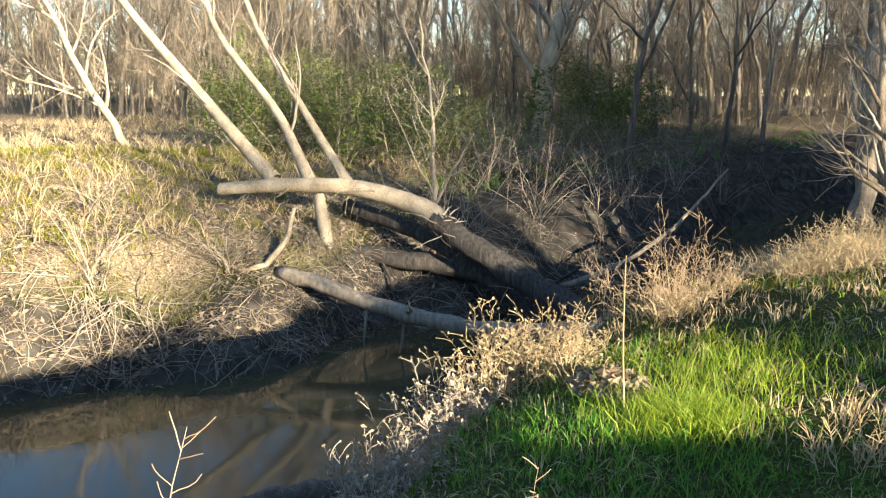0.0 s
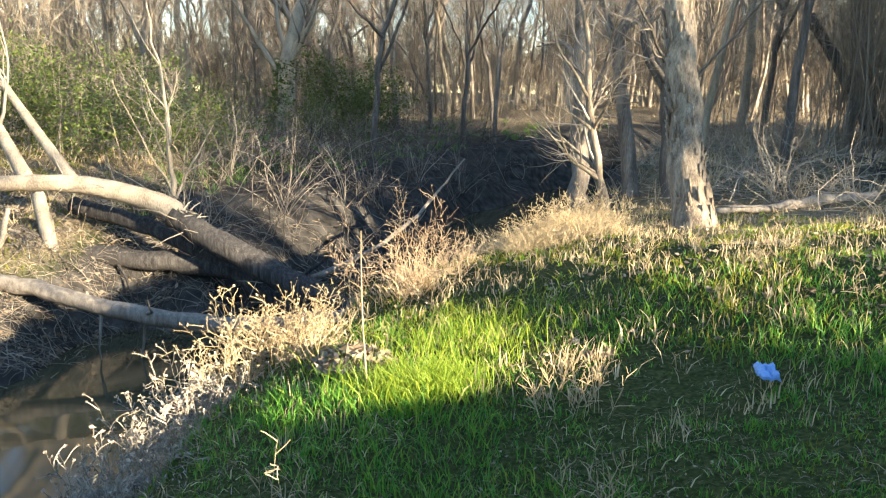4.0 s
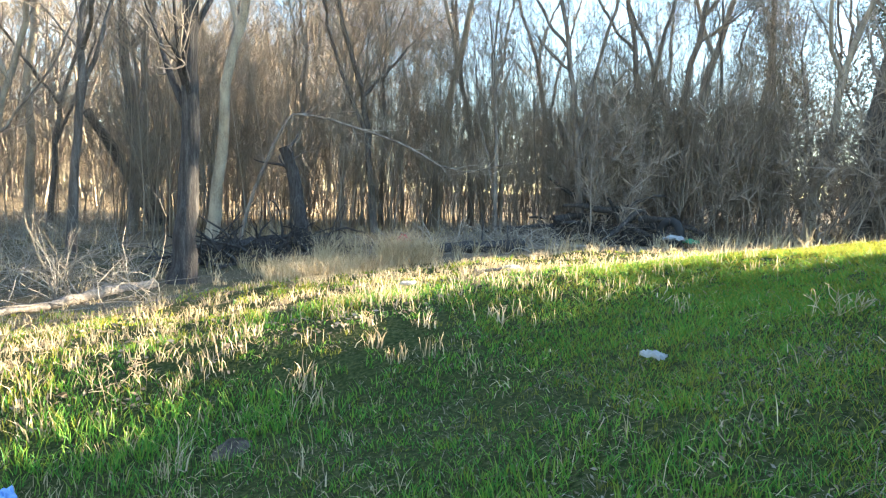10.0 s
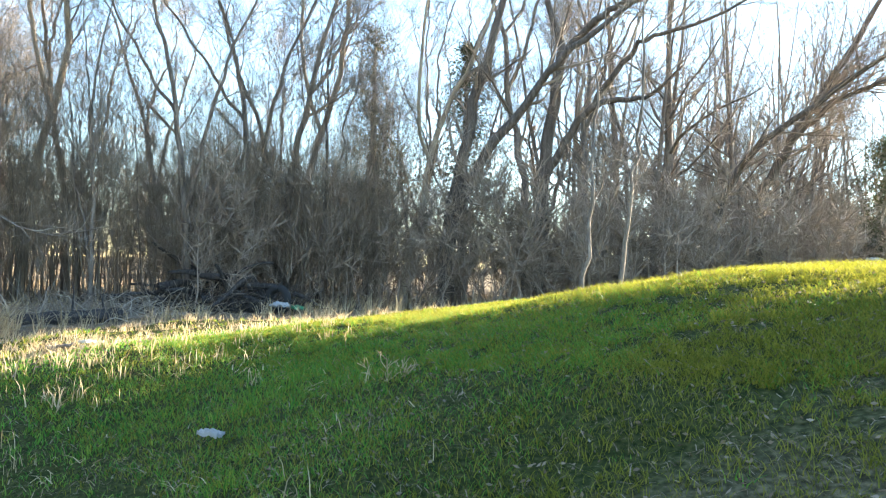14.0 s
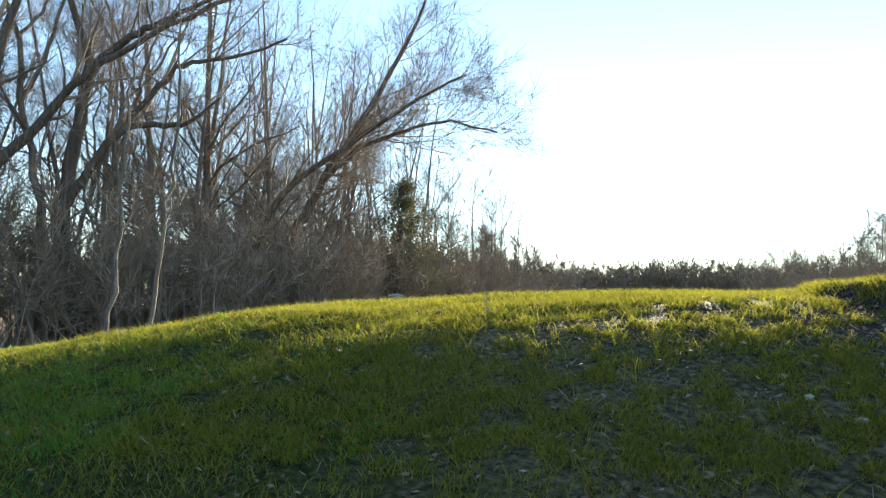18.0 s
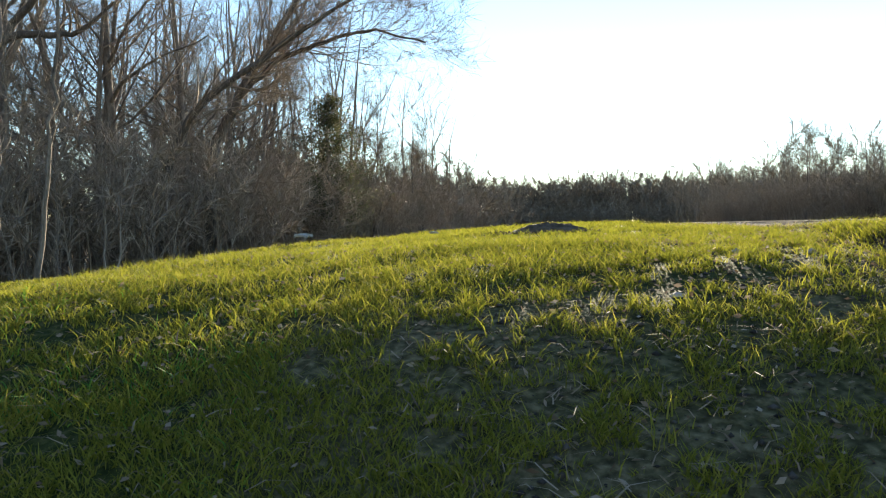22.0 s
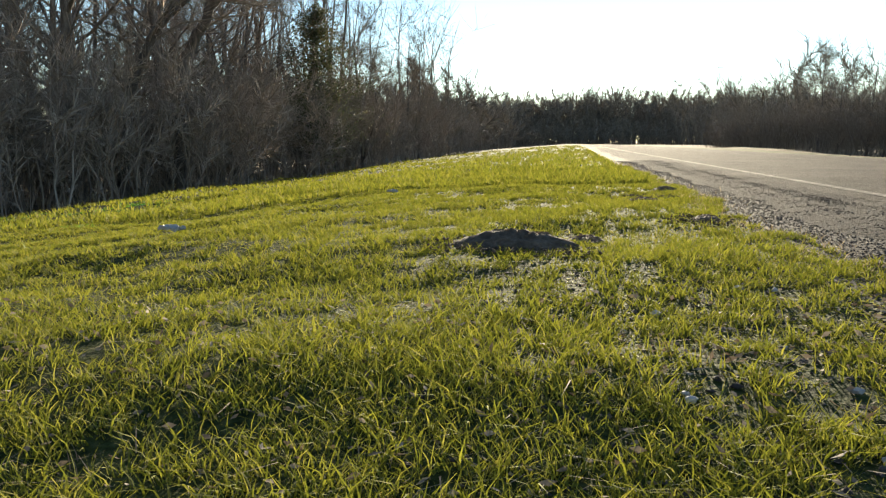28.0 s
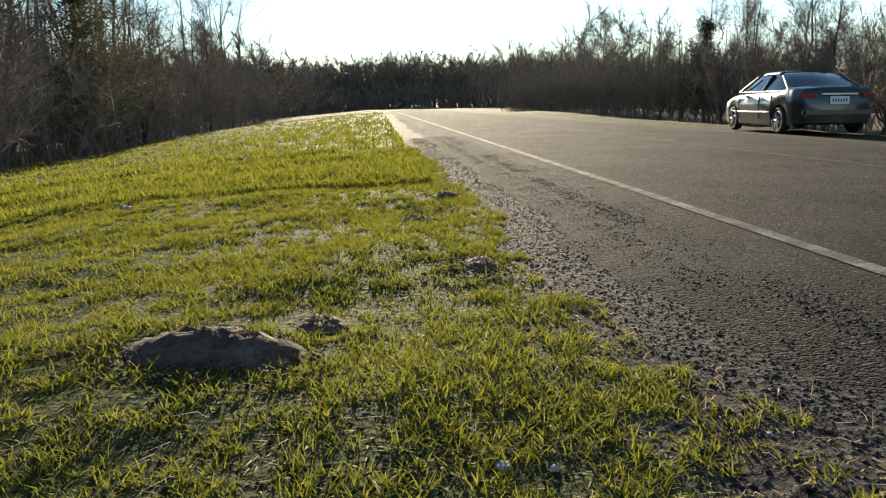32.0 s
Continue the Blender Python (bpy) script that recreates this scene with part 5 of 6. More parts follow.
tangle("twig_litter", "dry twigs, roots and leaves strewn over the sunlit bank", 605, 900, (1.5, 4.6), -9, -0.6, 0.5, 0.006, TWIG_GREY, 0.5, "twigs", -0.14)
tangle("twig_litter", "dark twigs and rootlets on the sunlit bank", 606, 700, (1.5, 5.5), -9, -0.6, 0.55, 0.009, BARK_DARK, 0.4, "twigs", -0.14)
tangle("pale_twigs", "thin brown twigs standing out of the shaded bank", 607, 170, (1.6, 7.0), -0.5, 9, 1.6, 0.009, TWIG, 2.2, "twigs", -0.04)
tangle("hanging_roots", "pale fine roots hanging down the undercut bank", 608, 420, (1.0, 2.0), -8, 3, 0.8, 0.006, TWIG_GREY, 0.1, "roots", -0.3)
fan = np.random.default_rng(611)
fan_lines = []
for _ in range(46):
    q = wander(fan, (-4.1 + fan.normal(0, 0.35), 8.55 + fan.normal(0, 0.12), -0.78), (fan.normal(0.25, 0.6), -0.8, -0.35), fan.uniform(0.6, 1.4), 8, 0.16, -0.06)
    q[:, 2] = np.maximum(q[:, 2], height(q[:, 0], q[:, 1]) + fan.uniform(0.01, 0.10))
    fan_lines.append((q, taper(fan.uniform(0.004, 0.008), 0.002, 9)))
v, f = tubes(fan_lines, 4)
tagged(mesh_object("hanging_roots", v, f, TWIG_GREY), "pale fan of roots hanging from the bush on the bank", "roots", kind="stuff")
br = np.random.default_rng(609)
bx, by = br.uniform(-9, -0.4, 30000), br.uniform(6, 16, 30000)
bc = creek_off(bx, by)
ok = (bc > 1.4) & (bc < 4.6)
bx, by = bx[ok][:5200], by[ok][:5200]
tagged(leaves(np.column_stack([bx, by, height(bx, by) + br.uniform(0.0, 0.04, len(bx))]), 0.04, br, LEAF_DEAD, "leaf_litter", flat=0.5), "dead leaves caught on the sunlit bank", "leaf litter", kind="stuff")
for i, (x, y, n, ln) in enumerate(((-4.2, 8.8, 18, 1.5), (-4.9, 10.4, 16, 1.2), (-3.0, 9.7, 10, 0.8), (-0.2, 11.9, 9, 1.5), (1.2, 13.2, 12, 1.6), (2.4, 14.2, 10, 1.3), (3.3, 16.0, 10, 1.5), (0.3, 14.6, 10, 1.7), (4.6, 17.6, 9, 1.4), (1.8, 17.2, 8, 1.8), (6.0, 19.0, 10, 1.5))):
    shrub("bare_shrub", "bare pale shrub rooted in the far creek bank", (x, y, gz(x, y)), 620 + i, n, ln, 0.009, TWIG_GREY, 0.7, 5, lift=-0.05, group="bare shrubs on the far bank")

# ---- grass, dry grass and fallen leaves ----
fb = np.random.default_rng(612)
fx, fy = fb.uniform(-14, -1.5, 120000), fb.uniform(7, 22, 120000)
fc = creek_off(fx, fy)
ok = (fc > 2.7 + 0.5 * waves(fx, fy, 1.4, 43)) & (fc < 9) & (waves(fx, fy, 0.7, 44) + 0.6 * waves(fx, fy, 0.25, 45) > -0.1 + 0.8 * smooth(-5.0, -2.0, fx))
fq = np.column_stack([fx[ok], fy[ok]])[:36000]
blades(fq, height(fq[:, 0], fq[:, 1]), fb.uniform(0.04, 0.13, len(fq)), fb.uniform(0.008, 0.016, len(fq)), fb.uniform(0.2, 1.2, len(fq)), fb, TURF, "grass", "yellow-green grass on top of the sunlit far bank", "grass")
gr = np.random.default_rng(700)


def tufts(n, xy, per, spread_r, r):
    k = r.integers(0, len(xy), n)
    return xy[k] + r.normal(0, spread_r, (n, 2))


def meadow(n_tuft, n, keep, d_max, power, r, cx=0.5, cy=-0.3, a0=-0.9, a1=2.6, d_min=0.9):
    a, d = r.uniform(a0, a1, n_tuft), d_min + (d_max - d_min) * r.uniform(0, 1, n_tuft) ** power
    xy = np.column_stack([cx + d * np.sin(a), cy + d * np.cos(a)])
    q = tufts(n, xy, 0, 0.045, r)
    return q[keep(q[:, 0], q[:, 1])]


def lush(x, y):
    s, w = road_sw(x, y)
    c = creek_off(x, y)
    top = bank_top(x)
    patch = waves(x, y, 1.6, 21) + 0.6 * waves(x, y, 0.5, 22) + 0.8 * waves(x, y, 0.19, 25)
    dry = smooth(3.2, 7.5, y + 0.5 * x - 1.0)
    bare = 1.6 * smooth(-5.0, -3.6, s) * smooth(-3.5, -1.8, w)
    return (c < -top * 0.93) & (patch > -0.75 + 1.4 * dry + 1.2 * bare + 3 * smooth(1.0, 1.4, height(x, y))) & (w > -10.5) & (w < 0.2 + 1.3 * smooth(-3.4, -4.6, s))


q = meadow(60000, 380000, lush, 15, 0.95, gr)
q = np.concatenate([q, meadow(9000, 36000, lush, 9, 0.9, gr, a0=2.6, a1=5.4)])
dist = np.hypot(q[:, 0] - 0.5, q[:, 1] + 0.3)
tall = 0.052 + 0.032 * np.clip(waves(q[:, 0], q[:, 1], 2.2, 23), -0.6, 1) + 0.022 * np.clip(waves(q[:, 0], q[:, 1], 0.24, 26), -1, 1)
tall = tall * (1 - 0.45 * smooth(0.35, 1.2, height(q[:, 0], q[:, 1])))
tall = tall * gr.uniform(0.6, 1.3, len(q))
thick = 0.0030 + 0.0009 * dist * gr.uniform(0.6, 1.2, len(q))
dried = gr.uniform(0, 1, len(q)) < 0.75 * smooth(3.4, 6.0, q[:, 1] + 0.35 * q[:, 0] + 0.7 * waves(q[:, 0], q[:, 1], 1.3, 27))
for part_of, mat_, label in ((~dried, GRASS, "lush green spring grass on the bank"), (dried, TURF, "yellowing grass near the brink of the creek")):
    blades(q[part_of], height(q[part_of, 0], q[part_of, 1]), tall[part_of], thick[part_of], gr.uniform(0.15, 1.1, int(part_of.sum())), gr, mat_, "grass", label, "grass")


def scraped(s, w):
    """The bare scraped earth at the corner of the road's shoulder."""
    return 0.95 * smooth(-0.95, -0.35, w) * smooth(-0.6, -1.3, s) * smooth(-4.0, -2.6, s)


def turf_patch(x, y):
    """Clumps and bare gaps of the turf, at three sizes."""
    return 0.6 * waves(x, y, 0.9, 31) + 0.8 * waves(x, y, 0.27, 32) + 0.7 * waves(x, y, 0.11, 34)


def verge(x, y):
    s, w = road_sw(x, y)
    patch = turf_patch(x, y)
    worn = 0.15 * smooth(-0.7, 0.0, w) + 0.9 * smooth(-1.9, -2.6, s) * smooth(-1.9, -0.6, w)
    return (w < 0.10 + road_edge(s)) & (w > -12) & (s > -4.6) & (patch > -1.45 - 1.3 * smooth(-2.0, 0.2, s) + worn + scraped(s, w) - 0.2 * smooth(-1.9, -2.7, s))


vn = 40000
vs_, vw_ = -3.4 + 12.0 * gr.uniform(0, 1, vn) ** 1.4, 0.45 - 6.6 * gr.uniform(0, 1, vn) ** 1.15
q = tufts(760000, np.column_stack(road_xy(vs_, vw_)), 0, 0.05, gr)
q = q[verge(q[:, 0], q[:, 1])]
dist = np.hypot(q[:, 0] - 3.1, q[:, 1] + 3.0)
tall = gr.uniform(0.018, 0.038, len(q)) * (0.40 + 0.75 * smooth(-0.75, 0.3, turf_patch(q[:, 0], q[:, 1])))
thick = 0.0026 + 0.0012 * dist * gr.uniform(0.6, 1.2, len(q))


def shaded_green(q):
    """Where the turf on the slope is green rather than yellow."""
    s, w = road_sw(q[:, 0], q[:, 1])
    return gr.uniform(0, 1, len(q)) < 0.55 * smooth(-1.3, -2.5, w + 0.4 * waves(q[:, 0], q[:, 1], 1.1, 36)) * smooth(-1.8, -3.2, s)


green = shaded_green(q)
for part_of, mat_, label in ((~green, TURF, "short yellow-green turf on the road verge"), (green, GRASS, "short green turf on the slope above the creek")):
    blades(q[part_of], height(q[part_of, 0], q[part_of, 1]), tall[part_of], thick[part_of], gr.uniform(0.3, 1.2, int(part_of.sum())), gr, mat_, "grass", label, "grass")


n = 90000
us_, uw_ = -1.2 + 9 * gr.uniform(0, 1, n) ** 1.3, 0.08 - 3.6 * gr.uniform(0, 1, n) ** 1.3
q = np.column_stack(road_xy(us_, uw_))
q = q[uw_ < 0.06 + road_edge(us_)]
n = len(q)
blades(q, height(q[:, 0], q[:, 1]), gr.uniform(0.014, 0.028, n), gr.uniform(0.004, 0.009, n), gr.uniform(0.8, 2.2, n), gr, TURF, "grass", "matted low turf between the taller blades", "grass")


def slope(x, y):
    s, w = road_sw(x, y)
    patch = turf_patch(x, y)
    worn = 0.6 * smooth(-1.9, -0.7, w) * smooth(-1.6, -2.6, s) * smooth(-5.6, -4.4, s)
    return patch > -0.8 + worn + scraped(s, w)


gs_, gw_ = gr.uniform(-4.5, -1.0, 11000), 0.7 - 6.0 * gr.uniform(0, 1, 11000) ** 1.3
q = tufts(150000, np.column_stack(road_xy(gs_, gw_)), 0, 0.05, gr)
q = q[slope(q[:, 0], q[:, 1])]
green = shaded_green(q)
for part_of, mat_, label in ((~green, TURF, "thin grass on the shaded slope below the road"), (green, GRASS, "thin green grass on the shaded slope")):
    n = int(part_of.sum())
    blades(q[part_of], height(q[part_of, 0], q[part_of, 1]), gr.uniform(0.024, 0.062, n), gr.uniform(0.0022, 0.0042, n), gr.uniform(0.4, 1.4, n), gr, mat_, "grass", label, "grass")


ls_, lw_ = gr.uniform(-7.5, -0.8, 7000), 0.35 - 3.4 * gr.uniform(0, 1, 7000) ** 1.2
lx_, ly_ = road_xy(ls_, lw_)
tagged(leaves(np.column_stack([lx_, ly_, height(lx_, ly_) + gr.uniform(0.004, 0.018, 7000)]), 0.010, gr, LEAF_DEAD, "leaf_litter", flat=0.3), "small dead leaves lying in the thin grass of the slope", "leaf litter", kind="stuff")
gs_ = gr.uniform(-6.5, 4.5, 2600)
gw_ = -0.02 - 5.0 * gr.uniform(0, 1, 2600) ** 1.3
q = tufts(24000, np.column_stack(road_xy(gs_, gw_)), 0, 0.018, gr)
blades(q, height(q[:, 0], q[:, 1]), gr.uniform(0.022, 0.060, len(q)), gr.uniform(0.002, 0.004, len(q)), gr.uniform(0.1, 0.7, len(q)), gr, TURF, "grass", "taller green tufts standing in the turf", "grass")


def verge_far(x, y):
    s, w = road_sw(x, y)
    return (w < -0.05) & (w > -9.5) & (s > 4)


q = meadow(30000, 130000, verge_far, 75, 2.1, gr, 2.6, -2.2, 1.5, 2.6, 7)
dist = np.hypot(q[:, 0] - 3.0, q[:, 1] + 2.8)
blades(q, height(q[:, 0], q[:, 1]), gr.uniform(0.03, 0.10, len(q)), np.minimum(0.004 + 0.0014 * dist, 0.035), gr.uniform(0.2, 1.0, len(q)), gr, TURF, "grass", "short turf running on along the road", "grass")


def dry_zone(x, y):
    s, w = road_sw(x, y)
    c = creek_off(x, y)
    patch = waves(x, y, 1.3, 41) + 0.6 * waves(x, y, 0.4, 42)
    return (c < -2.3) & (w > -11) & (y + 0.5 * x > 3.6 + 0.8 * patch) & (patch > -0.3) & (s < 2)


q = meadow(4600, 60000, dry_zone, 16, 0.8, gr, d_min=3)
blades(q, height(q[:, 0], q[:, 1]), gr.uniform(0.05, 0.14, len(q)), gr.uniform(0.004, 0.010, len(q)), gr.uniform(0.1, 0.9, len(q)), gr, DRY, "dry_grass", "tan dry grass stubble among the green", "dry grass")
q = meadow(9000, 14000, lambda x, y: lush(x, y) & (waves(x, y, 0.8, 24) > 0.1), 8, 0.9, gr, d_min=1.0)
blades(q, height(q[:, 0], q[:, 1]) + gr.uniform(0.01, 0.04, len(q)), gr.uniform(0.02, 0.05, len(q)), gr.uniform(0.003, 0.007, len(q)), gr.uniform(1.5, 3.5, len(q)), gr, DRY, "dry_grass", "flattened dead blades among the green grass", "dry grass")
q = meadow(500, 2600, lambda x, y: lush(x, y), 9, 0.9, gr, d_min=1.6)
blades(q, height(q[:, 0], q[:, 1]), gr.uniform(0.05, 0.13, len(q)), gr.uniform(0.003, 0.005, len(q)), gr.uniform(0.1, 0.8, len(q)), gr, DRY, "dry_grass", "scattered dry stalks in the green grass", "dry grass")


def stub_zone(x, y):
    s, w = road_sw(x, y)
    c = creek_off(x, y)
    v = y + 0.5 * x + 0.5 * waves(x, y, 1.5, 43)
    return (c < -2.4) & (w > -11) & (s < -2.5) & (v > 3.0) & (v < 8.5)


a_, d_ = gr.uniform(-0.35, 1.5, 620), 2.0 + 9.0 * gr.uniform(0, 1, 620) ** 0.9
cq = np.column_stack([0.5 + d_ * np.sin(a_), -0.3 + d_ * np.cos(a_)])
cq = cq[stub_zone(cq[:, 0], cq[:, 1])]
q = tufts(len(cq) * 9, cq, 0, 0.035, gr)
blades(q, height(q[:, 0], q[:, 1]), gr.uniform(0.04, 0.115, len(q)), gr.uniform(0.003, 0.0065, len(q)), gr.uniform(0.0, 0.6, len(q)), gr, DRY, "dry_grass", "upright pale clipped stubs of dry grass in bunches", "dry grass")
q = meadow(16000, 42000, lambda x, y: (creek_off(x, y) < -3.0) & (road_sw(x, y)[1] > -10) & (road_sw(x, y)[0] < -2.5), 9, 0.85, gr, d_min=1.0)
blades(q, height(q[:, 0], q[:, 1]) + gr.uniform(0.0, 0.03, len(q)), gr.uniform(0.012, 0.035, len(q)), gr.uniform(0.002, 0.005, len(q)), gr.uniform(1.5, 4.0, len(q)), gr, LEAF_DEAD, "dry_grass", "grey-brown thatch lying between the green blades", "dry grass")


def brake(x, y):
    s, w = road_sw(x, y)
    c = creek_off(x, y)
    d = np.hypot(x - 0.5, y + 0.3)
    return (c < -2.2) & (d > 11.5 + waves(x, y, 3, 51)) & (w < -9.5) & (waves(x, y, 2.2, 52) > -0.5)


q = meadow(2600, 26000, brake, 30, 1.1, gr, d_min=11)
blades(q, height(q[:, 0], q[:, 1]), gr.uniform(0.12, 0.42, len(q)), gr.uniform(0.008, 0.02, len(q)), gr.uniform(0.2, 0.9, len(q)), gr, DRY, "tall_dry_grass", "tall pale dry grass before the woods", "dry grass")


def far_bank(x, y):
    c = creek_off(x, y)
    return (c > 3.3) & (c < 24) & (y < 40) & (waves(x, y, 2.0, 53) > -0.2 - 0.8 * (x < 0))


def far_dry(x, y):
    return far_bank(x, y) & ((x < -0.4) | (waves(x, y, 1.1, 55) > 0.75) | (creek_off(x, y) > 8))


q = meadow(5600, 56000, far_dry, 40, 1.0, gr, d_min=8, a0=-0.75, a1=0.8)
blades(q, height(q[:, 0], q[:, 1]), gr.uniform(0.08, 0.36, len(q)), gr.uniform(0.006, 0.016, len(q)), gr.uniform(0.4, 1.5, len(q)), gr, DRY, "dry_grass", "tan dry grass on the far creek bank", "dry grass")
q = meadow(4200, 46000, lambda x, y: far_bank(x, y) & (x > -1) & (waves(x, y, 2.6, 54) > -0.6), 30, 1.0, gr, d_min=8, a0=-0.7, a1=0.8)
blades(q, height(q[:, 0], q[:, 1]), gr.uniform(0.08, 0.25, len(q)), gr.uniform(0.006, 0.014, len(q)), gr.uniform(0.4, 1.2, len(q)), gr, GRASS, "grass", "patches of new green grass on the far bank", "grass")


def litter_zone(x, y):
    c = creek_off(x, y)
    s, w = road_sw(x, y)
    return (np.abs(c) > 1.5) & (w < -2) & ((c > 4.6) | ((c < 0) & (y + 0.5 * x > 4.5)))


q = meadow(20000, 26000, litter_zone, 26, 1.0, gr, d_min=3, a0=-0.8, a1=1.9)
lz = height(q[:, 0], q[:, 1]) + gr.uniform(0.005, 0.03, len(q))
tagged(leaves(np.column_stack([q, lz]), np.where(creek_off(q[:, 0], q[:, 1]) < 0, 0.022, 0.045), gr, LEAF_DEAD, "leaf_litter", flat=0.25), "brown and grey fallen leaves", "leaf litter", kind="stuff")

# ---- litter on the grass ----
def paint(name, colour, rough=0.5, metal=0.0, coat=0.0):
    m = material(name, [tuple(0.85 * v for v in colour), colour, tuple(min(1, 1.12 * v) for v in colour)], 3, rough, 0.05, metal=metal, spec=0.5)
    m.node_tree.nodes["Principled BSDF"].inputs["Coat Weight"].default_value = coat
    return m


BLUE, WHITE, RED, GREEN_P = paint("blue_film", (0.16, 0.30, 0.55)), paint("white_film", (0.27, 0.27, 0.26)), paint("red_plastic", (0.45, 0.04, 0.07)), paint("green_plastic", (0.05, 0.22, 0.10))
PAPER = paint("paper", (0.42, 0.37, 0.29), 0.9)


def crumpled(name, label, category, x, y, sx, sy, hgt, mat, seed, turn=0.0, group=""):
    """A crumpled sheet with thickness, lying on the grass."""
    r = np.random.default_rng(seed)
    bm = bmesh.new()
    bmesh.ops.create_grid(bm, x_segments=9, y_segments=7, size=0.5)
    for v in bm.verts:
        u, w = v.co.x, v.co.y
        edge = 1 - 1.2 * max(abs(u), abs(w)) ** 2
        v.co = ((u + r.normal(0, 0.03)) * sx, (w + r.normal(0, 0.03)) * sy, hgt * (0.35 + 0.65 * edge * r.uniform(0.3, 1.0)) + 0.03)
    ext = bmesh.ops.extrude_face_region(bm, geom=bm.faces[:])
    for g in ext["geom"]:
        if isinstance(g, bmesh.types.BMVert):
            g.co.z -= 0.012
    me = bpy.data.meshes.new(name)
    bm.to_mesh(me)
    bm.free()
    me.materials.append(mat)
    ob = new(name, me)
    ob.matrix_basis = pose(x, y, gz(x, y) + 0.01, 0, 0, turn)
    return tagged(ob, label, category, group)


crumpled("plastic_bag", "crumpled pale blue plastic bag lying in the green grass", "litter", 2.36, 2.74, 0.17, 0.085, 0.075, BLUE, 1, -118)
crumpled("plastic_scrap", "torn grey-white plastic scrap in the grass", "litter", 3.60, 0.50, 0.11, 0.045, 0.045, WHITE, 2, 65)
crumpled("paper_scrap", "flat tan paper scrap lying on the dry grass", "litter", 5.8, 2.88, 0.17, 0.10, 0.03, PAPER, 3, 15)
crumpled("paper_scrap", "pale paper scrap lying beside a stick", "litter", 6.3, 2.2, 0.11, 0.07, 0.03, PAPER, 4, -15)
crumpled("paper_scrap", "pale paper scrap lying in the sunlit grass", "litter", 7.3, 2.55, 0.12, 0.08, 0.03, PAPER, 14, -35)
crumpled("plastic_bag", "white plastic bag at the edge of the brush", "litter", 14.8, 2.56, 0.45, 0.35, 0.22, WHITE, 5, 10)
crumpled("plastic_bag", "green plastic bag beside the white one", "litter", 16.9, 2.65, 0.4, 0.3, 0.18, GREEN_P, 6, 40)
crumpled("red_wrapper", "faded red wrapper caught in the dry grass", "litter", 13.65, 7.43, 0.26, 0.22, 0.30, RED, 7)
crumpled("paper_scrap", "small white scrap on the turf", "litter", 7.9, -5.68, 0.07, 0.05, 0.03, WHITE, 8)
crumpled("paper_scrap", "small white scrap on the turf", "litter", 6.15, -3.43, 0.10, 0.06, 0.04, WHITE, 9, 30)
lr = np.random.default_rng(815)
la, ld = lr.uniform(0, 6.28, 420), 0.2 * lr.uniform(0, 1, 420) ** 0.6
lx, ly = 0.78 + ld * np.cos(la), 3.85 + 1.3 * ld * np.sin(la)
heap = leaves(np.column_stack([lx, ly, height(lx, ly) + 0.03 + 0.09 * lr.uniform(0, 1, 420) * (1 - ld / 0.22)]), 0.04, lr, LEAF_DEAD, "leaf_heap")
tagged(heap, "heap of pale dead leaves at the top of the bank", "leaf heap", kind="stuff")


# ---- brush pile, tyre, mounds and stones ----
def brush_pile():
    e = thing("brush_pile", "dark heap of uprooted logs and roots before the woods", "brush pile", (17.8, 4.6, gz(17.8, 4.6)))
    r = np.random.default_rng(811)
    for i in range(38):
        p = np.array([r.normal(0, 0.55), r.normal(0, 0.95), 0.08 + 0.75 * r.uniform() ** 1.3])
        a = r.uniform(0, 6.28)
        q = wander(r, p, (math.cos(a) * 0.5, math.sin(a), r.normal(0, 0.25)), r.uniform(0.5, 1.6), 6, 0.12, -0.03)
        q[:, 2] = np.maximum(q[:, 2], 0.03)
        v, f = tubes([(q, taper(r.uniform(0.04, 0.12), 0.03, 7))], 7, 0.08, r)
        mesh_object("log", v, f, BARK_FURROW, e, smooth_shade=True)
    lines = [(wander(r, (r.normal(0, 0.6), r.normal(0, 1.1), 0.1), (r.normal(0, 1), r.normal(0, 1), 0.8), r.uniform(0.5, 1.5), 5, 0.2, -0.1), taper(0.012, 0.004, 6)) for _ in range(180)]
    v, f = tubes(lines, 3)
    tagged(mesh_object("twig_mass", v, f, BARK_DARK, e), kind="stuff")


brush_pile()


def brush_row(name, label, p0, p1, n, wide, length, r0, mat, seed, up=0.6):
    """A row of dead sticks lying and leaning across one another."""
    r = np.random.default_rng(seed)
    lines = []
    for _ in range(n):
        u = r.uniform()
        x, y = p0[0] + (p1[0] - p0[0]) * u + r.normal(0, wide), p0[1] + (p1[1] - p0[1]) * u + r.normal(0, wide)
        q = wander(r, (x, y, gz(x, y) + 0.02), (r.normal(0, 1), r.normal(0, 1), up * abs(r.normal())), length * r.uniform(0.4, 1.2), 6, 0.2, -0.08)
        q[:, 2] = np.maximum(q[:, 2], height(q[:, 0], q[:, 1]) + 0.01)
        lines.append((q, taper(r0 * r.uniform(0.5, 1.6), r0 * 0.3, 7)))
    v, f = tubes(lines, 4)
    tagged(mesh_object(name, v, f, mat), label, "brush", kind="stuff")


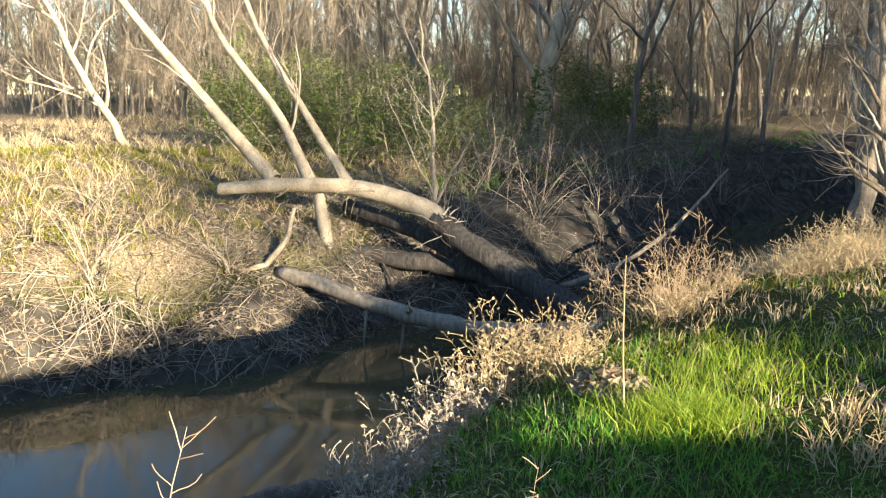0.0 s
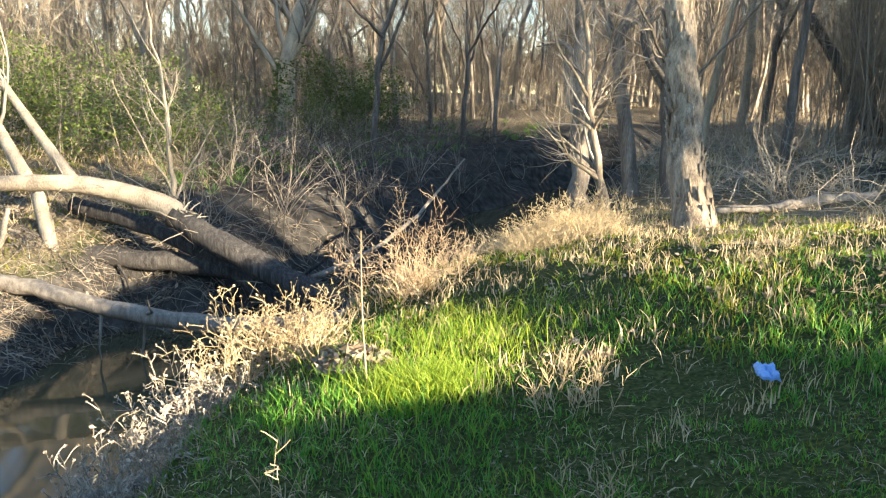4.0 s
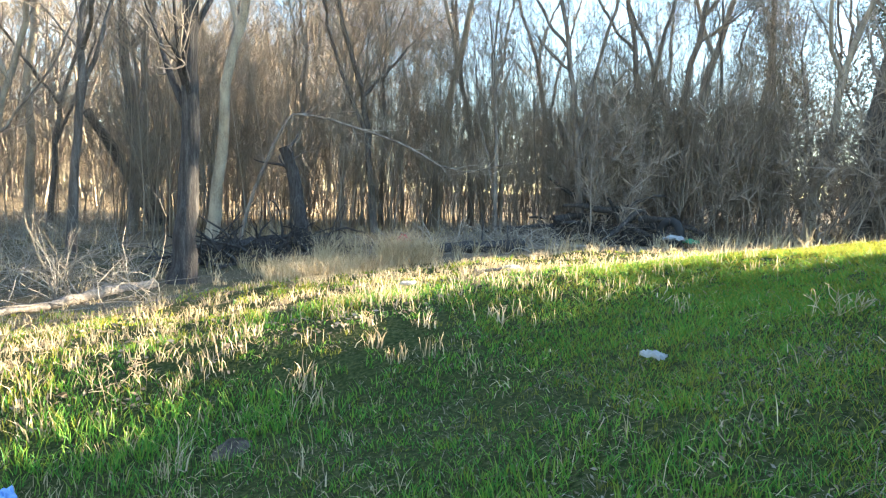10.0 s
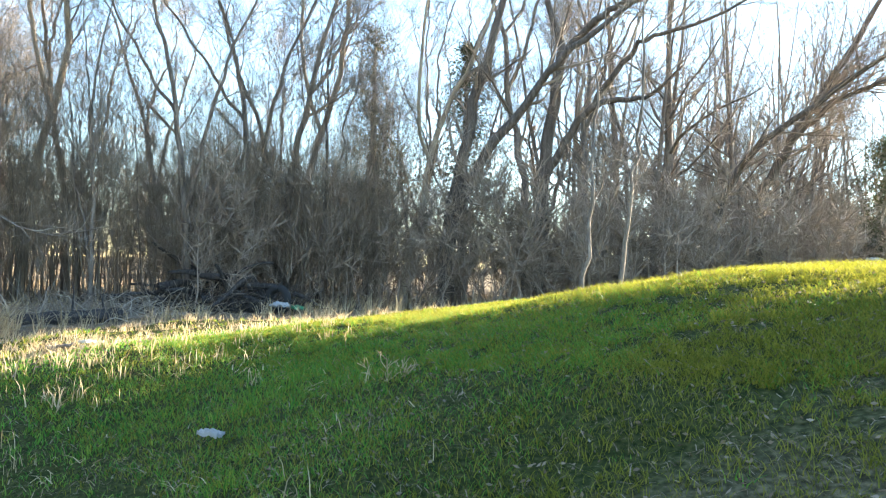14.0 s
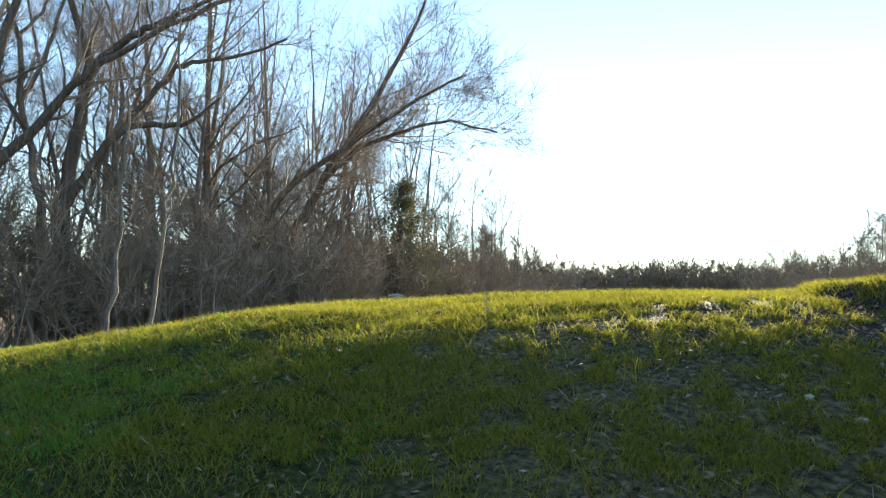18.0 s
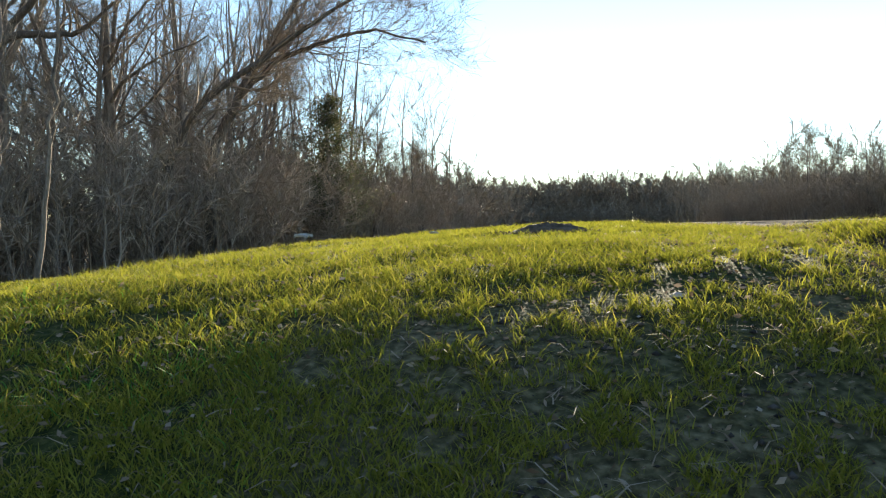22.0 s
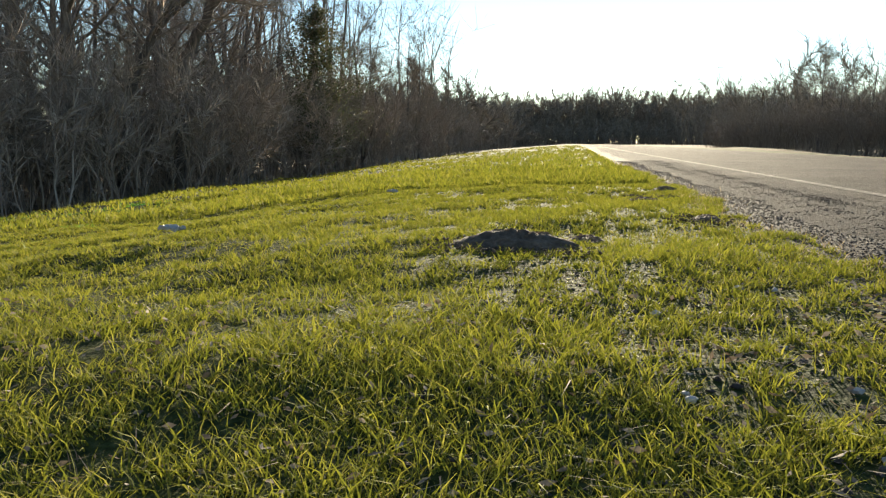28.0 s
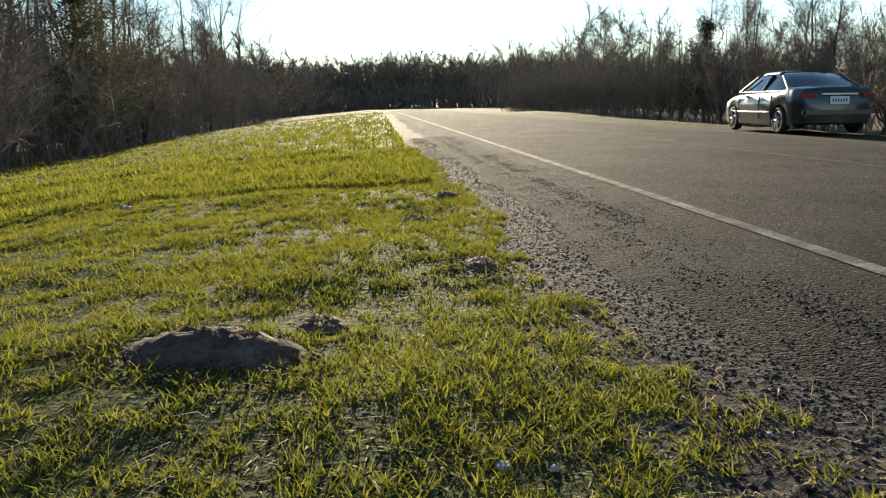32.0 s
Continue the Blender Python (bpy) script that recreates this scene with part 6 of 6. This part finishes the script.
brush_row("brush_row", "grey row of dead brush lying before the woods", (13.0, 7.2), (17.4, 4.9), 1100, 0.5, 0.9, 0.011, TWIG_GREY, 841, 0.45)
brush_row("brush_row", "dark rotten sticks heaped before the woods", (10.4, 9.8), (12.8, 8.6), 300, 0.3, 1.1, 0.03, BARK_FURROW, 842, 0.4)
brush_row("brush_row", "dark rotten sticks and roots beside the brush pile", (16.6, 5.9), (17.6, 3.6), 160, 0.3, 1.0, 0.025, BARK_FURROW, 843, 0.35)
cr_ = np.random.default_rng(844)
cc_ = np.concatenate([(9.85, 6.5) + cr_.normal(0, (0.75, 0.65), (46, 2)), (10.9, 5.9) + cr_.normal(0, 0.25, (22, 2))])
cq = cc_[cr_.integers(0, len(cc_), 3600)] + cr_.normal(0, 0.07, (3600, 2))
blades(cq, height(cq[:, 0], cq[:, 1]), cr_.uniform(0.12, 0.38, len(cq)) * (1 + 0.8 * (cq[:, 0] > 10.5)), cr_.uniform(0.004, 0.009, len(cq)), cr_.uniform(0.3, 1.3, len(cq)), cr_, DRY, "tall_dry_grass", "pale clump of tall dry grass beside the trunk", "dry grass")
log_thing("fallen_log", "dark rotten log lying along the brush", [(12.9, 6.6, 0.46), (13.6, 5.9, 0.5), (14.4, 5.3, 0.52)], 0.11, 0.14, BARK_FURROW, seed=821)
log_thing("fallen_log", "dark log lying in the tall grass under the woods", [(10.6, 9.6, 0.42), (12.0, 9.5, 0.5), (13.6, 9.9, 0.5)], 0.14, 0.11, BARK_FURROW, seed=822, stubs=6)


def tyre(x, y, turn):
    RUB = paint("rubber", (0.02, 0.02, 0.02), 0.9)
    e = thing("old_tyre", "old black tyre leaning on the brush pile", "tyre", (x, y, gz(x, y)), turn=turn)
    ring = np.array([(math.cos(a) * 0.25, 0, 0.31 + math.sin(a) * 0.25) for a in np.linspace(0, 2 * np.pi, 25)])
    v, f = tubes([(ring, np.full(25, 0.085))], 8)
    mesh_object("tread", v, f, RUB, e, smooth_shade=True)


tyre(16.9, 3.05, 60)


def mound(label, x, y, rx, ry, h, seed, turn):
    r = np.random.default_rng(seed)
    n, m = 34, 12
    v = [(0, 0, h)]
    for j in range(1, m + 1):
        for i in range(n):
            a, q = 2 * math.pi * i / n, j / m
            v.append((math.cos(a) * rx * q * (1 + r.normal(0, 0.05)), math.sin(a) * ry * q * (1 + r.normal(0, 0.05)), h * (1 - q * q) ** 1.6 * (1 + r.normal(0, 0.10)) + 0.003 * r.normal() - 0.03 * q ** 4))
    tri = [(0, 1 + i, 1 + (i + 1) % n) for i in range(n)]
    qd = [(1 + (j - 1) * n + i, 1 + j * n + i, 1 + j * n + (i + 1) % n, 1 + (j - 1) * n + (i + 1) % n) for j in range(1, m) for i in range(n)]
    ob = mesh_object("soil_mound", np.array(v), [np.array(tri), np.array(qd)], SOIL, smooth_shade=True)
    ob.matrix_basis = pose(x, y, gz(x, y) + 0.004, 0, 0, turn)
    tagged(ob, label, "mound", "soil mounds on the grass")


mound("bare dark soil mound pushed up through the turf", 4.86, -4.22, 0.30, 0.15, 0.052, 1, 25)
mound("low bare soil mound beside a larger one", 4.84, -4.55, 0.13, 0.10, 0.018, 2, -40)
mound("small dark soil mound in the turf", 5.82, -6.10, 0.17, 0.10, 0.022, 3, 0)
mound("small dark soil mound at the edge of the turf", 6.32, -6.92, 0.14, 0.11, 0.03, 4, 0)
mound("low soil mound in the turf near the gravel", 4.9, -5.38, 0.16, 0.08, 0.02, 5, -40)
mound("dark earth patch scraped in the green grass", 3.04, 2.16, 0.15, 0.10, 0.035, 6, 15)
mound("dark earth patch in the green grass", 2.04, 3.57, 0.12, 0.09, 0.02, 7, 0)

OCT = np.array([(1, 0, 0), (-1, 0, 0), (0, 1, 0), (0, -1, 0), (0, 0, 1), (0, 0, -1)], float)
OCT_F = np.array([(0, 2, 4), (2, 1, 4), (1, 3, 4), (3, 0, 4), (2, 0, 5), (1, 2, 5), (3, 1, 5), (0, 3, 5)])


def pebbles(name, label, s, w, size, r, mat):
    x, y = road_xy(s, w)
    z = height(x, y)
    z = np.where(w > 0.12 + road_edge(s), np.maximum(z, road_z(s, w) - 0.002), z)
    n = len(s)
    k = OCT[None] * size[:, None, None] * r.uniform(0.5, 1.4, (n, 1, 3)) * [1, 1, 0.6] * (1 + r.normal(0, 0.15, (n, 6, 1)))
    a = r.uniform(0, 6.28, n)
    ca, sa = np.cos(a)[:, None], np.sin(a)[:, None]
    k = np.stack([k[..., 0] * ca - k[..., 1] * sa, k[..., 0] * sa + k[..., 1] * ca, k[..., 2]], -1)
    v = (k + np.stack([x, y, z + size * 0.2], -1)[:, None]).reshape(-1, 3)
    f = (np.arange(n)[:, None, None] * 6 + OCT_F[None]).reshape(-1, 3)
    return tagged(mesh_object(name, v, f, mat), label, "gravel", kind="stuff")


pr = np.random.default_rng(830)
for label, x_, y_, rx, ry, turn, n in (("dark soil clods crumbled round the long mound", 4.78, -4.15, 0.30, 0.15, 25, 500), ("dark soil clods on the turf near the road", 6.1, -6.4, 0.22, 0.14, -40, 300), ("dark soil clods crumbled in the turf", 4.9, -5.3, 0.25, 0.12, -40, 300)):
    u_, v_, t_ = pr.normal(0, rx * 0.6, n), pr.normal(0, ry * 0.6, n), radians(turn)
    s_, w_ = road_sw(x_ + u_ * math.cos(t_) - v_ * math.sin(t_), y_ + u_ * math.sin(t_) + v_ * math.cos(t_))
    ob = pebbles("soil_clods", label, s_, w_, 0.003 + 0.008 * pr.uniform(0, 1, n) ** 2, pr, SOIL)
    for at_ in range(len(ob.data.vertices)):
        ob.data.vertices[at_].co.z += 0.012
    tagged(ob, label, "soil", kind="stuff")
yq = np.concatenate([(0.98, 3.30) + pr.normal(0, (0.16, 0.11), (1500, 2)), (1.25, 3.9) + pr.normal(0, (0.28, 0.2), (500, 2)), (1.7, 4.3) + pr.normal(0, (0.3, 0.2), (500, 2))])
blades(yq, height(yq[:, 0], yq[:, 1]), pr.uniform(0.07, 0.2, len(yq)), pr.uniform(0.003, 0.006, len(yq)), pr.uniform(0.3, 1.1, len(yq)), pr, GRASS_SUN, "grass", "yellow-green grass clumps with sunlight put into their colour", "grass")
n = 14000
ps = -4.5 + 16 * pr.uniform(0, 1, n) ** 1.5
pebbles("gravel", "loose grey gravel along the road's edge", ps, pr.normal(0.12, 0.16, n) + road_edge(ps), 0.0018 + 0.004 * pr.uniform(0, 1, n) ** 4, pr, GRIT)
n = 70000
ps = -4.0 + 16 * pr.uniform(0, 1, n) ** 1.3
pw = 0.06 + road_edge(ps) + (0.86 - 0.8 * np.clip(road_edge(ps), 0, 1)) * pr.uniform(0, 1, n) ** 0.8
thin = pw < 0.92 + 0.12 * waves(ps, pw, 1.2, 41) + 0.1 * waves(ps, pw, 0.3, 42)
ps, pw = ps[thin], pw[thin]
pebbles("gravel", "dark loose gravel covering the road's shoulder", ps, pw, 0.0022 + 0.0045 * pr.uniform(0, 1, len(ps)) ** 3, pr, GRIT)
n = 9000
pebbles("gravel", "stones and grit on the worn slope", pr.uniform(-5, -0.4, n), 0.35 - 1.3 * pr.uniform(0, 1, n) ** 1.2, 0.0025 + 0.008 * pr.uniform(0, 1, n) ** 4, pr, GRIT)


def stone(x, y, size, seed):
    r = np.random.default_rng(seed)
    bm = bmesh.new()
    bmesh.ops.create_icosphere(bm, subdivisions=1, radius=size)
    k = r.uniform(0.6, 1.2, 3)
    for v in bm.verts:
        v.co *= 1 + 0.2 * r.normal()
        v.co = (v.co.x * k[0], v.co.y * k[1], v.co.z * 0.55)
    me = bpy.data.meshes.new("stone")
    bm.to_mesh(me)
    bm.free()
    me.materials.append(STONE)
    ob = new("stone", me)
    ob.matrix_basis = pose(x, y, gz(x, y) + size * 0.2, 0, 0, r.uniform(0, 360))
    tagged(ob, "pale rough stone lying on the worn slope", "stone", "stones on the slope")


fs_, fw_ = pr.uniform(-3.0, -0.6, 900), 0.30 - 1.1 * pr.uniform(0, 1, 900)
fx_, fy_ = road_xy(fs_, fw_)
tagged(leaves(np.column_stack([fx_, fy_, height(fx_, fy_) + pr.uniform(0.002, 0.008, 900)]), 0.007, pr, LEAF_DEAD, "leaf_litter", flat=0.3), "dead leaves and bark flakes on the worn corner", "leaf litter", kind="stuff")
for i in range(24):
    s_, w_ = pr.uniform(-3.2, -0.6), 0.3 - 0.9 * pr.uniform() ** 1.2
    x_, y_ = road_xy(s_, w_)
    stone(float(x_), float(y_), pr.uniform(0.008, 0.018), 900 + i)

# dry blades that glint along the gravel's edge, and tufts on the worn slope
n = 2600
s_ = -3 + 14 * pr.uniform(0, 1, n) ** 1.5
w_ = pr.normal(0.05, 0.08, n) + road_edge(s_)
x_, y_ = road_xy(s_, w_)
blades(np.column_stack([x_, y_]), height(x_, y_), pr.uniform(0.01, 0.05, n), pr.uniform(0.002, 0.005, n), pr.uniform(0.5, 2.0, n), pr, DRY, "dry_grass", "bleached grass along the gravel's edge", "dry grass")
n = 11000
s_, w_ = pr.uniform(-6.5, 0.5, n), 0.3 - 3.4 * pr.uniform(0, 1, n) ** 1.2
x_, y_ = road_xy(s_, w_)
blades(np.column_stack([x_, y_]), height(x_, y_), pr.uniform(0.01, 0.05, n), pr.uniform(0.0015, 0.0035, n), pr.uniform(1.2, 3.2, n), pr, LEAF_DEAD, "dry_grass", "flattened dead grass on the worn slope", "dry grass")


# ---- the parked car ----
def car():
    s0, w0 = 16.0, 9.05
    x, y = [float(v) for v in road_xy(s0, w0)]
    turn = math.degrees(math.atan2(ALONG[1], ALONG[0])) - 5
    e = thing("car", "dark blue-green sedan parked on the far road shoulder", "car", (x, y, gz(x, y) + 0.02), turn=turn)
    BODY = paint("car_paint", (0.018, 0.028, 0.036), 0.3, 0.3, 0.7)
    GLASS = paint("car_glass", (0.02, 0.025, 0.03), 0.06)
    CHROME = paint("chrome", (0.42, 0.42, 0.43), 0.38, 1.0)
    RUB, DARK = paint("car_rubber", (0.02, 0.02, 0.02), 0.85), paint("dark_plastic", (0.015, 0.015, 0.016), 0.7)
    LAMP, PLATE, BAR = paint("red_lamp", (0.30, 0.02, 0.02), 0.2), paint("plate", (0.7, 0.7, 0.68), 0.5), paint("plate_bar", (0.06, 0.07, 0.16), 0.6)
    AX = (-1.42, 1.36)
    xs = np.linspace(-2.35, 2.35, 95)

    def low(u):
        return max([0.2 + 0.06 * smooth(1.7, 2.35, abs(u))] + [math.sqrt(max(0, 0.37 ** 2 - (u - a) ** 2)) + 0.31 if abs(u - a) < 0.37 else 0 for a in AX])

    def hood(u):
        return float(np.interp(u, [-2.35, -2.25, -1.75, -1.3, 0.9, 1.4, 2.1, 2.35], [0.72, 1.02, 1.06, 1.0, 0.96, 0.92, 0.78, 0.58]))

    def half(u):
        return float(np.interp(abs(u), [0, 1.4, 2.0, 2.25, 2.35], [0.905, 0.90, 0.84, 0.74, 0.62]))

    rows = []
    for u in xs:
        lo, hi, hw = low(u), hood(u), half(u)
        lo = min(lo, hi - 0.12)
        rows.append([(u, hw * 0.97, lo), (u, hw, lo + (hi - lo) * 0.3), (u, hw * 1.01, lo + (hi - lo) * 0.6), (u, hw * 0.97, hi - 0.06), (u, hw * 0.90, hi), (u, hw * 0.45, hi + 0.03), (u, 0, hi + 0.035)])
    R = np.array(rows)
    full = np.concatenate([R, R[:, ::-1][:, 1:] * [1, -1, 1]], 1)
    m = full.shape[1]
    ids = np.arange(len(xs) * m).reshape(len(xs), m)
    q = np.stack([ids[:-1, :-1], ids[1:, :-1], ids[1:, 1:], ids[:-1, 1:]], -1).reshape(-1, 4)
    v = full.reshape(-1, 3)
    caps = []
    for row in (ids[0], ids[-1]):
        for i in range(m // 2):
            a, b, c, d = row[i], row[i + 1], row[m - 2 - i], row[m - 1 - i]
            caps.append((a, b, c, d))
    mesh_object("body", v, np.concatenate([q, np.array(caps)]), BODY, e, smooth_shade=True)

    def box(name, c, d, mat, parent=None, label="", bev=0.0, rz=0):
        bm = bmesh.new()
        bmesh.ops.create_cube(bm, size=1)
        for vv in bm.verts:
            vv.co = (vv.co.x * d[0], vv.co.y * d[1], vv.co.z * d[2])
        if bev:
            bmesh.ops.bevel(bm, geom=bm.edges[:], offset=bev, segments=2, affect="EDGES")
        bmesh.ops.rotate(bm, verts=bm.verts, cent=(0, 0, 0), matrix=Matrix.Rotation(radians(rz), 3, "Z"))
        bmesh.ops.translate(bm, verts=bm.verts, vec=c)
        return part(name, bm, mat, parent or e, label)

    box("underbody", (0, 0, 0.36), (4.1, 1.2, 0.3), DARK, bev=0.05)
    # cabin: glass house, roof skin and pillars
    prof = [(-1.75, 1.03), (-1.05, 1.36), (-0.5, 1.44), (0.1, 1.44), (0.45, 1.38), (1.2, 0.97)]
    P = curve_through([(a, 0, b) for a, b in prof], 24)
    rows = [[(p[0], 0.80, 0.97), (p[0], 0.76 - 0.20 * (p[2] - 1.0) / 0.45, p[2] - 0.05), (p[0], 0.64 - 0.16 * (p[2] - 1.0) / 0.45, p[2]), (p[0], 0.0, p[2] + 0.015)] for p in P]
    R = np.array(rows)
    R[:, 1, 2] = np.maximum(R[:, 1, 2], 0.975)
    full = np.concatenate([R, R[:, ::-1][:, 1:] * [1, -1, 1]], 1)
    m = full.shape[1]
    ids = np.arange(len(P) * m).reshape(len(P), m)
    q = np.stack([ids[:-1, :-1], ids[1:, :-1], ids[1:, 1:], ids[:-1, 1:]], -1).reshape(-1, 4)
    mesh_object("glass_house", full.reshape(-1, 3), q, GLASS, e, "dark tinted windows", smooth_shade=True)
    roof = full[8:19, 1:6] + [0, 0, 0.012]
    ids = np.arange(roof.shape[0] * 5).reshape(-1, 5)
    q = np.stack([ids[:-1, :-1], ids[1:, :-1], ids[1:, 1:], ids[:-1, 1:]], -1).reshape(-1, 4)
    ob = mesh_object("roof", roof.reshape(-1, 3), q, BODY, e, smooth_shade=True)
    ob.modifiers.new("solid", "SOLIDIFY").thickness = 0.012
    for sd in (1, -1):
        for a, b, nm in (((-1.70, 0.79, 1.02), (-1.02, 0.62, 1.35), "rear_pillar"), ((-0.28, 0.80, 0.98), (-0.36, 0.57, 1.41), "door_pillar"), ((1.16, 0.79, 0.99), (0.44, 0.60, 1.36), "front_pillar")):
            ln = np.array([(a[0], a[1] * sd, a[2]), (b[0], (b[1] + 0.02) * sd, b[2])])
            v, f = tubes([(ln, [0.035, 0.03])], 6)
            mesh_object(nm, v, f, BODY, e, smooth_shade=True)
        belt = np.array([(u, 0.83 * sd, 0.99) for u in np.linspace(-1.6, 1.1, 8)])
        v, f = tubes([(belt, np.full(8, 0.012))], 6)
        mesh_object("window_trim", v, f, CHROME, e, "bright window trim")
        side = np.array([(u, half(u) * 1.012 * sd, 0.50) for u in np.linspace(-1.0, 0.95, 8)])
        v, f = tubes([(side, np.full(8, 0.014))], 6)
        mesh_object("side_moulding", v, f, CHROME, e, "bright side moulding")
        for u in (-0.55, 0.55):
            box("door_handle", (u, 0.915 * sd, 0.82), (0.17, 0.03, 0.03), CHROME, bev=0.008)
        for u in (-0.36, 0.95, -1.05):
            box("door_seam", (u, half(u) * sd, 0.62), (0.012, 0.03, 0.55), DARK)
        mir = box("mirror", (0.98, 0.99 * sd, 1.02), (0.10, 0.18, 0.13), BODY, bev=0.03)
        box("mirror_arm", (0.98, 0.88 * sd, 0.98), (0.05, 0.12, 0.03), DARK, mir)
        box("tail_lamp", (-2.24, 0.60 * sd, 0.86), (0.16, 0.34, 0.13), LAMP, label="dark red tail lamp", bev=0.03, rz=-22 * sd)
        box("headlamp", (2.22, 0.58 * sd, 0.66), (0.22, 0.32, 0.13), GLASS, label="clear headlamp", bev=0.03, rz=28 * sd)
        for a in AX:
            wheel = box("wheel", (a, 0.80 * sd, 0.32), (0.10, 0.16, 0.10), DARK, bev=0.02)
            ring = np.array([(a + math.cos(t) * 0.265, 0.80 * sd, 0.32 + math.sin(t) * 0.265) for t in np.linspace(0, 2 * np.pi, 33)])
            v, f = tubes([(ring, np.full(33, 0.0))], 10)
            off = np.repeat(ring, 10, 0)
            ang = np.tile(np.arange(10) * 2 * np.pi / 10, 33)
            rad = off - np.array([a, 0.80 * sd, 0.32])
            rad /= np.linalg.norm(rad, axis=1)[:, None]
            v = off + rad * (np.cos(ang) * 0.06)[:, None] + np.array([0, 1, 0]) * (np.sin(ang) * 0.10)[:, None]
            mesh_object("tyre", v, f, RUB, wheel, smooth_shade=True)
            ring = np.array([(a + math.cos(t) * 0.205, 0.885 * sd, 0.32 + math.sin(t) * 0.205) for t in np.linspace(0, 2 * np.pi, 29)])
            v, f = tubes([(ring, np.full(29, 0.014))], 6)
            mesh_object("rim", v, f, CHROME, wheel, "silver alloy rim", smooth_shade=True)
            for k in range(7):
                t = 2 * math.pi * k / 7
                ln = np.array([(a + math.cos(t) * rr_, 0.885 * sd, 0.32 + math.sin(t) * rr_) for rr_ in (0.02, 0.20)])
                v, f = tubes([(ln, [0.026, 0.014])], 5)
                mesh_object("spoke", v, f, CHROME, wheel)
    box("rear_bumper", (-2.30, 0, 0.50), (0.16, 1.5, 0.22), BODY, bev=0.06)
    box("boot_trim", (-2.345, 0, 0.90), (0.03, 0.75, 0.035), CHROME, bev=0.008)
    pl = box("number_plate", (-2.362, 0, 0.76), (0.02, 0.40, 0.17), PLATE, label="pale number plate with dark bars", bev=0.005)
    for k in range(6):
        box("plate_bar", (-2.374, -0.14 + 0.056 * k, 0.76), (0.006, 0.03, 0.08), BAR, pl)
    e.scale = (0.97, 0.97, 0.91)


car()
